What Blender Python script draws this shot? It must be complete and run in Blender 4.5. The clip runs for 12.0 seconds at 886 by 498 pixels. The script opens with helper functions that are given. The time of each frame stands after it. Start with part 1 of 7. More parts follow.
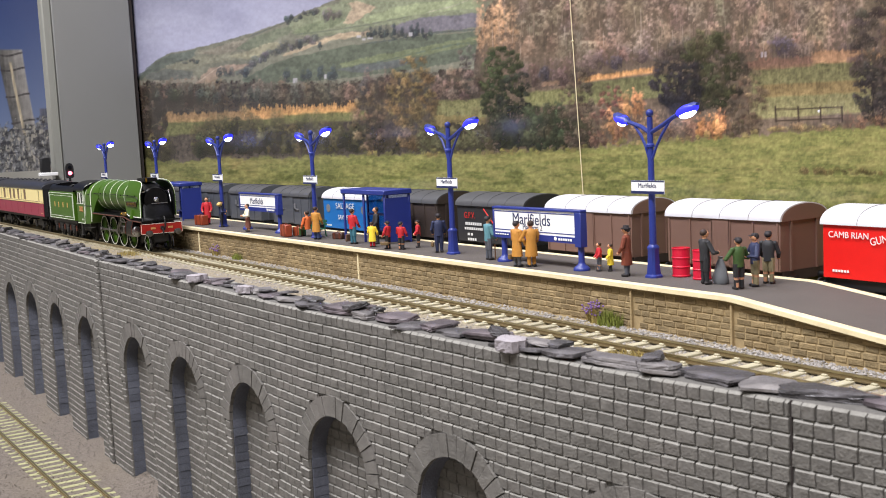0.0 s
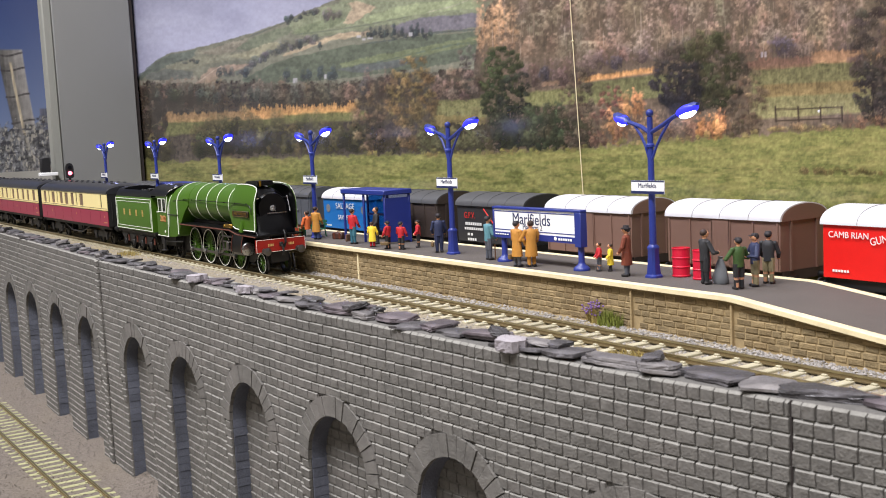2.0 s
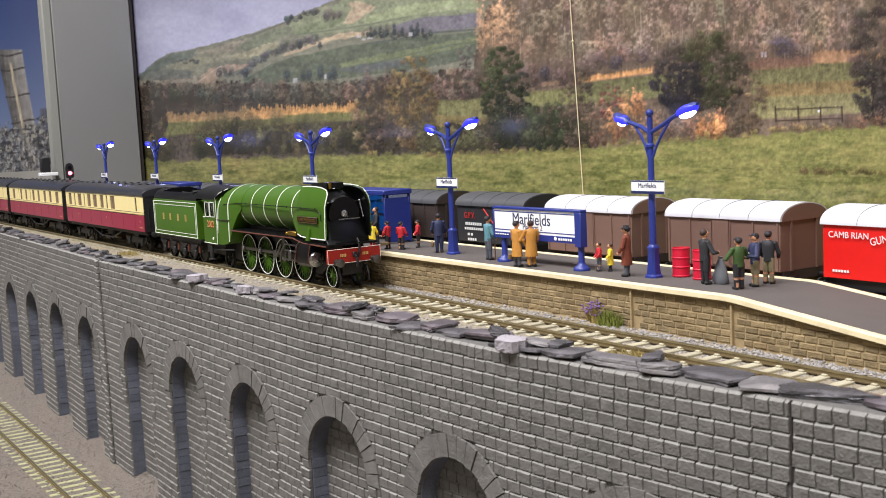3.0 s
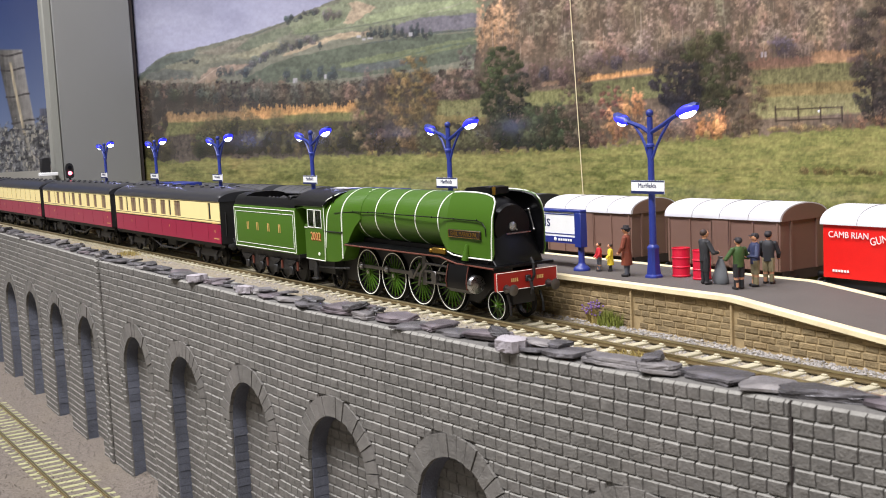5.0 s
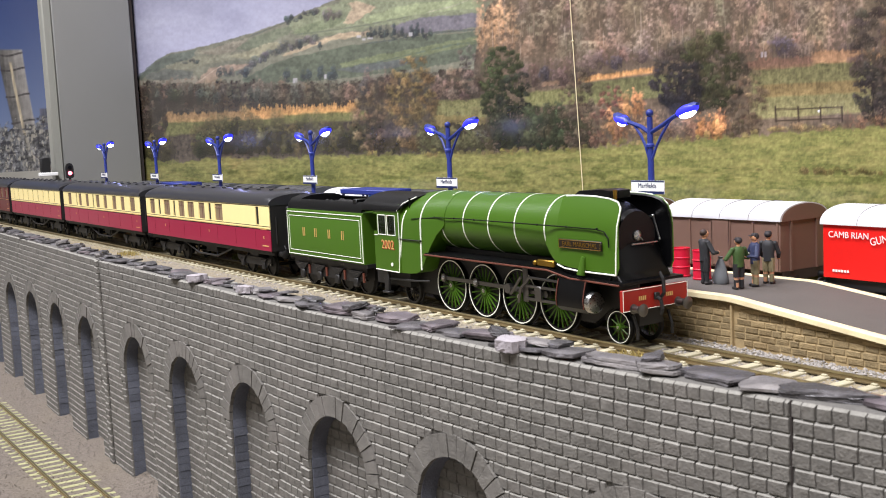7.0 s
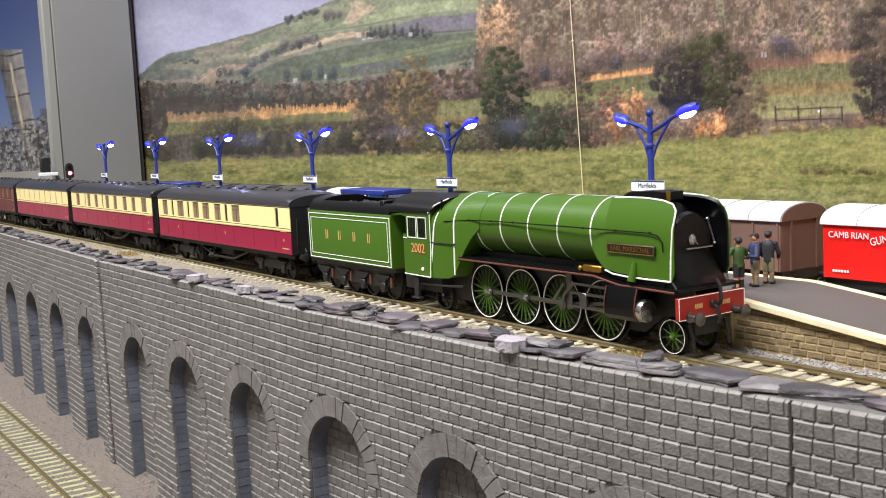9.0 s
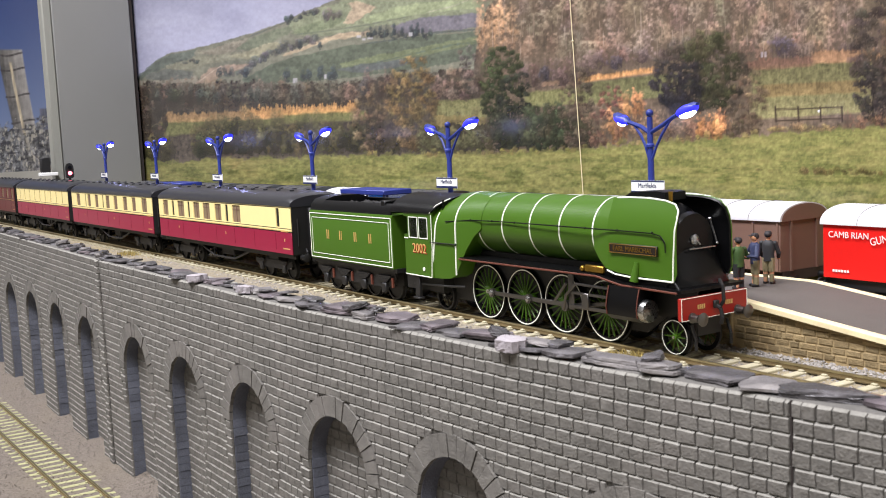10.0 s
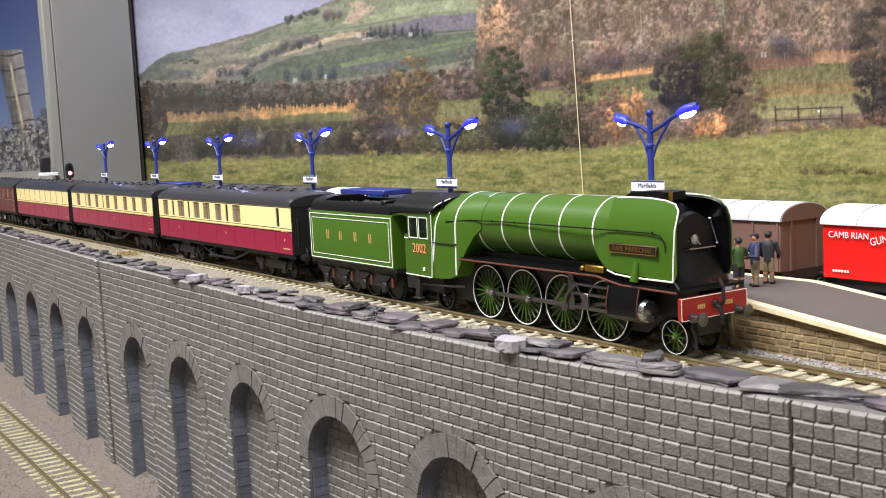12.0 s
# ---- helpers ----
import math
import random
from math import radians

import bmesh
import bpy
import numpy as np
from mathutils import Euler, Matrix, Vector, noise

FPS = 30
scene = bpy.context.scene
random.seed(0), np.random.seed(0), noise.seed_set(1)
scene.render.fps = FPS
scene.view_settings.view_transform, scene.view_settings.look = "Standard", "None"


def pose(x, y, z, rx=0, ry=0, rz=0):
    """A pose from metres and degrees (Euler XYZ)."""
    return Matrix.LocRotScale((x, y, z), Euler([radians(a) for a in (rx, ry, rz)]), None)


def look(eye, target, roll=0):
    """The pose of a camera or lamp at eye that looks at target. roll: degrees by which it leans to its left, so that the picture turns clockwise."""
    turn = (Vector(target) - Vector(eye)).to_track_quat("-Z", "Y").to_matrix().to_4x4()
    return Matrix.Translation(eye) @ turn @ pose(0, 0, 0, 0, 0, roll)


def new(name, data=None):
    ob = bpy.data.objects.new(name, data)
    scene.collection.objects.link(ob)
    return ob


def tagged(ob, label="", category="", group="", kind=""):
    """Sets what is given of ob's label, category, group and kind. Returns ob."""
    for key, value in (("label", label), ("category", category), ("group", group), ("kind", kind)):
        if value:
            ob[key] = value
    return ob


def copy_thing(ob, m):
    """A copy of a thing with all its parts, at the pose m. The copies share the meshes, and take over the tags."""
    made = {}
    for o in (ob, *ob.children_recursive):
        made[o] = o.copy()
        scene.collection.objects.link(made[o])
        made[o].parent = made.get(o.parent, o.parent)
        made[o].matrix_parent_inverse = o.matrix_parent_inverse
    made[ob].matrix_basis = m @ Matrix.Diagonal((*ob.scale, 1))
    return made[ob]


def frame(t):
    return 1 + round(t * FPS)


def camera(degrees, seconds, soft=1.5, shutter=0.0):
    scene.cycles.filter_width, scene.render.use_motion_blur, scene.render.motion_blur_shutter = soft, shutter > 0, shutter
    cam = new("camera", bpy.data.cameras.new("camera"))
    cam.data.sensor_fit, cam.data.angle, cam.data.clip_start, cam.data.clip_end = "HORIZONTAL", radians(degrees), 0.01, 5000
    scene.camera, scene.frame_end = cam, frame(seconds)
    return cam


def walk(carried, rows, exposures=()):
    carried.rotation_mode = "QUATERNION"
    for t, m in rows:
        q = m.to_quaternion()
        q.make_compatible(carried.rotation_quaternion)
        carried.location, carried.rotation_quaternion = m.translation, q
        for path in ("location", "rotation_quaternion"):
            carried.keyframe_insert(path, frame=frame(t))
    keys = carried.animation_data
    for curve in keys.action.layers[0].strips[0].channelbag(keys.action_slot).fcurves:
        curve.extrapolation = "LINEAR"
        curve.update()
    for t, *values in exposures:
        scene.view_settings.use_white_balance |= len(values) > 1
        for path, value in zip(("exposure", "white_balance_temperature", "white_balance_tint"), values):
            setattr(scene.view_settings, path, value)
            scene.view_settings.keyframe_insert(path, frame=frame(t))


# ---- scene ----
# The whole place is a table-top railway; lengths below are in millimetres unless a name says metres.
MM = 0.001
EYE = (0.31104, -0.28902, 0.08426)
AIM = (0.31104 - 0.82974, -0.28902 + 0.54764, 0.08426 - 0.10782)
cam = camera(44.56, 12.0, soft=0.95)
cam.data.dof.use_dof, cam.data.dof.focus_distance, cam.data.dof.aperture_fstop = True, 0.75, 75.0
walk(cam, [(0, look(EYE, AIM, -2.783)), (12, look(EYE, AIM, -2.783))], exposures=[(0, -0.05), (3, -0.08), (5.5, 0.03), (9, 0.12), (12, 0.12)])

# ---- light: two ceiling fittings of the room ----
world = bpy.data.worlds.new("room_air")
scene.world = world
world.use_nodes = True
world.node_tree.nodes["Background"].inputs[0].default_value = (0.9, 0.95, 1.0, 1)
world.node_tree.nodes["Background"].inputs[1].default_value = 0.05


def ceiling_lamp(x, y, z, sx, sy, watts, colour):
    d = bpy.data.lights.new("ceiling_lamp", "AREA")
    d.shape, d.size, d.size_y, d.energy, d.color = "RECTANGLE", sx, sy, watts, colour
    ob = new("ceiling_lamp", d)
    ob.matrix_world = pose(x, y, z)
    return ob


ceiling_lamp(0.2, -0.72, 1.35, 1.3, 0.4, 56, (0.985, 0.975, 1.03))
ceiling_lamp(-1.1, -0.62, 1.35, 1.3, 0.4, 22, (0.985, 0.975, 1.03))

# ---- materials ----


def lin(c):
    return tuple((v / 12.92 if v <= 0.04045 else ((v + 0.055) / 1.055) ** 2.4) for v in c)


def material(name, colour, rough=0.5, metal=0.0, vary=0.12, scale=250.0, bump=0.0, fine=1500.0, spec=0.5, emit=0.0, piece=0.0, dirt=None, dirt_scale=60.0, dirt_amount=0.5, coat=0.0):
    """A painted, moulded or cast surface: colour varies at two scales, with fine relief."""
    m = bpy.data.materials.new(name)
    m.use_nodes = True
    t = m.node_tree
    n, l = t.nodes, t.links
    b = n["Principled BSDF"]
    b.inputs["Roughness"].default_value = rough
    b.inputs["Metallic"].default_value = metal
    b.inputs["Specular IOR Level"].default_value = spec
    b.inputs["Coat Weight"].default_value = coat
    b.inputs["Base Color"].default_value = (*colour, 1)
    co = n.new("ShaderNodeTexCoord")
    big = n.new("ShaderNodeTexNoise")
    big.inputs["Scale"].default_value, big.inputs["Detail"].default_value = scale, 5
    l.new(co.outputs["Object"], big.inputs["Vector"])
    small = n.new("ShaderNodeTexNoise")
    small.inputs["Scale"].default_value, small.inputs["Detail"].default_value = fine, 3
    l.new(co.outputs["Object"], small.inputs["Vector"])
    add = n.new("ShaderNodeMath")
    add.operation = "ADD"
    l.new(big.outputs[0], add.inputs[0])
    l.new(small.outputs[0], add.inputs[1])
    ramp = n.new("ShaderNodeMapRange")
    ramp.inputs[1].default_value, ramp.inputs[2].default_value = 0.6, 1.4
    ramp.inputs[3].default_value, ramp.inputs[4].default_value = 1 - vary, 1 + vary
    l.new(add.outputs[0], ramp.inputs[0])
    value = ramp.outputs[0]
    if piece:
        info = n.new("ShaderNodeObjectInfo")
        geo = n.new("ShaderNodeNewGeometry")
        s = n.new("ShaderNodeMath")
        s.operation = "ADD"
        l.new(info.outputs["Random"], s.inputs[0])
        l.new(geo.outputs["Random Per Island"], s.inputs[1])
        f = n.new("ShaderNodeMath")
        f.operation = "FRACT"
        l.new(s.outputs[0], f.inputs[0])
        r2 = n.new("ShaderNodeMapRange")
        r2.inputs[3].default_value, r2.inputs[4].default_value = 1 - piece, 1 + piece
        l.new(f.outputs[0], r2.inputs[0])
        mu = n.new("ShaderNodeMath")
        mu.operation = "MULTIPLY"
        l.new(value, mu.inputs[0])
        l.new(r2.outputs[0], mu.inputs[1])
        value = mu.outputs[0]
    mix = n.new("ShaderNodeVectorMath")
    mix.operation = "SCALE"
    mix.inputs[0].default_value = colour
    l.new(value, mix.inputs["Scale"])
    out = mix.outputs[0]
    if dirt:
        dn = n.new("ShaderNodeTexNoise")
        dn.inputs["Scale"].default_value, dn.inputs["Detail"].default_value = dirt_scale, 6
        l.new(co.outputs["Object"], dn.inputs["Vector"])
        dr = n.new("ShaderNodeMapRange")
        dr.inputs[1].default_value, dr.inputs[2].default_value, dr.inputs[4].default_value = 0.48, 0.68, dirt_amount
        l.new(dn.outputs[0], dr.inputs[0])
        dm = n.new("ShaderNodeMix")
        dm.data_type = "RGBA"
        l.new(dr.outputs[0], dm.inputs[0])
        l.new(out, dm.inputs[6])
        dm.inputs[7].default_value = (*dirt, 1)
        out = dm.outputs[2]
    l.new(out, b.inputs["Base Color"])
    rr = n.new("ShaderNodeMapRange")
    rr.inputs[3].default_value, rr.inputs[4].default_value = max(0.03, rough - 0.04), min(1, rough + 0.04)
    l.new(small.outputs[0], rr.inputs[0])
    l.new(rr.outputs[0], b.inputs["Roughness"])
    if bump:
        bp = n.new("ShaderNodeBump")
        bp.inputs["Strength"].default_value, bp.inputs["Distance"].default_value = 1.0, bump * MM
        l.new(add.outputs[0], bp.inputs["Height"])
        l.new(bp.outputs[0], b.inputs["Normal"])
    if emit:
        b.inputs["Emission Color"].default_value = (*colour, 1)
        b.inputs["Emission Strength"].default_value = emit
    return m


def glass(name, tint, rough=0.05):
    m = bpy.data.materials.new(name)
    m.use_nodes = True
    b = m.node_tree.nodes["Principled BSDF"]
    b.inputs["Base Color"].default_value = (*tint, 1)
    b.inputs["Transmission Weight"].default_value = 1
    b.inputs["Roughness"].default_value = rough
    b.inputs["IOR"].default_value = 1.2
    return m


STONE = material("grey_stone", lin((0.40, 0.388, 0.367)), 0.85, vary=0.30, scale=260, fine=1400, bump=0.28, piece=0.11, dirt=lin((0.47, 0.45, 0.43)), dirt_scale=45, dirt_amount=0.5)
# joint colour; on block tops its paleness paints in light from above
JOINT_LIT_TOP = material("joint_and_lit_top", lin((0.51, 0.50, 0.475)), 0.9, vary=0.25, scale=200, bump=0.1)
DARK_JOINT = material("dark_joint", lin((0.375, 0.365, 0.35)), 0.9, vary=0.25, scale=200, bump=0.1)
REVEAL = material("blue_grey_reveal", lin((0.36, 0.37, 0.41)), 0.8, vary=0.35, scale=120, bump=0.3, piece=0.15)
SLATE = material("slate", lin((0.265, 0.255, 0.26)), 0.45, vary=0.35, scale=110, fine=900, bump=0.35, piece=0.35, dirt=lin((0.47, 0.455, 0.465)), dirt_scale=80, dirt_amount=0.6)
BUFF = material("buff_stone", lin((0.535, 0.465, 0.335)), 0.85, vary=0.3, scale=300, bump=0.3, piece=0.24, dirt=lin((0.42, 0.34, 0.22)), dirt_scale=50)
BUFF_JOINT = material("buff_joint", lin((0.62, 0.54, 0.395)), 0.9, vary=0.15)
COPING = material("cream_coping", lin((0.90, 0.84, 0.68)), 0.6, vary=0.07, scale=120, dirt=lin((0.72, 0.66, 0.52)), dirt_scale=80, dirt_amount=0.4)
TARMAC = material("grey_tarmac", lin((0.345, 0.32, 0.30)), 0.9, vary=0.14, scale=60, fine=2500, bump=0.15, dirt=lin((0.34, 0.32, 0.31)), dirt_scale=25)
BALLAST = material("ballast", lin((0.58, 0.54, 0.47)), 0.95, vary=0.35, scale=500, fine=1500, bump=0.9, dirt=lin((0.60, 0.53, 0.36)), dirt_scale=18, dirt_amount=0.7)
LOW_BALLAST = material("lower_ballast", lin((0.43, 0.395, 0.36)), 0.95, vary=0.5, scale=700, fine=1600, bump=0.9, dirt=lin((0.46, 0.42, 0.36)), dirt_scale=16)
CHIP = material("stone_chip", lin((0.56, 0.54, 0.52)), 0.9, vary=0.2, scale=700, piece=0.4)
SLEEPER = material("sleeper", lin((0.68, 0.65, 0.55)), 0.8, vary=0.15, scale=300, piece=0.12, dirt=lin((0.55, 0.5, 0.38)), dirt_scale=150)
OLIVE_SLEEPER = material("olive_sleeper", lin((0.58, 0.57, 0.42)), 0.8, vary=0.15, scale=300, piece=0.12)
RAIL = material("rail", lin((0.50, 0.44, 0.32)), 0.45, 0.5, vary=0.12, scale=100)
RAIL_TOP = material("rail_head", lin((0.66, 0.62, 0.50)), 0.3, 0.9, vary=0.1)
GREEN = material("apple_green", lin((0.235, 0.365, 0.075)), 0.42, vary=0.03, scale=60, spec=0.3)
WHITE = material("white_lining", lin((0.92, 0.93, 0.88)), 0.45, vary=0.04)
BLACK = material("satin_black", lin((0.03, 0.03, 0.035)), 0.36, vary=0.15, scale=80, spec=0.22)
MATT = material("matt_black", lin((0.075, 0.07, 0.07)), 0.6, vary=0.2, scale=150)
RED = material("buffer_red", lin((0.58, 0.09, 0.05)), 0.45, vary=0.05)
RUST = material("red_brown_edge", lin((0.36, 0.18, 0.13)), 0.5, vary=0.15)
STEEL = material("bright_steel", lin((0.68, 0.68, 0.68)), 0.28, 1.0, vary=0.03)
ROD_STEEL = material("dark_steel", lin((0.40, 0.39, 0.38)), 0.35, 0.9, vary=0.05)
BRASS = material("brass", lin((0.56, 0.43, 0.16)), 0.35, 0.8, vary=0.1)
PLATE = material("nameplate", lin((0.13, 0.09, 0.06)), 0.45, 0.2, vary=0.1)
GOLD = material("gold_letter", lin((0.78, 0.62, 0.38)), 0.45, vary=0.05)
CREAM = material("carriage_cream", lin((0.95, 0.88, 0.62)), 0.4, vary=0.03)
CRIMSON = material("carriage_crimson", lin((0.57, 0.065, 0.225)), 0.35, vary=0.05)
MAROON = material("carriage_maroon", lin((0.36, 0.08, 0.10)), 0.4, vary=0.05)
ROOF = material("grey_roof", lin((0.17, 0.17, 0.185)), 0.3, vary=0.1, scale=60)
BLIND = material("window_blind", lin((0.50, 0.43, 0.33)), 0.7, vary=0.2)
PANE = glass("window_pane", (0.9, 0.9, 0.9))
VAN_BROWN = material("van_brown", lin((0.47, 0.36, 0.31)), 0.55, vary=0.06, scale=100)
VAN_RED = material("van_red", lin((0.86, 0.10, 0.08)), 0.42, vary=0.05)
VAN_BLACK = material("van_black", lin((0.17, 0.17, 0.175)), 0.55, vary=0.1)
VAN_DARK = material("van_dark_brown", lin((0.24, 0.20, 0.18)), 0.55, vary=0.1)
VAN_GREY = material("van_grey", lin((0.32, 0.33, 0.35)), 0.55, vary=0.1)
VAN_BLUE = material("van_blue", lin((0.08, 0.42, 0.70)), 0.5, vary=0.05)
ROOF_WHITE = material("white_roof", lin((0.79, 0.785, 0.79)), 0.55, vary=0.03)
ROOF_DARK = material("dark_van_roof", lin((0.28, 0.28, 0.285)), 0.6, vary=0.1)
BLUE = material("station_blue", lin((0.15, 0.205, 0.50)), 0.4, vary=0.06, scale=80)
BOARD = material("white_board", lin((0.93, 0.93, 0.92)), 0.5, vary=0.03)
NAVY = material("navy_letter", lin((0.10, 0.14, 0.32)), 0.5, vary=0.03)
DRUM = material("drum_red", lin((0.82, 0.10, 0.22)), 0.45, vary=0.06)
FAINT = material("faded_letter", lin((0.46, 0.46, 0.47)), 0.6)
WALLGREY = material("grey_pillar", lin((0.49, 0.49, 0.48)), 0.75, vary=0.04, scale=6, bump=0.1)
WALLEDGE = material("pale_pillar_edge", lin((0.53, 0.53, 0.50)), 0.75, vary=0.05, scale=8)
WOOD = material("raw_wood_edge", lin((0.62, 0.42, 0.20)), 0.7, vary=0.25, scale=40)
DARKGAP = material("dark_board_edge", lin((0.16, 0.13, 0.12)), 0.8, vary=0.1)
SEAM = material("roof_seam_grey", lin((0.42, 0.41, 0.42)), 0.6)
PANEL_LINE = material("dark_crimson_line", lin((0.42, 0.05, 0.15)), 0.5)
ROOM = material("room_paint", lin((0.80, 0.79, 0.76)), 0.9, vary=0.03, scale=3)
CARPET = material("room_carpet", lin((0.35, 0.33, 0.31)), 0.95, vary=0.1, scale=20)
GLOW = material("lamp_glow", (0.42, 0.46, 1.0), 0.4, emit=40.0, vary=0.0)
# emission that imitates the blue halo of light around the lamp bulbs
HALO_GLOW = material("lamp_halo_glow", (0.025, 0.025, 0.85), 0.4, emit=1.7, vary=0.0)
REDGLOW = material("signal_glow", (1.0, 0.10, 0.16), 0.4, emit=9.0, vary=0.0)

# ---- mesh helpers (millimetres in, metres out) ----


def part(name, bm, mats, parent=None, label="", smooth=True):
    me = bpy.data.meshes.new(name)
    bm.normal_update()
    bm.to_mesh(me)
    bm.free()
    me.transform(Matrix.Scale(MM, 4))
    for m in (mats if isinstance(mats, (list, tuple)) else [mats]):
        me.materials.append(m)
    if smooth:
        me.shade_smooth()
        me.set_sharp_from_angle(angle=0.65)
    ob = new(name, me)
    if parent:
        ob.parent = parent
    if label:
        ob["label"] = label
    return ob


def thing(name, label, category, x=0, y=0, z=0, rz=0, group="", kind=""):
    ob = new(name)
    ob.empty_display_size = 0.005
    ob.matrix_world = at(x, y, z, rz)
    return tagged(ob, label, category, group, kind)


def at(x, y, z, rz=0, rx=0, ry=0):
    return pose(x * MM, y * MM, z * MM, rx, ry, rz)


def box(bm, x0, x1, y0, y1, z0, z1, bevel=0.0, mi=0):
    r = bmesh.ops.create_cube(bm, size=1)
    vs = r["verts"]
    for v in vs:
        v.co = Vector(((x0 + x1) / 2 + v.co.x * (x1 - x0), (y0 + y1) / 2 + v.co.y * (y1 - y0), (z0 + z1) / 2 + v.co.z * (z1 - z0)))
    fs = list({f for v in vs for f in v.link_faces})
    for f in fs:
        f.material_index = mi
    if bevel:
        es = list({e for v in vs for e in v.link_edges})
        bmesh.ops.bevel(bm, geom=es, offset=bevel, segments=1, affect="EDGES", profile=0.5, material=mi)
    return vs


def rod(bm, p0, p1, r0, r1=None, seg=10, mi=0):
    r1 = r0 if r1 is None else r1
    a, b = Vector(p0), Vector(p1)
    d = b - a
    r = bmesh.ops.create_cone(bm, cap_ends=True, segments=seg, radius1=r0, radius2=r1, depth=d.length)
    q = Matrix.Translation((a + b) / 2) @ d.to_track_quat("Z", "Y").to_matrix().to_4x4()
    bmesh.ops.transform(bm, matrix=q, verts=r["verts"])
    for f in {f for v in r["verts"] for f in v.link_faces}:
        f.material_index = mi
    return r["verts"]


def ball(bm, c, rx, ry=None, rz=None, seg=10, mi=0):
    ry, rz = (rx if ry is None else ry), (rx if rz is None else rz)
    r = bmesh.ops.create_uvsphere(bm, u_segments=seg, v_segments=max(6, seg * 2 // 3), radius=1)
    for v in r["verts"]:
        v.co = Vector((c[0] + v.co.x * rx, c[1] + v.co.y * ry, c[2] + v.co.z * rz))
    for f in {f for v in r["verts"] for f in v.link_faces}:
        f.material_index = mi
    return r["verts"]


def loft(bm, rings, closed=True, caps=True, mi=0):
    """Rings of points joined one to the next."""
    vs = [[bm.verts.new(p) for p in ring] for ring in rings]
    n = len(rings[0])
    for a, b in zip(vs, vs[1:]):
        for i in range(n if closed else n - 1):
            j = (i + 1) % n
            f = bm.faces.new((a[i], a[j], b[j], b[i]))
            f.material_index = mi
    if caps:
        for ring in (vs[0][::-1], vs[-1]):
            f = bm.faces.new(ring)
            f.material_index = mi
    bmesh.ops.recalc_face_normals(bm, faces=bm.faces[:])
    return vs


def lathe(bm, profile, seg=16, axis="z", c=(0, 0, 0), mi=0):
    rings = []
    for r, h in profile:
        ring = []
        for i in range(seg):
            a = 2 * math.pi * i / seg
            u, v = r * math.cos(a), r * math.sin(a)
            q = {"z": (u, v, h), "y": (u, h, v), "x": (h, u, v)}[axis]
            ring.append((c[0] + q[0], c[1] + q[1], c[2] + q[2]))
        rings.append(ring)
    return loft(bm, rings, mi=mi)


def bm_new():
    return bmesh.new()


def tube(bm, pts, r, seg=6, mi=0):
    for a, b in zip(pts, pts[1:]):
        rod(bm, a, b, r, r, seg, mi)


def writing(name, text, size, parent, mat, x, y, z, rz=0, rx=90, align="CENTER", squeeze=1.0, shear=0.0, ry=0):
    cu = bpy.data.curves.new(name, "FONT")
    cu.body, cu.size, cu.extrude, cu.align_x, cu.align_y, cu.shear, cu.resolution_u = text, size * MM, 0.05 * MM, align, "CENTER", shear, 3
    tmp = bpy.data.objects.new(name, cu)
    me = bpy.data.meshes.new_from_object(tmp)
    bpy.data.objects.remove(tmp)
    me.transform(Matrix.Diagonal((squeeze, 1, 1, 1)))
    me.materials.clear()
    me.materials.append(mat)
    ob = new(name, me)
    ob.parent = parent
    ob.matrix_basis = at(x, y, z, rz, rx, ry)
    return ob


def bars(bm, x0, x1, y, z0, z1, n=1, gap=0.35, thick=0.15):
    """Unreadable lettering: short plain bars in a row."""
    w = (x1 - x0) / n
    for i in range(n):
        box(bm, x0 + i * w, x0 + (i + 1 - gap) * w, y - thick, y, z0, z1)


# ---- the room ----
def room():
    bm = bm_new()
    box(bm, -3000, 2200, -2400, 900, -960, -950)
    tagged(part("floor", bm, CARPET), "dull brown carpet of the railway room", "floor", kind="structure")
    for nm, b in (("wall_north", (-3000, 2200, 330, 360, -950, 1500)), ("wall_south", (-3000, 2200, -2430, -2400, -950, 1500)), ("wall_west", (-3030, -3000, -2400, 900, -950, 1500)), ("wall_east", (2200, 2230, -2400, 900, -950, 1500))):
        bm = bm_new()
        box(bm, *b)
        tagged(part(nm, bm, ROOM), "plain off-white painted room wall", "wall", kind="structure")
    bm = bm_new()
    box(bm, -3000, 2200, -2400, 900, 1500, 1530)
    tagged(part("ceiling", bm, ROOM), "plain white painted ceiling", "ceiling", kind="structure")


room()


# ---- ground ----
def wall_y(x):
    return float(np.interp(x, (-760, -612, -307, -52, 23, 65, 118, 156, 300), (-105, -107, -114, -113, -108.5, -106, -100, -94.5, -74)))


def sheet(xs, ys, fz):
    bm = bm_new()
    rows = [[bm.verts.new((x, y, fz(x, y))) for y in ys] for x in xs]
    for a, b in zip(rows, rows[1:]):
        for i in range(len(ys) - 1):
            bm.faces.new((a[i], b[i], b[i + 1], a[i + 1]))
    return bm


def rough(x, y, amount, size):
    return amount * (noise.noise(Vector((x / size, y / size, 0.3))) + 0.5 * noise.noise(Vector((x * 2.7 / size, y * 2.7 / size, 4.1))))


def upper_z(x, y):
    bank = -2.9 if -19 < y < 19 or y > 60 else -3.2 + rough(x, y, 0.9, 9)
    return bank


def lower_z(x, y):
    return -102.2 + rough(x, y, 0.5, 10) + max(0, min(1, (y + 128) / 22)) * (4.5 + rough(x, y, 1.6, 14))


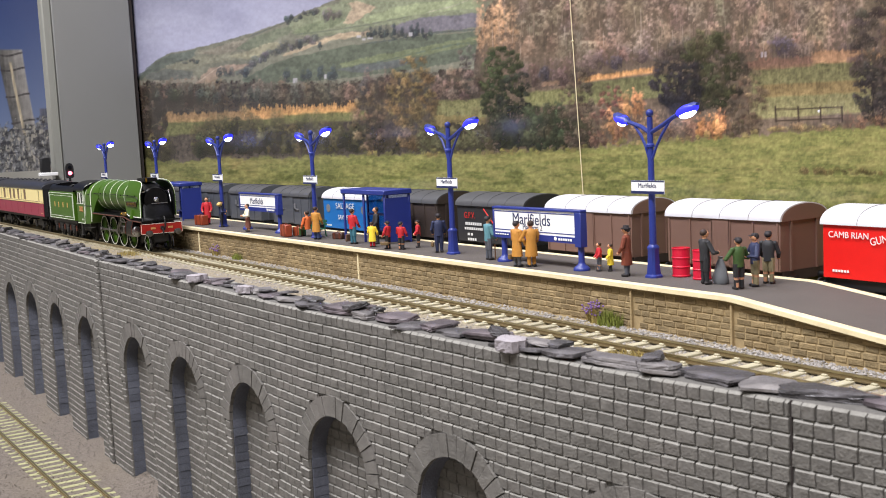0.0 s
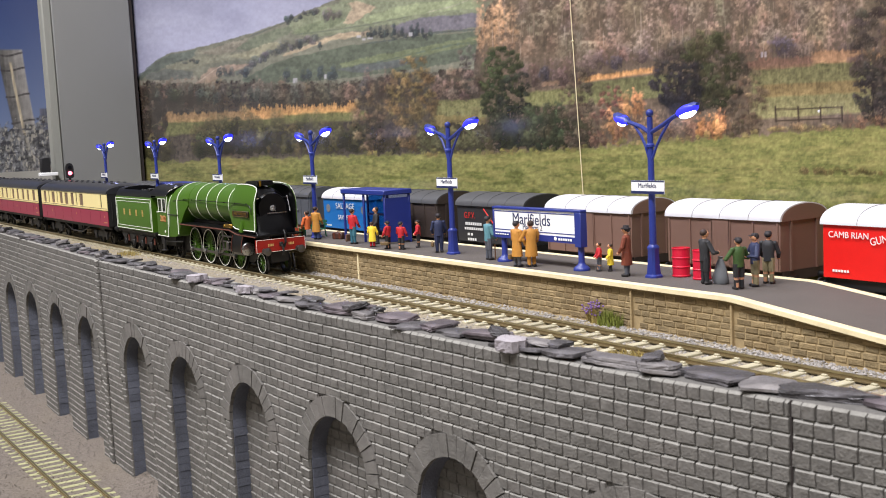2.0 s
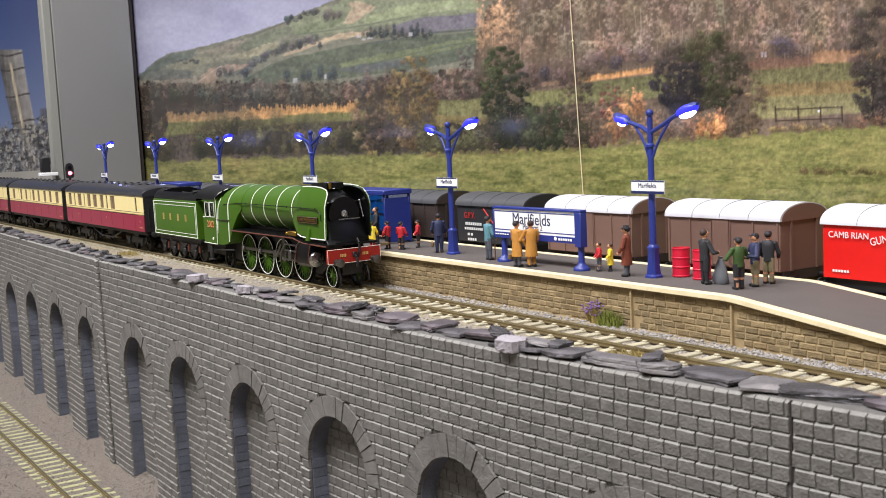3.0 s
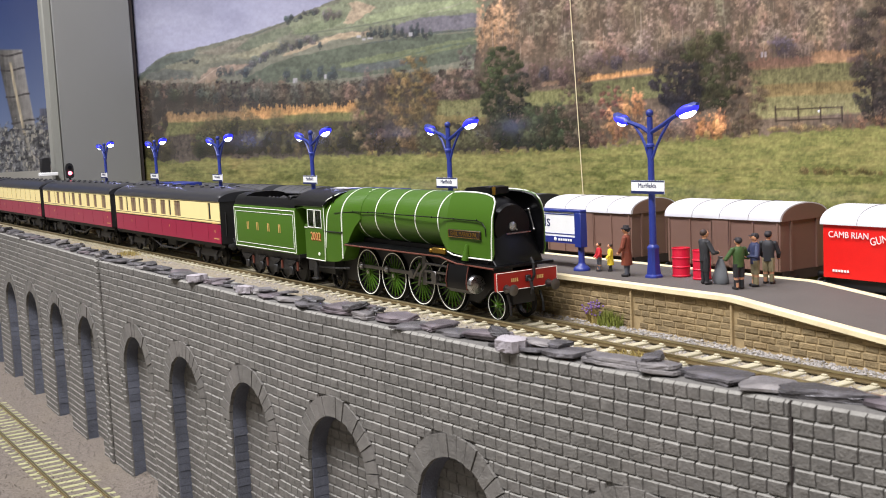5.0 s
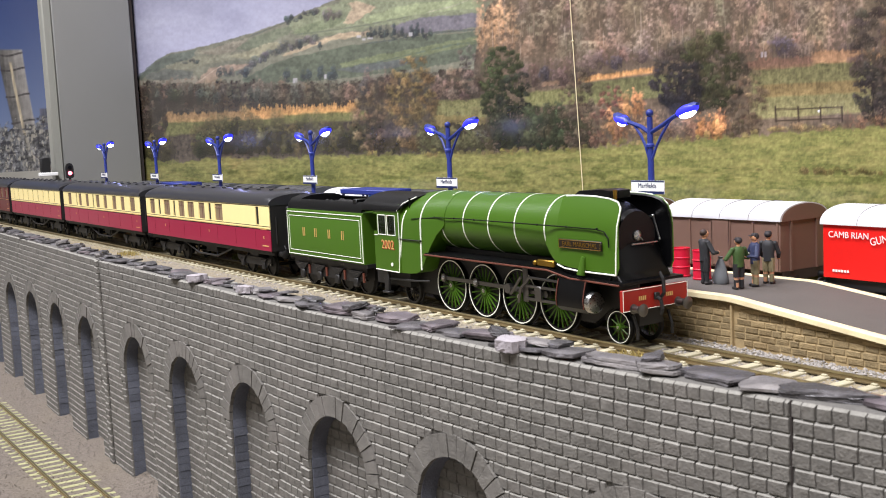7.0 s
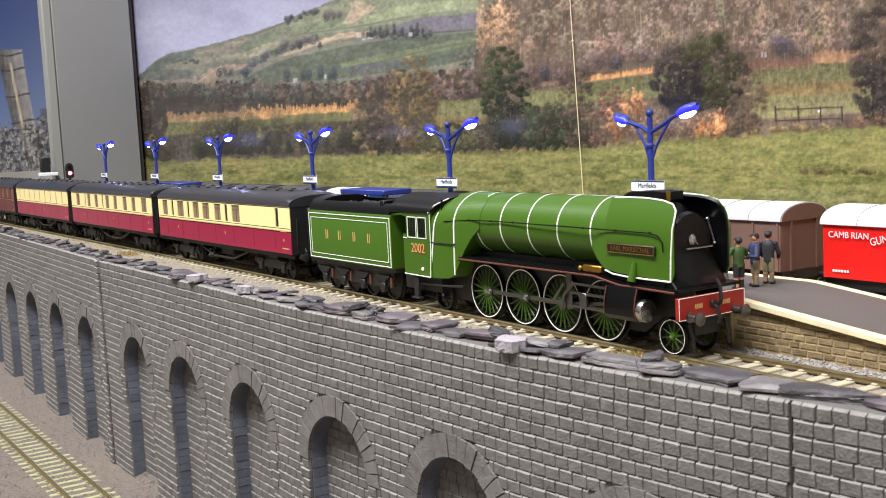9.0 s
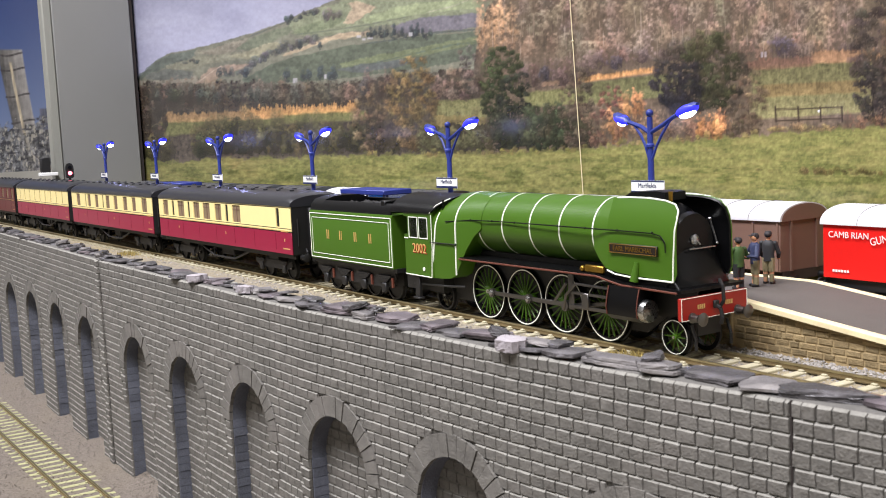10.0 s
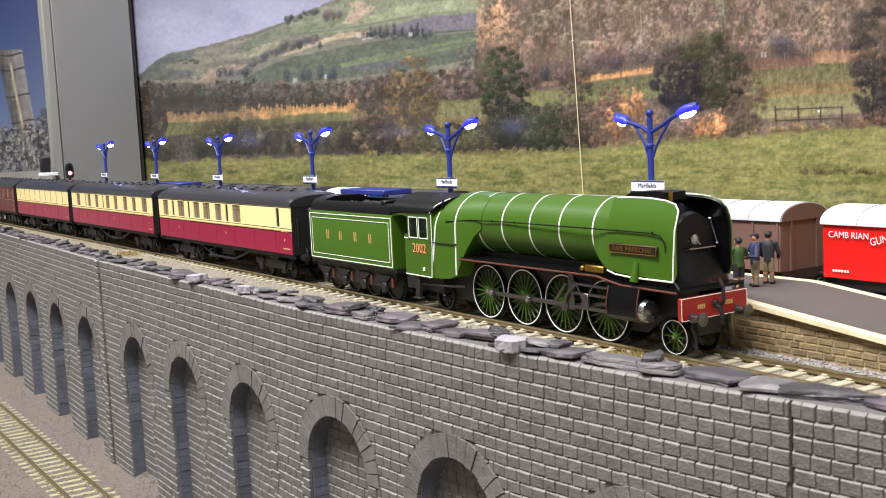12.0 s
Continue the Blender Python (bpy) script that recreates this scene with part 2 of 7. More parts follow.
def ground():
    xs = list(np.arange(-1900, -1150, 25.0)) + list(np.arange(-1150, 426, 6.0))
    up = sheet(xs, [-92 + 4 * i for i in range(20)] + [-12 + 13 * i for i in range(12)], upper_z)
    for v in up.verts:
        if v.co.y < -91:
            v.co.y = wall_y(v.co.x) + 13
    tagged(part("ground", up, BALLAST), "sandy grey scatter ground of the upper railway level", "ground", kind="structure")
    low = sheet(xs, [-420, -300, -240] + [-220 + 4 * i for i in range(33)], lower_z)
    tagged(part("ground", low, LOW_BALLAST), "pinkish grey fine ballast of the lower railway level", "ground", kind="structure")


ground()


def baseboard():
    t = thing("layout_table", "timber baseboard table that carries the model railway", "table", kind="structure")
    bm = bm_new()
    box(bm, -1900, 420, -420, 131, -124, -106)
    part("baseboard", bm, WOOD, t)
    bm = bm_new()
    box(bm, -1900, 420, -68, 131, -106, -6)
    part("upper_deck", bm, WOOD, t)
    for x in (-1850, -1100, -350, 370):
        for y in (-390, 90):
            bm = bm_new()
            box(bm, x - 25, x + 25, y - 25, y + 25, -950, -124, 2)
            part("leg", bm, WOOD, t)


baseboard()


def chips(name, label, mat, n, seed, place, size):
    rng = random.Random(seed)
    V, F = [], []
    for _ in range(n):
        x, y, z = place(rng)
        s = size * rng.uniform(0.6, 1.4)
        k = len(V)
        a = rng.uniform(0, 6.28)
        for dx, dy, dz in ((1, 0, 0), (-0.2, 0.9, 0.1), (-0.9, -0.4, 0), (0.1, 0.0, 0.9), (0.3, -0.8, 0.2)):
            V.append(((x + s * (dx * math.cos(a) - dy * math.sin(a)) * rng.uniform(0.7, 1.2)) * MM, (y + s * (dx * math.sin(a) + dy * math.cos(a))) * MM, (z + s * dz * rng.uniform(0.5, 1.0)) * MM))
        F += [(k, k + 1, k + 3), (k + 1, k + 2, k + 3), (k + 2, k + 4, k + 3), (k + 4, k, k + 3)]
    me = bpy.data.meshes.new(name)
    me.from_pydata(V, [], F)
    me.materials.append(mat)
    return tagged(new(name, me), label, "ballast", kind="stuff")


def near_bias(rng, lo, hi):
    return hi - (hi - lo) * rng.random() ** 1.8


chips("ballast_chips", "loose grey stone chips beside the platform wall", CHIP, 5200, 5, lambda r: (near_bias(r, -650, 200), r.uniform(11.5, 27), -2.8), 0.75)
chips("ballast_chips", "loose stone chips between the sleepers", CHIP, 5000, 6, lambda r: (near_bias(r, -650, 200), r.uniform(-24, 13), -2.9), 0.6)
chips("ballast_chips", "fine pinkish stone chips on the lower level", LOW_BALLAST, 7000, 7, lambda r: (lambda x, y: (x, y, lower_z(x, y)))(near_bias(r, -800, -100), r.uniform(-190, -106)), 0.7)


# ---- tracks ----
def rail_bm(x0, x1, y):
    bm = bm_new()
    box(bm, x0, x1, y - 0.5, y + 0.5, -0.7, 0, mi=1)
    box(bm, x0, x1, y - 0.3, y + 0.3, -1.7, -0.7)
    box(bm, x0, x1, y - 1.1, y + 1.1, -2.1, -1.7)
    return bm


def track(x0, x1, y, z, mat, single, label, n0):
    tr = thing("railway_track", label, "railway track", 0, y, z)
    for s in (-1, 1):
        part("rail", rail_bm(x0, x1, s * 8.75), [RAIL, RAIL_TOP], tr, smooth=False)
    bm = bm_new()
    box(bm, -1.75, 1.75, -15.2, 15.2, -3.4, -2.0, 0.25)
    for s in (-1, 1):
        for d in (-1.6, 1.6):
            box(bm, -1.1, 1.1, s * 8.75 + d - 0.6, s * 8.75 + d + 0.6, -2.05, -1.35, 0.2)
    first = part("sleeper", bm, mat, tr, smooth=False)
    me = first.data
    step = 9.3
    n = int((x1 - x0) / step)
    first.location.x = (x1 - 4) * MM
    rest = []
    for i in range(1, n):
        x = x1 - 4 - i * step
        if i < single:
            ob = new("sleeper", me)
            ob.parent = tr
            ob.location.x = x * MM
            ob.rotation_euler.z = radians(((i * 37) % 11 - 5) * 0.12)
        else:
            rest.append(x)
    if rest:
        bm = bm_new()
        for x in rest:
            box(bm, x - 1.75, x + 1.75, -15.2, 15.2, -3.4, -2.0)
        o = part("sleeper_run", bm, mat, tr, smooth=False)
        tagged(o, kind="stuff")
    return tr


track(-1895, 240, 0, 0, SLEEPER, 90, "railway track on pale sleepers beside the platform", 0)
track(-1145, 240, 96, 0, SLEEPER, 8, "siding track behind the platform, under the vans", 0)
track(-1100, -60, -142.9, -100, OLIVE_SLEEPER, 100, "lower railway track on olive-cream sleepers below the viaduct", 0)


# ---- platform ----
def plat_z(x, k=30.0, s=0.112):
    return 16.3 - max(0.0, x - k) * s


def platform():
    pl = thing("platform", "long station platform with buff stone wall and ramp end", "platform", kind="structure")
    xs = [-1080, -800, -500, -250, -100, 0, 28, 32, 60, 100, 145]
    bm = bm_new()
    loft(bm, [[(x, 29, plat_z(x) - 0.1), (x, 76.5, plat_z(x) - 0.1), (x, 76.5, -4), (x, 29, -4)] for x in xs])
    part("deck", bm, TARMAC, pl, "grey tarmac surface", smooth=False)
    for y0, y1 in ((25.4, 29.2), (75.2, 78.4)):
        bm = bm_new()
        loft(bm, [[(x, y0, plat_z(x) + 0.1), (x, y0 + 0.4, plat_z(x) + 0.35), (x, y1, plat_z(x) + 0.35), (x, y1, plat_z(x) - 1.7), (x, y0, plat_z(x) - 1.7)] for x in xs])
        part("coping", bm, COPING, pl, "cream painted edging", smooth=False)
    bm = bm_new()
    loft(bm, [[(x, 26.4, plat_z(x) - 1.7), (x, 29, plat_z(x) - 1.7), (x, 29, plat_z(x) - 2.9), (x, 26.4, plat_z(x) - 2.9)] for x in xs])
    part("string_course", bm, BUFF, pl, smooth=False)
    bm = bm_new()
    loft(bm, [[(x, 27.6, plat_z(x) - 2.8), (x, 30, plat_z(x) - 2.8), (x, 30, -5), (x, 27.6, -5)] for x in xs])
    part("retaining_wall", bm, BUFF_JOINT, pl, "buff stone face with pale joints", smooth=False)
    bm = bm_new()
    loft(bm, [[(x, 75.8, plat_z(x) - 1.8), (x, 77.2, plat_z(x) - 1.8), (x, 77.2, -5), (x, 75.8, -5)] for x in xs])
    part("retaining_wall", bm, BUFF_JOINT, pl, smooth=False)
    for x in (-24.5, 30.5):
        bm = bm_new()
        box(bm, x - 0.5, x + 0.5, 26.3, 28, -3.5, plat_z(x) - 2.9, 0.15)
        part("wall_pilaster", bm, BUFF_JOINT, pl, smooth=False)
    for x in (-262, -525):
        bm = bm_new()
        box(bm, x - 0.6, x + 0.6, 26.6, 28, -3.5, plat_z(x) - 2.9, 0.15)
        part("wall_pilaster", bm, COPING, pl, smooth=False)
    return pl


PLATFORM = platform()


# ---- viaduct wall ----
ARCHES = [112, 37, -34, -110, -186, -258, -355, -432, -509, -586, -663]
ARCH_R, ARCH_C, RING, DEPTH = 20.5, -37.5, 7.6, 7.5
TOP, FOOT, COURSE = 20.6, -108.0, 3.8


def gap_at(z, extra=0.0):
    """Half width of an arch opening at height z, or 0."""
    r = ARCH_R + extra
    if z >= ARCH_C + r:
        return 0.0
    if z <= ARCH_C:
        return ARCH_R + (extra * 0.75 if z > ARCH_C - 5 * COURSE else 0)
    return math.sqrt(max(0, r * r - (z - ARCH_C) ** 2))


def spans(x0, x1, half):
    """The stretches of x0..x1 outside the arches, and inside them."""
    if half <= 0:
        return [(x0, x1)], []
    out, ins, a = [], [], x0
    for c in sorted(ARCHES):
        if c - half > x0 and c + half < x1:
            out.append((a, c - half))
            ins.append((c - half, c + half))
            a = c + half
    out.append((a, x1))
    return out, ins


def shear_box(V, F, x0, x1, d0, d1, z0, z1):
    k = len(V)
    for x, d, z in ((x0, d0, z0), (x1, d0, z0), (x1, d0, z1), (x0, d0, z1), (x0, d1, z0), (x1, d1, z0), (x1, d1, z1), (x0, d1, z1)):
        V.append((x * MM, (wall_y(x) + d) * MM, z * MM))
    F += [tuple(k + i for i in q) for q in ((0, 1, 2, 3), (1, 5, 6, 2), (5, 4, 7, 6), (4, 0, 3, 7), (3, 2, 6, 7), (0, 4, 5, 1))]


def from_lists(name, V, F, mat, parent):
    me = bpy.data.meshes.new(name)
    me.from_pydata(V, [], F)
    for m in (mat if isinstance(mat, tuple) else (mat,)):
        me.materials.append(m)
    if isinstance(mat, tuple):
        # each block's sloped top gets the paler, lit-looking colour
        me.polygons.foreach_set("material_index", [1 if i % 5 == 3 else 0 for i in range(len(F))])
    ob = new(name, me)
    ob.parent = parent
    return ob


def stone(V, F, rng, x0, x1, d, z0, z1, proud):
    """One dressed block with chamfered edges."""
    j = lambda: rng.uniform(-0.12, 0.12)
    k = len(V)
    for x, z, dd in ((x0, z0, 0.3), (x1, z0, 0.3), (x1, z1, 0.3), (x0, z1, 0.3)):
        V.append((x * MM, (wall_y(x) + d + dd) * MM, z * MM))
    p = proud * rng.uniform(0.75, 1.2)
    for x, z, q in ((x0 + 0.14, z0 + 0.1, 0.8), (x1 - 0.14, z0 + 0.1, 0.8), (x1 - 0.16, z1 - 0.72, 1.0), (x0 + 0.16, z1 - 0.68, 1.0)):
        V.append(((x + j()) * MM, (wall_y(x) + d - p * q + j() * 0.6) * MM, (z + j()) * MM))
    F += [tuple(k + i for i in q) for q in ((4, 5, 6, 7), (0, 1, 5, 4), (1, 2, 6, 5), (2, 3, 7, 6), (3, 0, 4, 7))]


def viaduct():
    rng = random.Random(11)
    va = thing("viaduct_wall", "grey moulded stone viaduct wall with a row of blind arches", "viaduct", kind="structure")
    x0, x1 = -760, 300
    V, F, VB, FB = [], [], [], []
    SV, SF = [], []
    near = []
    rows = int((TOP - FOOT) / COURSE)
    cuts = list(range(x0, x1, 20)) + [x1]

    def slab(a, b, d0, d1, z0, z1, V, F):
        pts = [a] + [c for c in cuts if a + 1 < c < b - 1] + [b]
        for p, q in zip(pts, pts[1:]):
            shear_box(V, F, p, q, d0, d1, z0, z1)

    for r in range(rows):
        z1 = TOP - r * COURSE
        z0 = z1 - COURSE
        half = gap_at(z0, 0.7)
        out, ins = spans(x0, x1, half)
        for a, b in out:
            slab(a, b, 0.3, DEPTH, z0, z1, V, F)
        hb = gap_at((z0 + z1) / 2, RING)
        out2, _ = spans(x0, x1, hb)
        for where, d in ((out2, 0.0), (ins, DEPTH - 0.3)):
            for a, b in where:
                x = a - (2.6 * (r % 2) + rng.uniform(0, 0.5))
                while x < b - 0.8:
                    w = rng.uniform(4.6, 5.6) if r else rng.uniform(3.4, 4.2)
                    p, q = max(x, a) + 0.08, min(x + w, b) - 0.08
                    if p < 155.1 < q:
                        if q > 156.2:
                            stone(SV, SF, rng, 155.4, q, d, z0 + 0.04, z1 - 0.04, 0.5)
                        q = 154.8
                    if q - p > 0.55 and not (-319.5 < p and q < -311):
                        if d == 0 and p > 60 and q < 152 and z0 > -20:
                            near.append((p, q, z0, z1))
                        else:
                            stone(SV, SF, rng, p, q, d, z0 + 0.04, z1 - 0.04, 0.55)
                    x += w
    slab(x0, x1, DEPTH, DEPTH + 7, FOOT, TOP, VB, FB)
    from_lists("core", V, F, DARK_JOINT, va)
    from_lists("back_slab", VB, FB, JOINT_LIT_TOP, va)
    o = from_lists("stones", SV, SF, (STONE, JOINT_LIT_TOP), va)
    tagged(o, "small grey dressed stones in courses", kind="stuff")
    # joint strips between the moulded panels
    for x, w in ((-315, 3.2),):
        V, F = [], []
        for r in range(rows):
            z1 = TOP - r * COURSE
            e = 0.9 if r % 2 else 0.0
            stone(V, F, rng, x - w - e, x + w + e * 0.5, -1.0, z1 - COURSE + 0.1, z1 - 0.1, 0.8)
        from_lists("pilaster", V, F, (STONE, JOINT_LIT_TOP), va)
    # reveals
    for c in ARCHES:
        if not x0 < c < x1 - 30:
            continue
        for s in (-1, 1):
            V, F = [], []
            a, b = (c - ARCH_R - 0.1, c - ARCH_R + 0.35) if s < 0 else (c + ARCH_R - 0.35, c + ARCH_R + 0.1)
            z = ARCH_C
            while z > FOOT:
                e = rng.uniform(0.0, 0.45)
                shear_box(V, F, a - (e if s > 0 else 0), b + (e if s < 0 else 0), 0.6, DEPTH - 0.4, z - COURSE + 0.25, z)
                z -= COURSE
            from_lists("reveal", V, F, REVEAL, va)
        n = 17
        for i in range(n):
            a0, a1 = math.pi * i / n + 0.008, math.pi * (i + 1) / n - 0.008
            V, F = [], []
            ro = ARCH_R + RING * rng.uniform(0.97, 1.03)
            p = -0.9 * rng.uniform(0.75, 1.2)
            for d in (p, DEPTH - 0.4):
                for ang, rad in ((a0, ARCH_R), (a1, ARCH_R), (a1, ro), (a0, ro)):
                    x = c + rad * math.cos(ang)
                    V.append((x * MM, (wall_y(x) + d) * MM, (ARCH_C + rad * math.sin(ang)) * MM))
            F = [(0, 3, 2, 1), (4, 5, 6, 7), (0, 1, 5, 4), (1, 2, 6, 5), (2, 3, 7, 6), (3, 0, 4, 7)]
            from_lists("voussoir", V, F, STONE, va)
        V, F = [], []
        m = 24
        for i in range(m + 1):
            ang = math.pi * i / m
            for rad in (ARCH_R + 0.1, ARCH_R - 0.3):
                for d in (0.7, DEPTH - 0.4):
                    x = c + rad * math.cos(ang)
                    V.append((x * MM, (wall_y(x) + d) * MM, (ARCH_C + rad * math.sin(ang)) * MM))
        for i in range(m):
            k = 4 * i
            F += [(k + 2, k + 3, k + 7, k + 6), (k, k + 4, k + 5, k + 1), (k, k + 2, k + 6, k + 4), (k + 1, k + 5, k + 7, k + 3)]
        from_lists("soffit", V, F, REVEAL, va)
        # quoins below the ring feet
        for i in range(5):
            for s in (-1, 1):
                z = ARCH_C - (i + 1) * COURSE
                V, F = [], []
                xa, xb = sorted((c + s * ARCH_R, c + s * (ARCH_R + RING * (0.95 if i % 2 else 0.7))))
                stone(V, F, rng, xa, xb, 0, z + 0.04, z + COURSE - 0.04, 0.9)
                from_lists("quoin", V, F, (STONE, JOINT_LIT_TOP), va)
    V, F = [], []
    shear_box(V, F, 154.85, 155.35, 0.0, 0.28, FOOT, TOP)
    from_lists("panel_joint", V, F, DARKGAP, va)
    near.sort(key=lambda q: -q[0])
    for i, (p, q, z0, z1) in enumerate(near):
        V, F = [], []
        stone(V, F, rng, p, q, 0, z0 + 0.04, z1 - 0.04, 0.55)
        if i < 290:
            from_lists("stone", V, F, (STONE, JOINT_LIT_TOP), va)
        else:
            k = len(SV)
            SV += V
            SF += [tuple(k + a for a in f) for f in F]
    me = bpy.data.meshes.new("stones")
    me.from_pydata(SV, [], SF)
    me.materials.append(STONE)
    me.materials.append(JOINT_LIT_TOP)
    # sloped tops painted paler, as if catching light from above
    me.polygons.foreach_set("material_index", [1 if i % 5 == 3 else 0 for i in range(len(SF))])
    o.data = me
    return va


viaduct()


# ---- painted backdrop, pillar and the far scene ----
def fbm(u, v, seed, octaves=5, gain=0.55):
    """Smooth lattice noise in -1..1, summed over octaves."""
    rng = np.random.RandomState(seed)
    out, amp, tot = np.zeros_like(u), 1.0, 0.0
    for _ in range(octaves):
        g = rng.rand(64, 64) * 2 - 1
        iu, iv = np.floor(u).astype(int), np.floor(v).astype(int)
        fu, fv = u - iu, v - iv
        fu, fv = fu * fu * (3 - 2 * fu), fv * fv * (3 - 2 * fv)
        a, b = g[iu % 64, iv % 64], g[(iu + 1) % 64, iv % 64]
        c, d = g[iu % 64, (iv + 1) % 64], g[(iu + 1) % 64, (iv + 1) % 64]
        out += amp * ((a * (1 - fu) + b * fu) * (1 - fv) + (c * (1 - fu) + d * fu) * fv)
        tot += amp
        u, v, amp = u * 2.03 + 7.1, v * 2.03 + 3.7, amp * gain
    return out / tot * 1.6


def srgb(c):
    c = np.clip(np.asarray(c, float), 0, 1)
    return np.where(c <= 0.04045, c / 12.92, ((c + 0.055) / 1.055) ** 2.4)


def step(d, w=1.0):
    return np.clip(0.5 + d / w, 0, 1)


def landscape(U, V):
    """The printed photograph: sky, hill with fields, woods, hedges and meadow; U to the right, V down."""
    shape = U.shape
    U, V = U.ravel(), V.ravel()
    n1, n2, n3 = fbm(U / 60, V / 60, 1), fbm(U / 14, V / 14, 2), fbm(U / 5, V / 5, 3, 3)
    fine = fbm(U / 2.2, V / 2.6, 6, 2)
    bare = fbm(U / 3.0, V / 17, 4, 4)
    flat = fbm(U / 34, V / 9, 5, 5)
    img = np.empty(U.shape + (3,))
    rng = random.Random(77)

    def lay(mask, colour, tex=0.0):
        c = np.asarray(colour, float)[None, :] * (1 + tex * np.ones(U.shape))[:, None]
        img[:] = img * (1 - mask[:, None]) + c * mask[:, None]

    def inside(u, v, pts):
        odd = np.zeros(u.shape, bool)
        for (a, b), (c, d) in zip(pts, pts[1:] + pts[:1]):
            if b != d:
                odd ^= ((b > v) != (d > v)) & (u < (c - a) * (v - b) / (d - b) + a)
        return odd

    def field(pts, colour, k=0.9, warp=3.0, tex=0.10):
        """A piece of the slope with an uneven, slightly soft border."""
        u, v = U + warp * (n2 + 0.4 * n3), V + 0.6 * warp * (fbm(U / 22, V / 12, 44, 3) + 0.4 * n3)
        m = sum(inside(u + a, v + b, pts) for a, b in ((-1.2, -0.6), (1.2, -0.6), (0, 0.9))) / 3.0
        lay(m * k, colour, tex * (0.7 * n2 + n3 + 0.6 * flat))

    def line(pts, half, colour, k=0.85, ragged=1.5):
        """A hedge, track or fence line through the points."""
        v = np.interp(U, [p[0] for p in pts], [p[1] for p in pts])
        m = step(half + ragged * (n3 + 0.6 * n2) - np.abs(V - v), 1.6) * step(U - pts[0][0], 6) * step(pts[-1][0] - U, 6)
        lay(m * k, colour, 0.2 * n3)

    def clump(c, base, w, h, col, k=0.9, porous=0.35, lean=0.0):
        """One crown or bush with a ragged outline, lit from the upper left."""
        near = np.nonzero((np.abs(U - c) < w * 1.5 + 2) & (V > base - h * 1.35) & (V < base + h * 0.2 + 2))[0]
        if not len(near):
            return
        u, v = U[near], V[near]
        a, b = (u - c - lean * (base - v)) / w, (v - base + 0.52 * h) / (0.56 * h)
        r = np.abs(a) ** 2.2 + np.abs(b) ** 2.2
        m = np.clip((1 - r + 0.7 * n3[near] + 0.55 * n2[near] + 0.2 * fine[near]) * 1.2, 0, 1)
        m = m * k * np.clip(1 - porous * (0.5 + 0.5 * fine[near] + 0.25 * bare[near]), 0, 1)
        lit = 1 + 0.32 * np.clip(-b - 0.5 * a, -1.2, 1.2) + 0.24 * n3[near] + 0.13 * fine[near] + 0.12 * n2[near] + 0.04 * bare[near]
        img[near] = img[near] * (1 - m[:, None]) + np.asarray(col)[None, :] * np.clip(lit, 0.3, 2)[:, None] * m[:, None]

    def tint(col, amount=0.14):
        g = 1 + rng.uniform(-amount, amount)
        return tuple(x * g * (1 + rng.uniform(-0.05, 0.05)) for x in col)

    def row(u0, u1, base, tall, wide, n, cols, k=0.85, porous=0.35):
        """Many clumps along a line; base and tall are functions of U."""
        for _ in range(n):
            c = rng.uniform(u0, u1)
            h = tall(c) * rng.uniform(0.6, 1.15)
            clump(c, base(c) + rng.uniform(-4, 4), wide * rng.uniform(0.55, 1.3), h, tint(rng.choice(cols)), k, porous)

    def tree(c, v0, v1, w, col, n=60, k=0.85, porous=0.3, hi=1.35):
        """A crown made of many small clumps inside an egg-shaped outline, over a short trunk."""
        lay(step(1.2 - np.abs(U - c - 2 * n2), 1.5) * step(V - (v0 + v1) / 2, 4) * step(v1 - V, 4) * 0.6, tuple(x * 0.6 for x in col))
        for i in range(int(n * 1.7)):
            t = rng.random() ** 0.8
            half = w * math.sin(math.pi * min(1, t * 0.78 + 0.14)) ** 0.8
            du = rng.uniform(-1, 1) * half
            s = max(5.0, w * rng.uniform(0.12, 0.3))
            g = (0.8 + 0.3 * rng.random() + (hi - 1) * (1 - t) * rng.random() - 0.12 * du / w)
            clump(c + du, v0 + t * (v1 - v0) + s * 0.6, s, s * 1.5, tuple(x * g for x in tint(col, 0.1)), k, porous)

    # sky
    cloud = fbm(U / 150, V / 70, 9, 4)
    lay(np.ones(U.shape), (0.605, 0.605, 0.64), 0.06 * cloud + 0.012 * n2 + (V - 60) / 900)
    lay(step(fbm(U / 120, V / 45, 19, 4) - 0.1, 1.0) * 0.45, (0.70, 0.70, 0.715))
    # hill and its fields
    ridge = np.interp(U, (236, 250, 262, 275, 300, 340, 400, 440, 480, 505, 530, 565, 600, 700), (146, 134, 122, 108, 95, 87, 72, 60, 47, 38, 24, 11, -4, -40)) + 1.2 * n2 + 0.5 * n3
    hill = step(V - ridge, 2.0)
    lay(hill, (0.46, 0.455, 0.36), 0.08 * n1 + 0.07 * n2 + 0.06 * n3 + 0.05 * flat)
    field([(236, 140), (275, 108), (300, 96), (350, 88), (345, 100), (300, 118), (262, 132), (240, 145)], (0.34, 0.37, 0.31), 0.8)
    field([(290, 118), (350, 100), (420, 92), (420, 106), (360, 116), (300, 128)], (0.50, 0.49, 0.38))
    field([(350, 95), (405, 76), (440, 66), (420, 90), (380, 98)], (0.53, 0.50, 0.40))
    field([(415, 88), (448, 66), (520, 42), (512, 60), (480, 76), (440, 90)], (0.42, 0.44, 0.33))
    field([(405, 100), (440, 90), (480, 76), (505, 74), (478, 92), (436, 106)], (0.58, 0.56, 0.42))
    field([(236, 146), (300, 138), (345, 134), (360, 146), (300, 150), (236, 152)], (0.55, 0.52, 0.42))
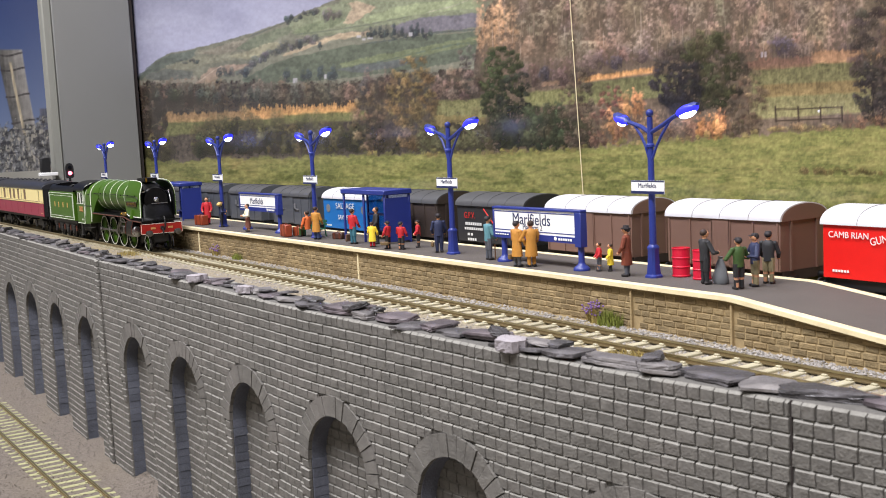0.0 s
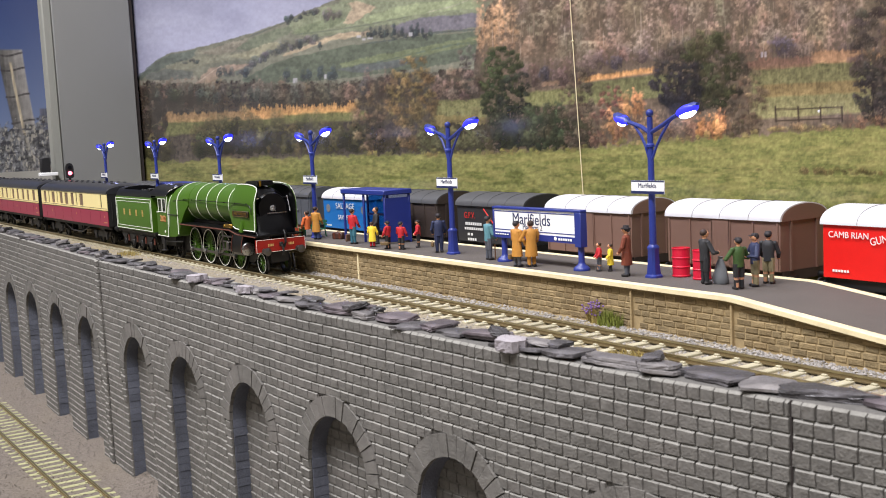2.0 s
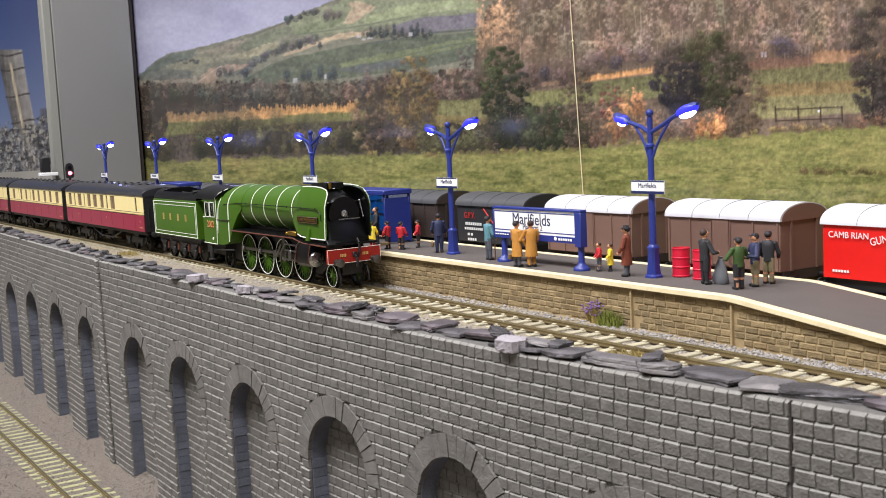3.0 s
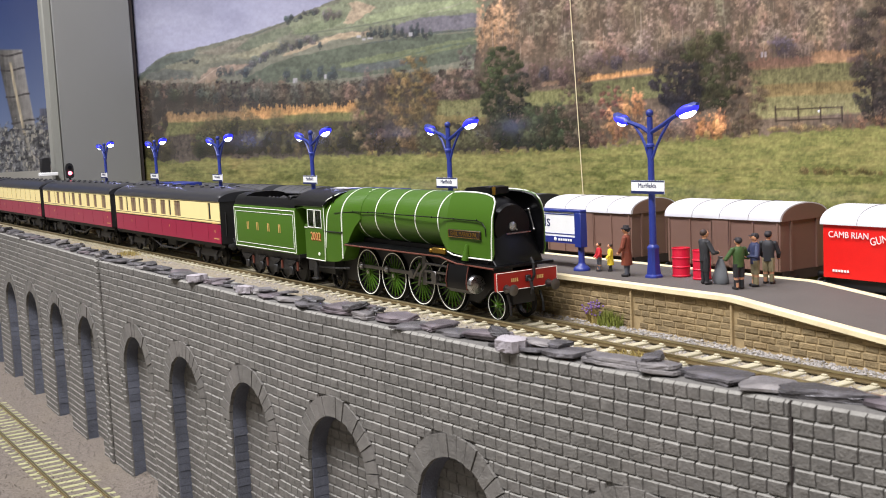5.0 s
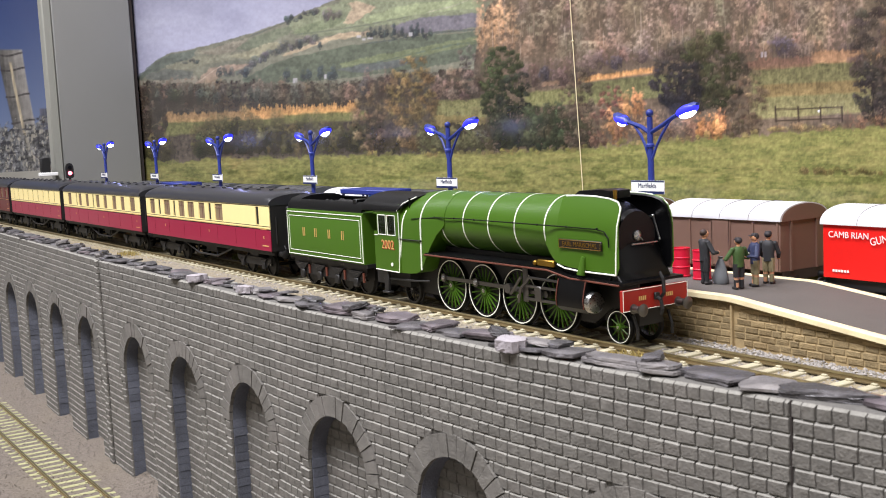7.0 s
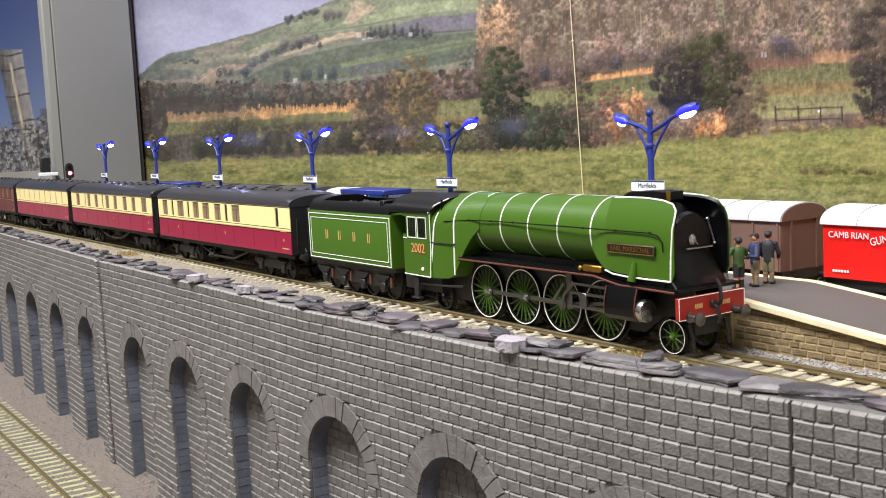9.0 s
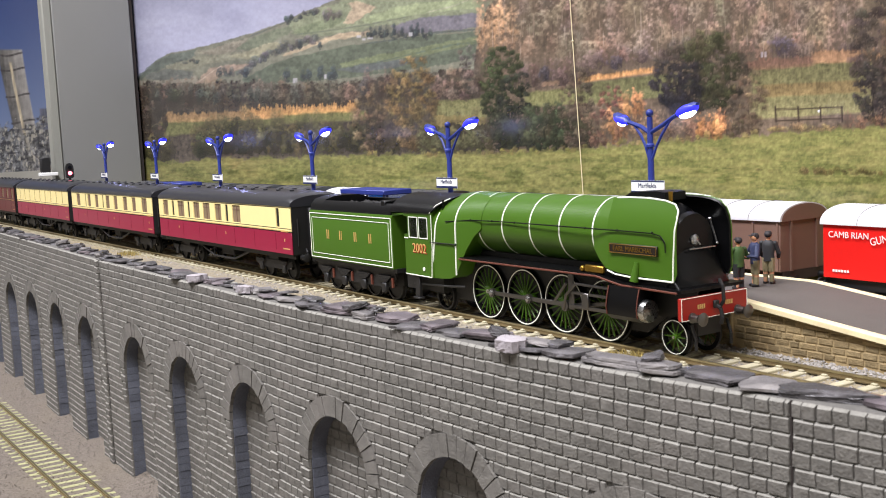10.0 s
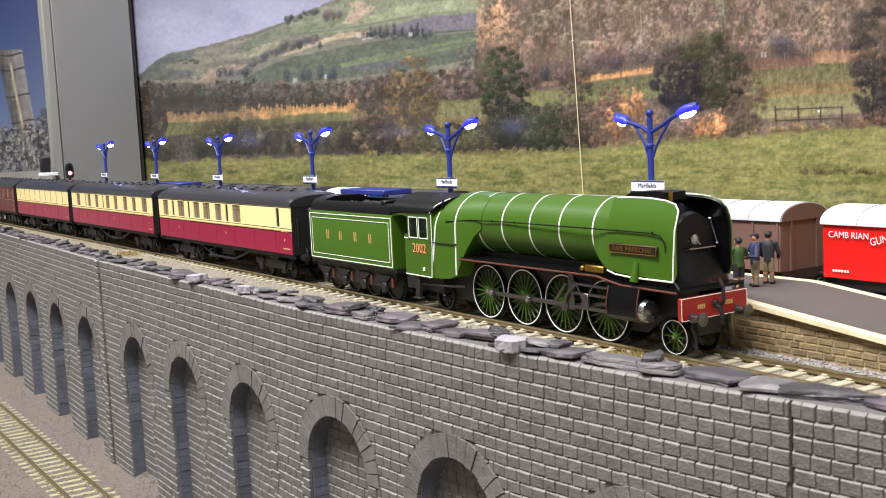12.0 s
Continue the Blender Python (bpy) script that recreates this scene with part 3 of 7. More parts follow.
    field([(258, 132), (300, 122), (340, 126), (342, 140), (290, 142), (256, 140)], (0.36, 0.37, 0.32), 0.8)
    field([(345, 148), (372, 122), (398, 116), (446, 113), (430, 122), (394, 132), (372, 148)], (0.63, 0.54, 0.43))
    line([(352, 146), (372, 130), (392, 117)], 0.7, (0.78, 0.70, 0.58), 0.7, 0.4)
    field([(510, 40), (545, 22), (600, 4), (612, -20), (900, -30), (870, 24), (760, 34), (690, 44), (640, 52), (560, 66), (520, 62)], (0.50, 0.52, 0.38))
    field([(540, 62), (600, 44), (612, 34), (590, 30), (545, 44), (515, 58)], (0.45, 0.48, 0.34))
    field([(640, 34), (690, 16), (740, 6), (860, -6), (850, 14), (760, 24), (690, 34), (650, 42)], (0.57, 0.60, 0.42))
    field([(606, 42), (622, 18), (614, 8), (630, 2), (664, 12), (652, 24), (625, 40)], (0.69, 0.61, 0.47), 0.95)
    line([(755, 22), (800, 12), (850, -8)], 0.9, (0.68, 0.64, 0.54), 0.6, 0.5)
    field([(498, 98), (530, 84), (570, 68), (610, 58), (650, 54), (648, 62), (600, 70), (560, 80), (520, 94), (502, 100)], (0.70, 0.62, 0.47), 0.95)
    field([(690, 46), (745, 32), (850, 24), (850, 48), (760, 58), (700, 60)], (0.43, 0.41, 0.41))
    field([(430, 140), (470, 118), (520, 100), (600, 84), (660, 74), (760, 62), (850, 56), (850, 100), (760, 118), (640, 136), (520, 146), (440, 150)], (0.335, 0.36, 0.275), 0.95)
    field([(600, 112), (700, 92), (780, 76), (850, 64), (850, 76), (760, 96), (660, 112), (605, 120)], (0.42, 0.445, 0.30), 0.9)
    field([(590, 124), (690, 106), (740, 104), (720, 116), (640, 130)], (0.35, 0.36, 0.34), 0.7)
    line([(640, 78), (700, 70), (770, 58), (850, 52)], 1.4, (0.28, 0.30, 0.26), 0.8)
    line([(440, 66), (500, 42), (512, 38)], 0.9, (0.30, 0.31, 0.27), 0.7)
    line([(650, 115), (720, 98), (800, 80), (850, 74)], 1.0, (0.30, 0.33, 0.27), 0.7)
    line([(520, 62), (570, 56), (640, 46), (720, 30)], 0.9, (0.33, 0.34, 0.28), 0.6)
    dark = ((0.22, 0.23, 0.21), (0.25, 0.25, 0.22), (0.20, 0.22, 0.20))
    row(505, 562, lambda c: np.interp(c, (505, 562), (42, 24)), lambda c: 10, 5, 26, dark, 0.85)
    row(575, 602, lambda c: 36, lambda c: 18, 6, 12, ((0.36, 0.33, 0.28), (0.30, 0.28, 0.25)), 0.7)
    row(440, 502, lambda c: np.interp(c, (440, 470, 502), (124, 106, 90)), lambda c: 12, 6, 30, ((0.30, 0.29, 0.27), (0.25, 0.26, 0.23)), 0.8)
    row(495, 560, lambda c: np.interp(c, (495, 560), (92, 74)), lambda c: 13, 7, 24, ((0.33, 0.31, 0.28), (0.27, 0.27, 0.24)), 0.75)
    row(390, 445, lambda c: 134, lambda c: 14, 6, 22, ((0.33, 0.31, 0.27), (0.27, 0.27, 0.24)), 0.8)
    row(320, 352, lambda c: 112, lambda c: 6, 5, 9, dark, 0.75)
    row(640, 762, lambda c: 68, lambda c: 15, 5, 46, dark, 0.85, 0.2)
    for c, h in ((655, 24), (663, 20), (672, 22), (684, 26), (697, 30), (712, 20), (727, 22), (738, 28), (748, 20), (530, 14), (566, 12)):
        clump(c, 68 if c > 600 else 88, 4.5, h, (0.17, 0.19, 0.18), 0.9, 0.15)
    for c, h in ((507, 24), (536, 26), (545, 22), (567, 32), (590, 30), (583, 20), (389, 18), (436, 16)):
        clump(c, 146 if c > 450 else 138, 6.5, h, (0.19, 0.21, 0.20), 0.9, 0.15)
    for c, v, w, h in ((634, 65, 4, 2.2), (643, 70, 3, 2), (726, 61, 3.5, 3.5), (575, 136, 2.2, 4), (522, 143, 4, 4.5), (654, 68, 5, 1.5)):
        lay(step(w - np.abs(U - c), 1.5) * step(h - np.abs(V - v), 1.5) * 0.85, (0.70, 0.68, 0.64))
    lay(hill * 0.10, (0.50, 0.51, 0.54))
    # woods below the hill
    tops = np.interp(U, (240, 330, 420, 500, 620, 700, 780, 838, 848, 862, 900, 1700), (152, 152, 146, 150, 148, 134, 128, 118, 70, 20, -30, -60)) + 8 * n2 + 4 * n3
    wood = step(V - tops, 6)
    lay(wood, (0.30, 0.27, 0.225), 0.10 * bare + 0.18 * n2 + 0.15 * n3 + 0.1 * n1)
    right = wood * step(U - 850, 24)
    lay(right, (0.41, 0.355, 0.28), 0.08 * bare + 0.14 * n2 + 0.08 * n3 + 0.10 * n1)
    brown = ((0.30, 0.265, 0.215), (0.265, 0.25, 0.205), (0.33, 0.285, 0.225), (0.25, 0.25, 0.215), (0.32, 0.26, 0.22))
    row(240, 640, lambda c: 192, lambda c: 44, 15, 90, brown, 0.75, 0.4)
    row(640, 850, lambda c: 180, lambda c: 48, 12, 60, brown, 0.75, 0.4)
    row(255, 470, lambda c: 182, lambda c: 30, 8, 40, ((0.25, 0.25, 0.20), (0.23, 0.235, 0.205)), 0.7)
    pale = ((0.46, 0.395, 0.315), (0.42, 0.355, 0.30), (0.49, 0.41, 0.315), (0.385, 0.335, 0.295), (0.43, 0.405, 0.31), (0.45, 0.365, 0.29))
    for b in (10, 34, 56, 78, 98, 114):
        row(850, 1580, lambda c: b + 5 * math.sin(c / 40.0), lambda c: 52, 16, 70, pale, 0.42, 0.5)
    row(1050, 1520, lambda c: 122 - 0.05 * (c - 1050), lambda c: 34, 16, 60, ((0.37, 0.31, 0.275), (0.33, 0.285, 0.26), (0.42, 0.33, 0.26)), 0.65, 0.45)
    row(900, 1050, lambda c: 162 - 0.1 * (c - 900), lambda c: 46, 14, 40, ((0.35, 0.29, 0.245), (0.31, 0.265, 0.23)), 0.7, 0.4)
    for c, w in ((852, 13), (868, 14), (884, 12), (903, 16)):
        clump(c, 96, w, 92, (0.60, 0.47, 0.335), 0.75, 0.6)
        clump(c + 3, 70, w * 0.7, 60, (0.62, 0.49, 0.35), 0.6, 0.6)
    for i in range(90):
        c, b, h = rng.uniform(855, 1570), rng.uniform(30, 118), rng.uniform(20, 55)
        near = np.nonzero((np.abs(U - c) < 5) & (V > b - h) & (V < b))[0]
        m = step(0.55 - np.abs(U[near] - c - 2.0 * n1[near] - 0.05 * (V[near] - b) * rng.uniform(-1, 1)), 1.1) * rng.uniform(0.25, 0.6)
        img[near] = img[near] * (1 - m[:, None]) + np.array(rng.choice(((0.66, 0.59, 0.50), (0.28, 0.23, 0.20), (0.60, 0.52, 0.43)))) * m[:, None]
    clump(1385, 95, 24, 26, (0.24, 0.22, 0.24), 0.8, 0.3)
    clump(1090, 124, 16, 26, (0.22, 0.21, 0.22), 0.8, 0.3)
    clump(966, 146, 12, 30, (0.21, 0.20, 0.21), 0.85, 0.3)
    for c in (1349, 1355):
        lay(step(2.0 - np.abs(U - c), 1.4) * step(5 - np.abs(V - 97), 2) * 0.7, (0.66, 0.62, 0.60))

    # sunlit reeds and strips of field
    def strip(u0, u1, va, vb, th, col, k=0.95, up=0.0):
        mid = va + (vb - va) * (U - u0) / (u1 - u0)
        d = V - mid
        m = step(th + 0.6 * up * np.clip(bare + 0.5 * n3, -1, 1) * (d < 0) - np.abs(d + 1.5 * n2), 4) * step(U - u0 + 8 * n2, 10) * step(u1 - U + 8 * n2, 10)
        lay(m * k, col, 0.10 * bare + 0.10 * n3 + 0.08 * fine + 0.10 * np.clip(d / th, -1, 1))
    strip(285, 500, 228, 210, 14, (0.41, 0.41, 0.25), 0.9)
    strip(285, 480, 210, 203, 8, (0.60, 0.48, 0.32), 0.85, 7)
    strip(430, 626, 202, 193, 10, (0.72, 0.545, 0.335), 0.9, 12)
    strip(500, 622, 202, 194, 5, (0.80, 0.615, 0.37), 0.8, 6)
    strip(500, 650, 212, 204, 8, (0.43, 0.43, 0.26), 0.9)
    strip(770, 862, 196, 192, 18, (0.485, 0.475, 0.30))
    strip(925, 1060, 178, 166, 14, (0.47, 0.465, 0.29))
    strip(1030, 1200, 168, 148, 20, (0.42, 0.415, 0.27))
    strip(1030, 1162, 142, 123, 5, (0.74, 0.55, 0.345), 0.95, 3)
    strip(1330, 1540, 150, 134, 30, (0.425, 0.41, 0.265))
    strip(1330, 1545, 190, 176, 22, (0.50, 0.48, 0.31), 0.9)
    strip(1350, 1530, 162, 152, 11, (0.49, 0.405, 0.26), 0.75)
    strip(1310, 1440, 118, 108, 9, (0.45, 0.33, 0.26), 0.7, 5)
    strip(1440, 1580, 102, 96, 11, (0.61, 0.465, 0.325), 0.8, 6)
    line([(960, 150), (990, 146)], 4, (0.56, 0.45, 0.34), 0.7)
    # hedge belt and bushes
    low_pts = ((240, 278), (300, 286), (380, 282), (620, 276), (900, 272), (1040, 264), (1130, 254), (1340, 240), (1568, 225), (1700, 222))
    foot = lambda c: float(np.interp(c, [p[0] for p in low_pts], [p[1] for p in low_pts]))
    low = np.interp(U, [p[0] for p in low_pts], [p[1] for p in low_pts]) + 4 * n2 + 3 * n3
    hedge = ((0.22, 0.215, 0.14), (0.18, 0.18, 0.125), (0.265, 0.25, 0.165), (0.225, 0.205, 0.145), (0.29, 0.265, 0.17))
    row(350, 640, lambda c: 246, lambda c: 34, 14, 60, hedge, 0.85, 0.3)
    row(345, 660, lambda c: foot(c) - 6, lambda c: 40, 14, 80, hedge, 0.88, 0.3)
    row(350, 1050, lambda c: foot(c) - rng.uniform(0, 40), lambda c: 22, 9, 90, ((0.14, 0.14, 0.095), (0.16, 0.15, 0.11)), 0.8, 0.3)
    row(350, 1050, lambda c: foot(c) - rng.uniform(0, 45), lambda c: 20, 7, 60, ((0.36, 0.33, 0.20), (0.32, 0.31, 0.19)), 0.6, 0.4)
    tree(268, 150, 272, 30, (0.245, 0.215, 0.175), 60)
    row(240, 298, lambda c: 288, lambda c: 46, 12, 20, hedge, 0.85)
    for c, h in ((438, 80), (490, 76), (372, 56), (395, 70), (560, 60)):
        clump(c, 262, 15, h, (0.275, 0.255, 0.18), 0.75, 0.45)
    row(640, 880, lambda c: foot(c) - 8, lambda c: 58, 17, 74, ((0.255, 0.23, 0.155), (0.215, 0.20, 0.145), (0.30, 0.27, 0.175), (0.19, 0.18, 0.13)), 0.85, 0.35)
    tree(655, 145, 268, 34, (0.33, 0.275, 0.205), 60, 0.65, 0.5)
    tree(730, 106, 262, 42, (0.34, 0.285, 0.18), 90, 0.65, 0.45)
    row(745, 870, lambda c: foot(c) - 4, lambda c: 44, 17, 34, ((0.31, 0.30, 0.195), (0.27, 0.26, 0.175)), 0.8, 0.3)
    line([(770, 216), (800, 212), (860, 214)], 8, (0.50, 0.44, 0.27), 0.7, 5)
    tree(815, 128, 176, 38, (0.32, 0.27, 0.225), 36, 0.75, 0.4)
    tree(826, 84, 120, 14, (0.31, 0.28, 0.25), 14, 0.6, 0.5)
    tree(890, 84, 236, 36, (0.155, 0.17, 0.11), 110, 0.92, 0.15, 1.7)
    tree(912, 130, 244, 30, (0.14, 0.145, 0.115), 50, 0.85, 0.25)
    row(865, 1040, lambda c: foot(c) - 2, lambda c: 60, 19, 70, ((0.19, 0.19, 0.13), (0.155, 0.16, 0.12), (0.27, 0.26, 0.18), (0.22, 0.205, 0.15)), 0.85, 0.3)
    tree(965, 188, 268, 44, (0.175, 0.185, 0.125), 60, 0.88, 0.2, 1.6)
    tree(1020, 120, 262, 30, (0.265, 0.23, 0.18), 80, 0.8, 0.35)
    tree(1060, 196, 258, 26, (0.32, 0.25, 0.195), 30, 0.8, 0.35)
    tree(1082, 152, 222, 20, (0.36, 0.25, 0.205), 34, 0.85, 0.25)
    row(1075, 1130, lambda c: 252 - 0.2 * (c - 1075), lambda c: 52, 10, 26, ((0.58, 0.43, 0.28), (0.50, 0.37, 0.25), (0.44, 0.33, 0.23)), 0.75, 0.4)
    row(1095, 1135, lambda c: 205, lambda c: 40, 10, 14, ((0.60, 0.45, 0.29), (0.52, 0.39, 0.26)), 0.75, 0.4)
    row(1130, 1290, lambda c: 246, lambda c: 40, 15, 44, ((0.40, 0.33, 0.25), (0.36, 0.29, 0.225), (0.46, 0.36, 0.26)), 0.8, 0.4)
    tree(1212, 74, 200, 54, (0.20, 0.18, 0.15), 110, 0.72, 0.4)
    tree(1285, 84, 200, 40, (0.21, 0.19, 0.15), 60, 0.7, 0.4)
    tree(1262, 54, 190, 48, (0.20, 0.195, 0.13), 90, 0.78, 0.35, 1.5)
    tree(1200, 110, 190, 44, (0.155, 0.145, 0.14), 70, 0.75, 0.35)
    tree(1325, 130, 240, 32, (0.33, 0.275, 0.205), 60, 0.7, 0.45)
    tree(1298, 180, 244, 26, (0.29, 0.25, 0.185), 40, 0.75, 0.4)
    row(1240, 1280, lambda c: 246, lambda c: 48, 9, 16, ((0.64, 0.45, 0.28), (0.56, 0.40, 0.25)), 0.8, 0.3)
    row(1368, 1500, lambda c: 234, lambda c: 13, 12, 26, ((0.44, 0.37, 0.24), (0.40, 0.36, 0.23)), 0.6, 0.3)
    tree(1562, -40, 225, 52, (0.205, 0.18, 0.15), 130, 0.85, 0.25)
    tree(1545, 110, 215, 32, (0.16, 0.145, 0.125), 50, 0.85, 0.25)
    row(1500, 1640, lambda c: 232, lambda c: 34, 14, 26, ((0.37, 0.29, 0.21), (0.30, 0.25, 0.18)), 0.75, 0.3)
    tree(1640, -60, 262, 70, (0.24, 0.20, 0.15), 60)
    # meadow
    grass = step(V - low, 5)
    blade = fbm(U / 9, V / 3.2, 15, 4)
    lay(grass, (0.465, 0.465, 0.255), 0.10 * flat + 0.06 * blade + 0.10 * n3 + 0.06 * fine)
    lay(grass * step(flat + 0.6 * n1 - 0.1, 0.5) * 0.5, (0.52, 0.495, 0.285), 0.12 * blade + 0.1 * n3)
    lay(grass * step(-flat - 0.3 * blade - 0.3, 0.6) * step(V - 290, 40) * 0.45, (0.31, 0.335, 0.155), 0.15 * n3)
    lay(grass * step(fbm(U / 55, V / 11, 55, 4) - 0.45, 0.3) * 0.45, (0.57, 0.53, 0.31), 0.1 * blade)
    row(1420, 1560, lambda c: 308, lambda c: 9, 7, 30, ((0.33, 0.28, 0.17), (0.28, 0.25, 0.14)), 0.7, 0.3)
    row(1280, 1400, lambda c: 304, lambda c: 5, 6, 10, ((0.35, 0.30, 0.18),), 0.5, 0.3)
    row(640, 1340, lambda c: foot(c) + 3, lambda c: 11, 6, 110, ((0.50, 0.43, 0.25), (0.38, 0.36, 0.19), (0.44, 0.42, 0.22)), 0.5, 0.4)
    # field fence
    for v in (194, 214):
        lay(step(1.3 - np.abs(V - v + (U - 1372) * 0.03), 1.5) * step(U - 1372, 2) * step(1492 - U, 2) * 0.9, (0.24, 0.20, 0.15))
    for c in (1373, 1413, 1452, 1490):
        lay(step(1.5 - np.abs(U - c - 0.06 * (V - 200)), 1.5) * step(V - 188, 3) * step(217 - V, 3) * 0.9, (0.23, 0.19, 0.15))
    lay(step(2.0 - np.hypot(U - 1449, V - 197), 1.5), (0.90, 0.90, 0.88))
    img *= (1 + 0.03 * n3)[:, None]
    return np.clip(srgb(img * np.array((1.0, 1.0, 1.08))) * 1.06, 0, 0.9).reshape(shape + (3,))


def refinery(U, V):
    """The second print: a dusk sky over pipes and towers."""
    n2, n3 = fbm(U / 9, V / 9, 31), fbm(U / 3, V / 26, 32, 3)
    img = np.empty(U.shape + (3,))
    img[:] = np.array((0.20, 0.25, 0.41)) + (np.clip(V / 300, 0, 1))[..., None] * np.array((0.26, 0.26, 0.20))

    def lay(mask, colour, tex):
        img[:] = img * (1 - mask[..., None]) + (np.asarray(colour)[None, None, :] * (1 + 0.2 * tex)[..., None]) * mask[..., None]
    t = np.clip((V - 85) / 225, 0, 1)
    mid = 20 + 22 * t ** 1.3
    lay(step(18 - 3 * t - np.abs(U - mid), 2) * step(V - 88, 3), (0.44, 0.43, 0.42), n3 * 0.4 + n2 * 0.5 + 1.4 * (U - mid) / 18)
    for v in (96, 122, 168, 214, 260):
        lay(step(1.6 - np.abs(V - v - 3 * np.sin(U / 9)), 1.5) * step(18 - np.abs(U - mid), 2), (0.27, 0.26, 0.26), n3)
    lay(step(2 - np.abs(U - mid + 2), 1.5) * step(V - 110, 4), (0.62, 0.58, 0.50), n3)
    for c, v0, w in ((76, 178, 8), (62, 192, 6), (4, 230, 9), (50, 230, 5)):
        lay(step(w - np.abs(U - c), 2) * step(V - v0, 3), (0.30, 0.31, 0.36), n3)
    clutter = step(V - 225 - 25 * n2, 12)
    lay(clutter * 0.9, (0.40, 0.40, 0.40), fbm(U / 4, V / 7, 33, 3) * 2.2 + n2)
    lay(step(fbm(U / 3, V / 9, 34, 3) - 0.3, 0.3) * clutter * 0.7, (0.64, 0.62, 0.57), n3)
    lay(step(fbm(U / 5, V / 4, 35, 3) - 0.35, 0.3) * clutter * 0.7, (0.20, 0.20, 0.22), n3)
    return srgb(img)


def print_material(name):
    m = bpy.data.materials.new(name)
    m.use_nodes = True
    n, l = m.node_tree.nodes, m.node_tree.links
    a = n.new("ShaderNodeVertexColor")
    a.layer_name = "print"
    b = n["Principled BSDF"]
    b.inputs["Roughness"].default_value = 0.2
    b.inputs["Specular IOR Level"].default_value = 0.35
    l.new(a.outputs["Color"], b.inputs["Base Color"])
    tn = n.new("ShaderNodeTexNoise")
    tn.inputs["Scale"].default_value = 14
    bp = n.new("ShaderNodeBump")
    bp.inputs["Strength"].default_value, bp.inputs["Distance"].default_value = 0.3, 0.0008
    l.new(tn.outputs[0], bp.inputs["Height"])
    l.new(bp.outputs[0], b.inputs["Normal"])
    return m


def print_sheet(name, P, rgb, mat):
    """A thin flat sheet from a grid of points (rows, columns, 3) in millimetres, with its printed colours."""
    r, c = P.shape[:2]
    i = np.arange(r * c).reshape(r, c)
    q = np.stack([i[:-1, :-1], i[:-1, 1:], i[1:, 1:], i[1:, :-1]], -1).reshape(-1, 4)
    me = bpy.data.meshes.new(name)
    me.from_pydata((P.reshape(-1, 3) * MM).tolist(), [], q.tolist())
    at_ = me.color_attributes.new("print", "FLOAT_COLOR", "POINT")
    at_.data.foreach_set("color", np.concatenate([rgb.reshape(-1, 3), np.ones((r * c, 1))], 1).astype(np.float32).ravel())
    me.materials.append(mat)
    return new(name, me)


# the photograph is stretched towards its far end: sheet place to place in the photograph
PRINT = np.array(((0.83237, -0.35858, 1461.51), (-0.49685, -3.94771, 529.415), (-0.0016818, -0.00021853, 1.0)))


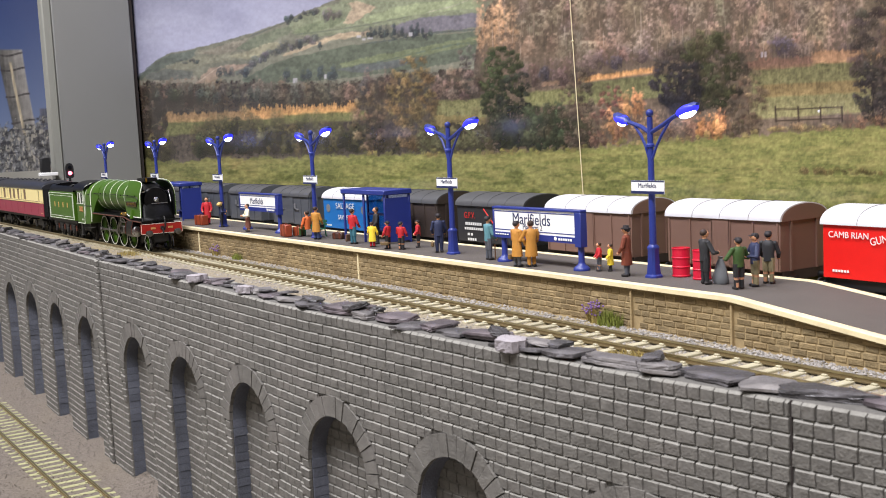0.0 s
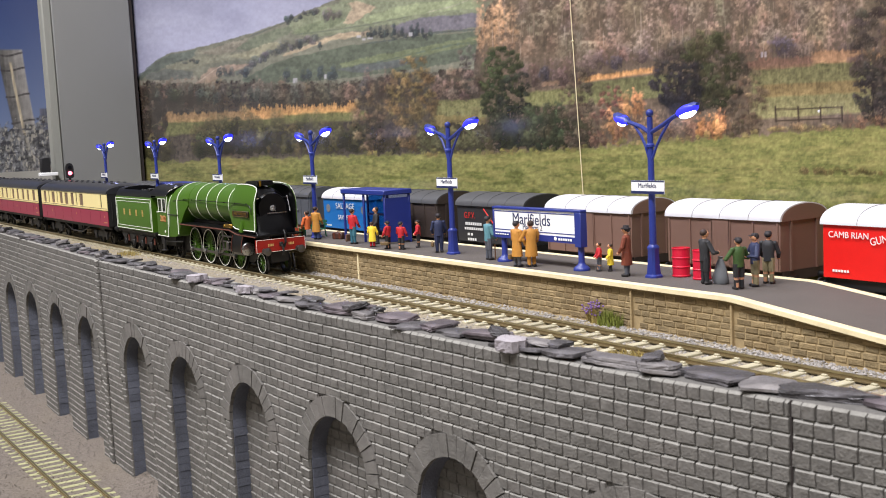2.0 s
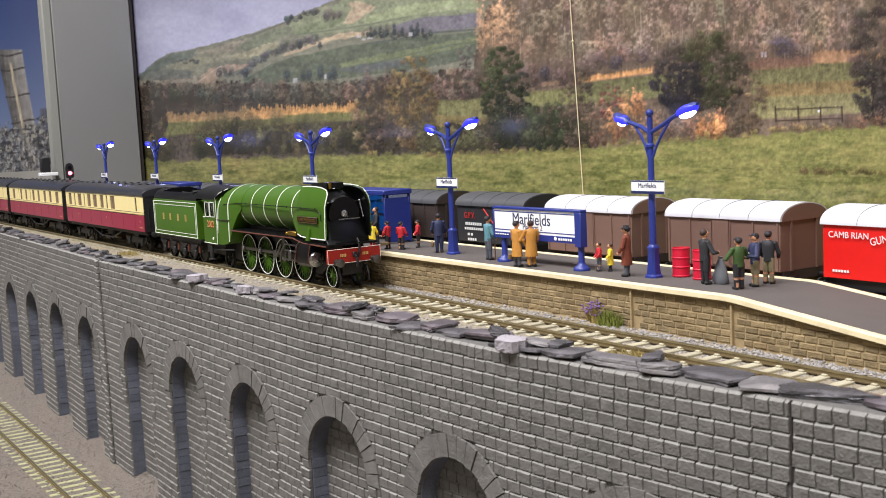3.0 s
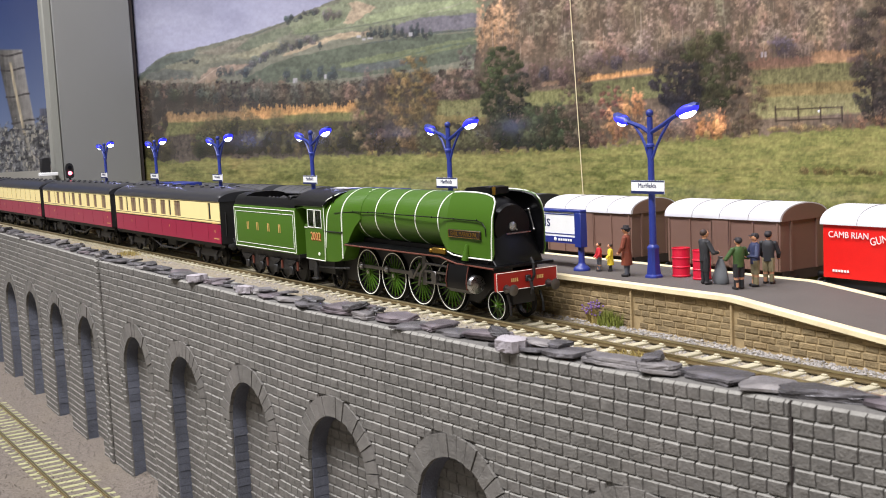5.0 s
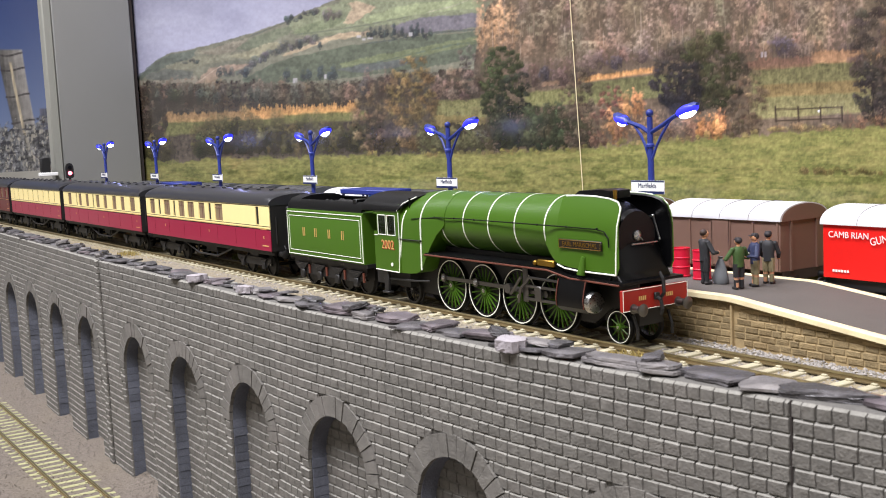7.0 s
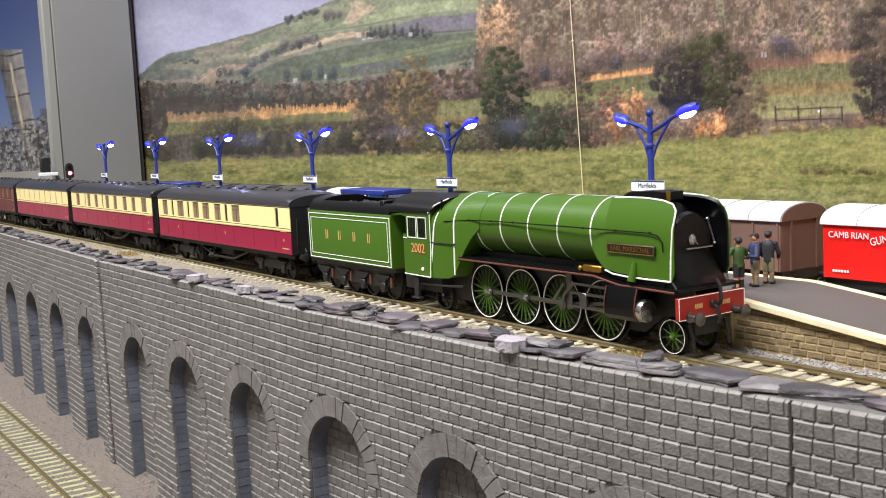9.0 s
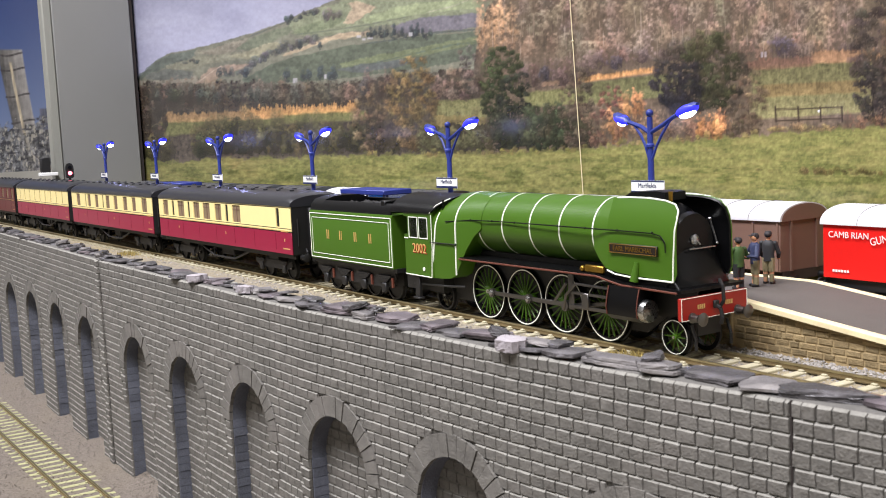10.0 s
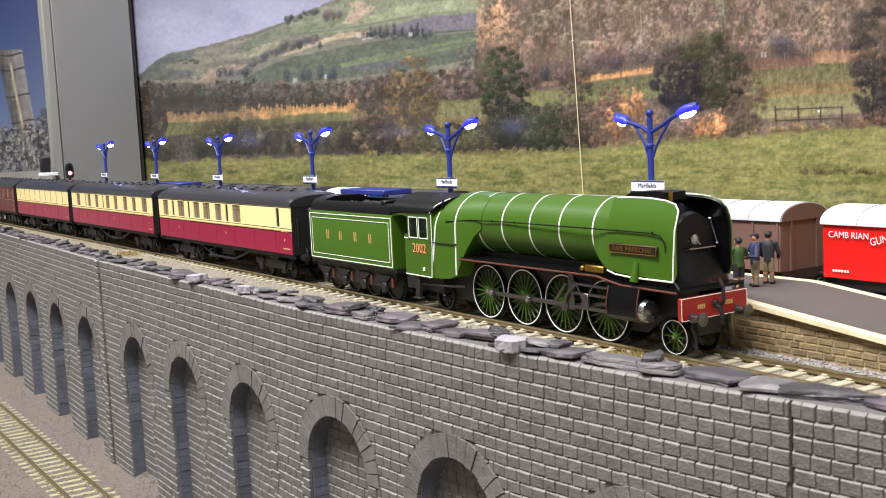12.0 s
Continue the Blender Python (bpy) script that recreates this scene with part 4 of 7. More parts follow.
def backdrop():
    PM = print_material("printed_backdrop")
    xs, x = [], 160.0
    while x > -985:
        xs.append(x)
        x -= 0.45 + max(0, -x) * 0.0021
    zs = np.arange(-3, 42, 6.0).tolist() + np.arange(42, 290, 0.62).tolist()
    X, Z = np.meshgrid(np.array(xs[::-1]), np.array(zs))
    H = PRINT @ np.stack([X.ravel(), Z.ravel(), np.ones(X.size)])
    rgb = landscape((H[0] / H[2]).reshape(X.shape), (H[1] / H[2]).reshape(X.shape))
    P = np.stack([X, np.full_like(X, 124.0) + 0.5 * np.sin(X / 90.0), Z], -1)
    ob = print_sheet("backdrop", P, rgb, PM)
    tagged(ob, "printed photographic backdrop of autumn hills, hedges and meadow", "backdrop", kind="structure")
    bm = bm_new()
    box(bm, -985, 160, 125.5, 131, -4, 292)
    tagged(part("backdrop_board", bm, WOOD), "raw board that carries the printed backdrop", "board", kind="structure")
    # cord hanging before the sheet
    bm = bm_new()
    tube(bm, [(-169.5, 122.5, 170), (-167.5, 122.3, 132), (-165, 122.0, 90), (-162.6, 122, 44), (-162.4, 122, 20), (-162.4, 122, -2.5)], 0.28)
    ball(bm, (-167.5, 122.3, 132), 0.7, seg=8)
    tagged(part("cord", bm, COPING), "thin pale cord hanging before the printed backdrop", "cord")
    # grey pillar
    bm = bm_new()
    box(bm, -950, -930, 30.2, 117, -60, 420, 1.0)
    pil = part("pillar", bm, WALLGREY)
    tagged(pil, "smooth grey painted pillar between the two backdrops", "pillar", kind="structure")
    bm = bm_new()
    box(bm, -948, -931.0, 20.0, 30.0, -60, 420, 1.5)
    part("pillar_edge", bm, WALLEDGE, pil, "paler grey edge strip")
    bm = bm_new()
    box(bm, -962, -932, 117.4, 121, -4, 300, 0.3)
    tagged(part("board_edge", bm, DARKGAP), "dark curled edge of the backdrop sheet", "trim", kind="structure")
    bm = bm_new()
    box(bm, -945, -939, 121.4, 123.2, -4, 160, 0.3)
    tagged(part("trim", bm, WOOD), "strip of raw wood at the backdrop edge", "trim", kind="structure")
    # far print, square to the line
    y = np.linspace(-160, 150, 320)
    z = np.linspace(58, 330, 210)
    Y, Z = np.meshgrid(y, z)
    U = (Y - 33.0) * 1.125
    V = (290 - Z) * 1.3
    rgb = refinery(U, V)
    for yy in (-150, 140):
        bm = bm_new()
        box(bm, -1250, -1242, yy - 8, yy + 8, -101 if yy < 0 else -2.5, 58)
        tagged(part("far_board_post", bm, ROOM), "post that holds up the refinery print", "post", kind="structure")
    ob = print_sheet("far_backdrop", np.stack([np.full_like(Y, -1240.0), Y, Z], -1), rgb, PM)
    tagged(ob, "printed backdrop of refinery towers under a dusk sky", "backdrop", kind="structure")
    bm = bm_new()
    box(bm, -1250, -1242, -160, 150, 58, 330)
    tagged(part("far_board", bm, ROOM), "board behind the refinery print", "board", kind="structure")


backdrop()


# ---- vehicles: common pieces ----
def wheel_pair(parent, x, r, y, green=False, white=True, spokes=20, disc=False):
    """An axle with two wheels; it turns about its own axis."""
    bm = bm_new()
    rod(bm, (0, -y + 2, 0), (0, y - 2, 0), 1.0, seg=8)
    ax = part("axle", bm, MATT, parent)
    ax.matrix_basis = at(x, 0, r)
    for s in (-1, 1):
        o = s * y
        i = s * (y - 2.2)
        bm = bm_new()
        prof = [(r * 0.86, o), (r * 0.985, o), (r, o - s * 0.3), (r, i + s * 0.6), (r + 0.7, i + s * 0.4), (r + 0.7, i), (r * 0.86, i)]
        rings = [[(q * math.cos(a), h, q * math.sin(a)) for a in [2 * math.pi * k / 40 for k in range(40)]] for q, h in prof + [prof[0]]]
        loft(bm, rings, caps=False)
        part("tyre", bm, MATT if not white else BLACK, ax)
        if white:
            bm = bm_new()
            pr = [(r * 0.925, o + s * 0.12), (r * 0.96, o + s * 0.12), (r * 0.96, o - s * 0.1), (r * 0.925, o - s * 0.1)]
            loft(bm, [[(q * math.cos(a), h, q * math.sin(a)) for a in [2 * math.pi * k / 40 for k in range(40)]] for q, h in pr + [pr[0]]], caps=False)
            part("rim_line", bm, WHITE, ax)
        bm = bm_new()
        m = (o + i) / 2
        if disc:
            rod(bm, (0, m - 0.4, 0), (0, m + 0.4, 0), r * 0.88, seg=24)
        else:
            for k in range(spokes):
                a = 2 * math.pi * k / spokes
                rod(bm, (math.cos(a) * r * 0.12, m + s * 0.5, math.sin(a) * r * 0.12), (math.cos(a) * r * 0.88, m + s * 0.5, math.sin(a) * r * 0.88), r * 0.036, r * 0.026, seg=5)
        rod(bm, (0, i, 0), (0, o + s * 0.4, 0), r * 0.17, seg=14)
        if green and r > 9:
            rod(bm, (r * 0.42, i, 0), (r * 0.42, o + s * 0.3, 0), r * 0.13, seg=10)
        part("spokes" if not disc else "disc", bm, GREEN if green else MATT, ax)
        bm = bm_new()
        rod(bm, (0, o, 0), (0, o + s * 0.7, 0), r * 0.08, seg=10)
        part("hub_cap", bm, STEEL, ax)
    return ax


def buffer(parent, x, y, z, d=1, mat=None):
    bm = bm_new()
    lathe(bm, [(1.9, 0), (1.9, 0.4 * d), (1.5, 0.5 * d), (1.3, 3.4 * d), (0.8, 3.5 * d), (0.8, 4.6 * d), (2.3, 4.8 * d), (2.5, 5.2 * d), (1.4, 5.6 * d), (0.1, 5.7 * d)], 18, "x", (x, y, z))
    return part("buffer", bm, mat or MATT, parent)


def arch_section(x, w, b, zc, top, n=9):
    """Upright sides from b to zc, then an elliptical crown up to top."""
    pts = [(x, -w, b)]
    for i in range(2 * n + 1):
        a = math.pi * (1 - i / (2 * n))
        pts.append((x, w * math.cos(a), zc + (top - zc) * math.sin(a)))
    pts.append((x, w, b))
    return pts


def ring_band(bm, x, cz, r, w=0.65, t=0.15, a0=0.0, a1=2 * math.pi, seg=40):
    pts = [a0 + (a1 - a0) * k / seg for k in range(seg + 1)]
    rings = [[(xx, rr * math.cos(a), cz + rr * math.sin(a)) for xx, rr in ((x - w / 2, r - 0.3), (x - w / 2, r + t), (x + w / 2, r + t), (x + w / 2, r - 0.3))] for a in pts]
    loft(bm, rings, closed=True)


def arch_band(bm, x, w, b, zc, top, wide=0.9, t=0.22, lean=0.0, n=9):
    a, c = arch_section(0, w + t, b, zc, top + t, n), arch_section(0, w - 0.3, b, zc, top - 0.3, n)
    rings = []
    for p, q in zip(a, c):
        s = x + lean * (p[2] - b)
        rings.append([(s - wide / 2, q[1], q[2]), (s - wide / 2, p[1], p[2]), (s + wide / 2, p[1], p[2]), (s + wide / 2, q[1], q[2])])
    loft(bm, rings, closed=True)


LOCO_AXLES, TENDER_AXLES = [], []


def locomotive():
    lo = thing("steam_locomotive", "apple-green streamlined steam locomotive with white lining", "locomotive")
    # boiler and firebox
    CZ, R = 42.6, 13.4
    bm = bm_new()
    rod(bm, (-82, 0, CZ), (8, 0, CZ), R, seg=48)
    part("boiler", bm, GREEN, lo)
    for x in (-77.5, -60, -41, -22, -2):
        bm = bm_new()
        ring_band(bm, x, CZ, R)
        part("boiler_band", bm, WHITE, lo)
    bm = bm_new()
    secs = []
    for x, w, b, zc, top in ((-111, 16.6, 16.5, 40, 54.2), (-104, 16.5, 16.6, 40.5, 55.2), (-97, 16.3, 17.2, 41, 55.8), (-92.5, 16.1, 19, 41.3, 56.1), (-89.5, 15.8, 24, 41.5, 56.2), (-85, 15.2, 31, 41.9, 56.2), (-80.5, 14.5, 36.5, 42.2, 56.1), (-75, 13.7, 41, 42.5, 56.05)):
        secs.append(arch_section(x, w, b, zc, top))
    loft(bm, secs)
    part("firebox", bm, GREEN, lo)
    bm = bm_new()
    arch_band(bm, -92.2, 16.2, 19.2, 41.3, 56.1, 0.65, lean=0.03)
    part("firebox_band", bm, WHITE, lo)
    bm = bm_new()
    arch_band(bm, -111.8, 16.6, 16.5, 40, 54.2, 0.8, lean=0.19)
    part("firebox_edge_line", bm, WHITE, lo)
    # front casing
    bm = bm_new()
    secs = []
    for x, w, b, zc, top in ((-1.5, 13.2, 37, 42.6, 56.0), (2, 13.8, 33, 42.8, 56.1), (6, 14.6, 30.2, 43, 56.3), (9, 14.9, 29.6, 43.2, 56.4)):
        secs.append(arch_section(x, w, b, zc, top))
    loft(bm, secs)
    part("casing", bm, GREEN, lo)
    for s in (-1, 1):
        cols = []
        for x, b, top in ((8, 29.8, 56.3), (14, 29.0, 56.7), (20, 28.6, 56.9), (26, 28.4, 56.8), (32, 28.2, 56.6), (37, 28.0, 56.0), (40.4, 27.9, 55.0), (42.4, 27.8, 52.5), (42.7, 27.8, 49.5)):
            ring = []
            for k in range(9):
                z = b + (top - b) * k / 8
                lean = max(0, z - 44) / 13
                w = np.interp(x, (6, 14, 28, 43), (14.75, 15.25, 15.1, 14.3))
                ring.append((x if k else min(x, 41.4), s * (w - 4.2 * lean ** 1.6), z))
            cols.append(ring)
        for nm, m, d0, d1 in (("side_sheet", GREEN, 0.0, 0.35), ("side_liner", BLACK, 0.36, 0.9)):
            bm = bm_new()
            one = [[(p[0] - d0 * 0.6, p[1] - s * d0, p[2] - (d0 if q == 8 else 0)) for q, p in enumerate(r)] for r in cols]
            two = [[(p[0] - d1 * 0.6, p[1] - s * d1, p[2] - (d1 if q == 8 else 0)) for q, p in enumerate(r)] for r in cols]
            loft(bm, [r + q[::-1] for r, q in zip(one, two)])
            part(nm, bm, m, lo)
        edge = []
        for x, z in ((7.5, 29.4), (12, 28.3), (20, 27.8), (32, 27.7), (41.4, 27.6), (41.8, 36), (42.5, 46), (42.8, 50), (42.5, 53), (40.4, 55.2), (35, 56.4), (27, 57.1), (17, 57.2), (10, 56.9)):
            lean = max(0, z - 44) / 13
            w = np.interp(x, (6, 14, 28, 43), (14.75, 15.25, 15.15, 14.4))
            edge.append((x - (0.4 if x > 40 else 0.0), s * (w + 0.12 - 4.2 * lean ** 1.6), z - (0.35 if z > 52 else 0.0)))
        bm = bm_new()
        tube(bm, edge, 0.32, 6)
        part("edge_line", bm, WHITE, lo)
    # black front, sloping back between the side sheets
    bm = bm_new()
    secs = [arch_section(x, w, 24.8, 41, top) for x, w, top in ((8.5, 13.4, 55.7), (20, 13.5, 55.2))]
    rim = [(35.6 - 0.55 * (z - 40.5) - 0.012 * y * y, y, z) for x, y, z in arch_section(0, 13.3, 24.8, 41, 54.6)]
    secs.append([(x - 0.6, y, z) for x, y, z in rim])
    for k, out in ((0.97, 0.0), (0.75, 0.5), (0.4, 0.9), (0.08, 1.0)):
        secs.append([(35.6 - 0.55 * (40 + (z - 40) * k - 40.5) - 0.012 * (y * k) ** 2 + out, y * k, 40 + (z - 40) * k) for x, y, z in rim])
    loft(bm, secs)
    part("smokebox_front", bm, BLACK, lo)
    bm = bm_new()
    rod(bm, (35.5, 0, 41), (37.6, 0, 41), 10.4, 9.6, seg=40)
    part("smokebox_door", bm, BLACK, lo)
    bm = bm_new()
    secs = [[(x, y, z) for y, z in ((-5.5, 55.4), (-5.2, h), (5.2, h), (5.5, 55.4))] for x, h in ((8, 56.6), (11, 58.2), (24, 58.8), (29, 58.4))]
    loft(bm, secs)
    part("chimney", bm, BLACK, lo)
    bm = bm_new()
    tube(bm, [(34.0, -12.3, 47.5), (35.4, -4, 47.6), (35.4, 4, 47.6), (34.0, 12.3, 47.5)], 0.4)
    for y in (-12.3, 12.3):
        rod(bm, (37.2, y, 38.8), (34.0, y, 47.6), 0.4, seg=8)
        ball(bm, (34.0, y, 47.6), 0.75, seg=8)
        ball(bm, (37.2, y, 38.8), 0.65, seg=8)
    ball(bm, (35.0, 7.5, 47.7), 0.8, seg=8)
    tube(bm, [(39.4, -4.6, 38.2), (39.4, 8.8, 38.2)], 0.35)
    part("front_handrail", bm, STEEL, lo)
    bm = bm_new()
    lathe(bm, [(2.0, 37.5), (2.0, 38.2), (1.2, 38.7), (0.2, 38.8)], 20, "x", (0, 0, 41.2))
    rod(bm, (38.6, 0, 41.2), (39.2, 1.4, 39.4), 0.3, seg=6)
    rod(bm, (38.6, 0, 41.2), (39.2, -1.6, 39.8), 0.3, seg=6)
    part("door_dart", bm, STEEL, lo)
    bm = bm_new()
    rod(bm, (31, -4.5, 55.2), (31, -4.5, 58.8), 0.7, 0.9, seg=10)
    part("whistle", bm, BRASS, lo)
    # running plates
    bm = bm_new()
    loft(bm, [[(x, -15.8, z), (x, 15.8, z), (x, 15.8, z + 1.1), (x, -15.8, z + 1.1)] for x, z in ((-90, 26.6), (-40, 26.6), (2, 26.6), (9, 25.4), (16, 24.4), (44, 24.0), (46, 24.0))])
    part("running_plate", bm, BLACK, lo)
    for s in (-1, 1):
        bm = bm_new()
        tube(bm, [(-90, s * 15.9, 26.7), (2, s * 15.9, 26.7), (9, s * 15.9, 25.5), (16, s * 15.9, 24.4), (44, s * 15.9, 24.0)], 0.4, 6)
        part("valance", bm, RUST, lo)
        bm = bm_new()
        tube(bm, [(-99, s * 16.5, 43.4), (-80, s * 14.4, 44.6), (-60, s * 14.0, 44.8), (14, s * 15.7, 44.8), (32, s * 15.5, 44.6), (36, s * 15.3, 43.8), (38, s * 15.2, 41.5), (38.3, s * 15.2, 38)], 0.25)
        for x in (-82, -66, -50, -22, -4, 14, 32):
            ball(bm, (x, s * (14.2 if x < -10 else 15.4), 44.8), 0.5, seg=6)
        part("handrail", bm, BLACK, lo)
        bm = bm_new()
        tube(bm, [(-112, s * 17.0, 33.2), (-92, s * 16.6, 33.2)], 0.25)
        ball(bm, (-91.5, s * 16.6, 33.2), 0.6, seg=6)
        part("handrail", bm, MATT, lo)
        bm = bm_new()
        box(bm, 9.6, 34.6, s * 15.4 - 0.45, s * 15.4 + 0.45, 36.3, 40.0, 0.2)
        np_ = part("nameplate", bm, PLATE, lo, "brown nameplate with raised letters")
        bm = bm_new()
        yy = s * 15.9
        tube(bm, [(10.0, yy, 36.6), (34.2, yy, 36.6), (34.2, yy, 39.7), (10.0, yy, 39.7), (10.0, yy, 36.6)], 0.12, 5)
        part("plate_border", bm, BRASS, np_)
        writing("raised_letters", "EARL MARISCHAL", 2.6, np_, BRASS, 22.1, s * 15.93, 38.1, 0 if s < 0 else 180, squeeze=1.0)
        bm = bm_new()
        box(bm, -5, 5.5, s * 14.8 - 0.8, s * 14.8 + 0.8, 27.8, 30.6, 0.4)
        ball(bm, (-6.5, s * 15, 29), 1.2, seg=8)
        part("lubricator", bm, BRASS, lo)
        bm = bm_new()
        rod(bm, (23.0, s * 16.2, 26.5), (23.8, s * 15.2, 33.5), 1.7, 0.9, seg=14)
        part("steam_pipe_cover", bm, GREEN, lo)
        # cylinder
        bm = bm_new()
        secs = []
        for x in (9.5, 26.5):
            secs.append([(x, s * 10, 12), (x, s * 15.5, 11.4), (x, s * 17.8, 13.4), (x, s * 18.2, 16.5), (x, s * 17.4, 20.5), (x, s * 16.4, 24.2), (x, s * 10, 24.2)])
        loft(bm, secs)
        cy = part("cylinder", bm, BLACK, lo, "black cylinder block")
        bm = bm_new()
        for x in (9.9, 26.1):
            tube(bm, [(x, s * 16.7, 24), (x, s * 17.7, 20.5), (x, s * 18.4, 16.5), (x, s * 18.0, 13.4)], 0.25)
        part("cylinder_lining", bm, RUST, cy)
        bm = bm_new()
        lathe(bm, [(4.3, 26.5), (4.3, 28.2), (3.9, 28.9), (0.2, 29.4)], 28, "x", (0, s * 14.0, 15.8))
        for a in range(10):
            rod(bm, (28.3, s * 14 + 3.9 * math.cos(a * 0.628), 15.8 + 3.9 * math.sin(a * 0.628)), (29.0, s * 14 + 3.9 * math.cos(a * 0.628), 15.8 + 3.9 * math.sin(a * 0.628)), 0.25, seg=5)
        part("cylinder_cover", bm, STEEL, cy)
        bm = bm_new()
        box(bm, -16, 10, s * 13.5 - 0.5, s * 13.5 + 0.5, 18.0, 19.0)
        box(bm, -16, 10, s * 13.5 - 0.5, s * 13.5 + 0.5, 12.6, 13.6)
        box(bm, -9, -5, s * 13.5 - 0.8, s * 13.5 + 0.8, 12.6, 19.0, 0.3)
        box(bm, -18, -14.5, s * 12.5 - 0.8, s * 13.5 + 0.8, 11.5, 26, 0.3)
        part("crosshead", bm, ROD_STEEL, lo)
        bm = bm_new()
        tube(bm, [(12, s * 14.2, 22), (-12, s * 14.2, 22.3), (-18, s * 14.2, 17.5), (-20, s * 14.2, 11)], 0.6)
        rod(bm, (-18, s * 14.0, 22), (-26, s * 13.6, 14), 0.6, seg=6)
        part("valve_gear", bm, ROD_STEEL, lo)
        # cab side: panels leave two windows open
        bm = bm_new()
        y0, y1 = sorted((s * 16.0, s * 16.9))
        box(bm, -134.5, -110, y0, y1, 16.5, 34.2, 0.1)
        box(bm, -134.5, -131.2, y0, y1, 34.2, 36)
        box(bm, -134.5, -110, y0, y1, 44.8, 47.2)
        for xa, xb in ((-131.5, -130.2), (-122.4, -121.4), (-113.6, -110)):
            box(bm, xa, xb, y0, y1, 34.2, 44.8)
        cab = part("cab_side", bm, GREEN, lo)
        bm = bm_new()
        yy = s * 17.0
        for xa, xb in ((-130.0, -122.6), (-121.2, -113.8)):
            tube(bm, [(xa, yy, 34.6), (xb, yy, 34.6), (xb, yy, 44.4), (xa, yy, 44.4), (xa, yy, 34.6)], 0.22, 5)
        tube(bm, [(-134.3, yy, 34.2), (-131, yy, 34.2)], 0.3, 5)
        part("window_line", bm, WHITE, cab)
        bm = bm_new()
        tube(bm, [(-134.3, yy, 16.7), (-111.5, yy, 16.5), (-110.2, yy, 30), (-110.2, yy, 46)], 0.26, 5)
        part("cab_line", bm, WHITE, cab)
        for xa, xb in ((-130, -122.6), (-121.2, -113.8)):
            bm = bm_new()
            box(bm, xa, xb, s * 16.4 - 0.15, s * 16.4 + 0.15, 34.6, 44.4)
            part("pane", bm, PANE, cab)
        writing("number_shade", "2002", 6.4, lo, RED, -121.0 if s < 0 else -122.0, s * 16.98, 29.2, 0 if s < 0 else 180, squeeze=0.95)
        writing("number", "2002", 6.4, lo, GOLD, -121.5, s * 17.08, 29.6, 0 if s < 0 else 180, squeeze=0.95)
        bm = bm_new()
        rod(bm, (-118, s * 16.9, 20), (-118, s * 17.3, 20), 0.9, seg=12)
        part("cab_step_plate", bm, WHITE, cab)
        bm = bm_new()
        box(bm, -128, -124, s * 15.5 - 0.8, s * 15.5 + 0.8, 5, 16.6, 0.3)
        box(bm, -129, -123, s * 15.5 - 1.6, s * 15.5 + 1.6, 5, 6, 0.2)
        part("cab_step", bm, MATT, lo)
        bm = bm_new()
        tube(bm, [(-131, s * 14.6, 12), (-100, s * 15.3, 13.2), (-88, s * 14.6, 14)], 0.5)
        part("injector_pipe", bm, MATT, lo)
    bm = bm_new()
    box(bm, -111.5, -110.5, -16, 16, 16.5, 50)
    part("cab_front", bm, GREEN, lo)
    bm = bm_new()
    n = 14
    outer = [(math.cos(math.pi * (1 - k / n)), math.sin(math.pi * (1 - k / n))) for k in range(n + 1)]
    secs = [[(x + (1 - v) * dx, 17.4 * u, 46.6 + 8.4 * v) for u, v in outer] + [(x + (1 - v) * dx, 16.6 * u, 46.2 + 7.8 * v) for u, v in outer[::-1]] for x, dx in ((-146, 0), (-100, -11))]
    loft(bm, secs)
    part("cab_roof", bm, BLACK, lo)
    bm = bm_new()
    for s in (-1, 1):
        tube(bm, [(-111, s * 17.2, 46.8), (-107.5, s * 15.5, 50.5), (-102, s * 11, 53.5)], 0.3, 5)
    part("roof_line", bm, WHITE, lo)
    bm = bm_new()
    box(bm, -104.6, -104.2, -14, 14, 46, 53)
    part("spectacle_glass", bm, BLACK, lo)
    # frames, beam, buffers, steps
    for s in (-1, 1):
        bm = bm_new()
        secs = [[(x, s * 6.3, a), (x, s * 7.1, a), (x, s * 7.1, b), (x, s * 6.3, b)] for x, a, b in ((-140, 8, 17), (-100, 6, 26.6), (20, 6, 26.4), (30, 13, 24), (45, 15, 24))]
        loft(bm, secs)
        part("frame", bm, MATT, lo)
    bm = bm_new()
    box(bm, -98, 20, -6, 6, 15, 30)
    box(bm, -140, -108, -13, 13, 9, 17)
    part("ash_pan", bm, MATT, lo)
    bm = bm_new()
    box(bm, 45, 46.8, -16.8, 17.2, 14.4, 22.4, 0.2)
    beam = part("buffer_beam", bm, RED, lo, "red buffer beam with white edge")
    bm = bm_new()
    tube(bm, [(46.9, -16.7, 14.5), (46.9, -16.7, 22.3), (46.9, 16.7, 22.3), (46.9, 16.7, 14.5), (46.9, -16.7, 14.5)], 0.13, 5)
    part("beam_line", bm, WHITE, beam)
    for s in (-1, 1):
        bm = bm_new()
        bars(bm, 5, 9, 0, 18, 19.6, 4)
        o = part("number_bars", bm, GOLD, beam)
        o.matrix_basis = at(47.0, s * 0.1 if s > 0 else -14, 0, 90)
        buffer(lo, 46.8, s * 11.6, 15.2, 1, ROD_STEEL)
        bm = bm_new()
        tube(bm, [(44, s * 9, 12), (46, s * 9, 7), (46, s * 9, 3)], 0.6)
        part("guard_iron", bm, MATT, lo)
    bm = bm_new()
    tube(bm, [(47, 2.0, 17), (49, 2.2, 20), (48.5, 2.4, 25), (46.8, 2.4, 27.5)], 0.7, 8)
    part("vacuum_hose", bm, MATT, lo)
    bm = bm_new()
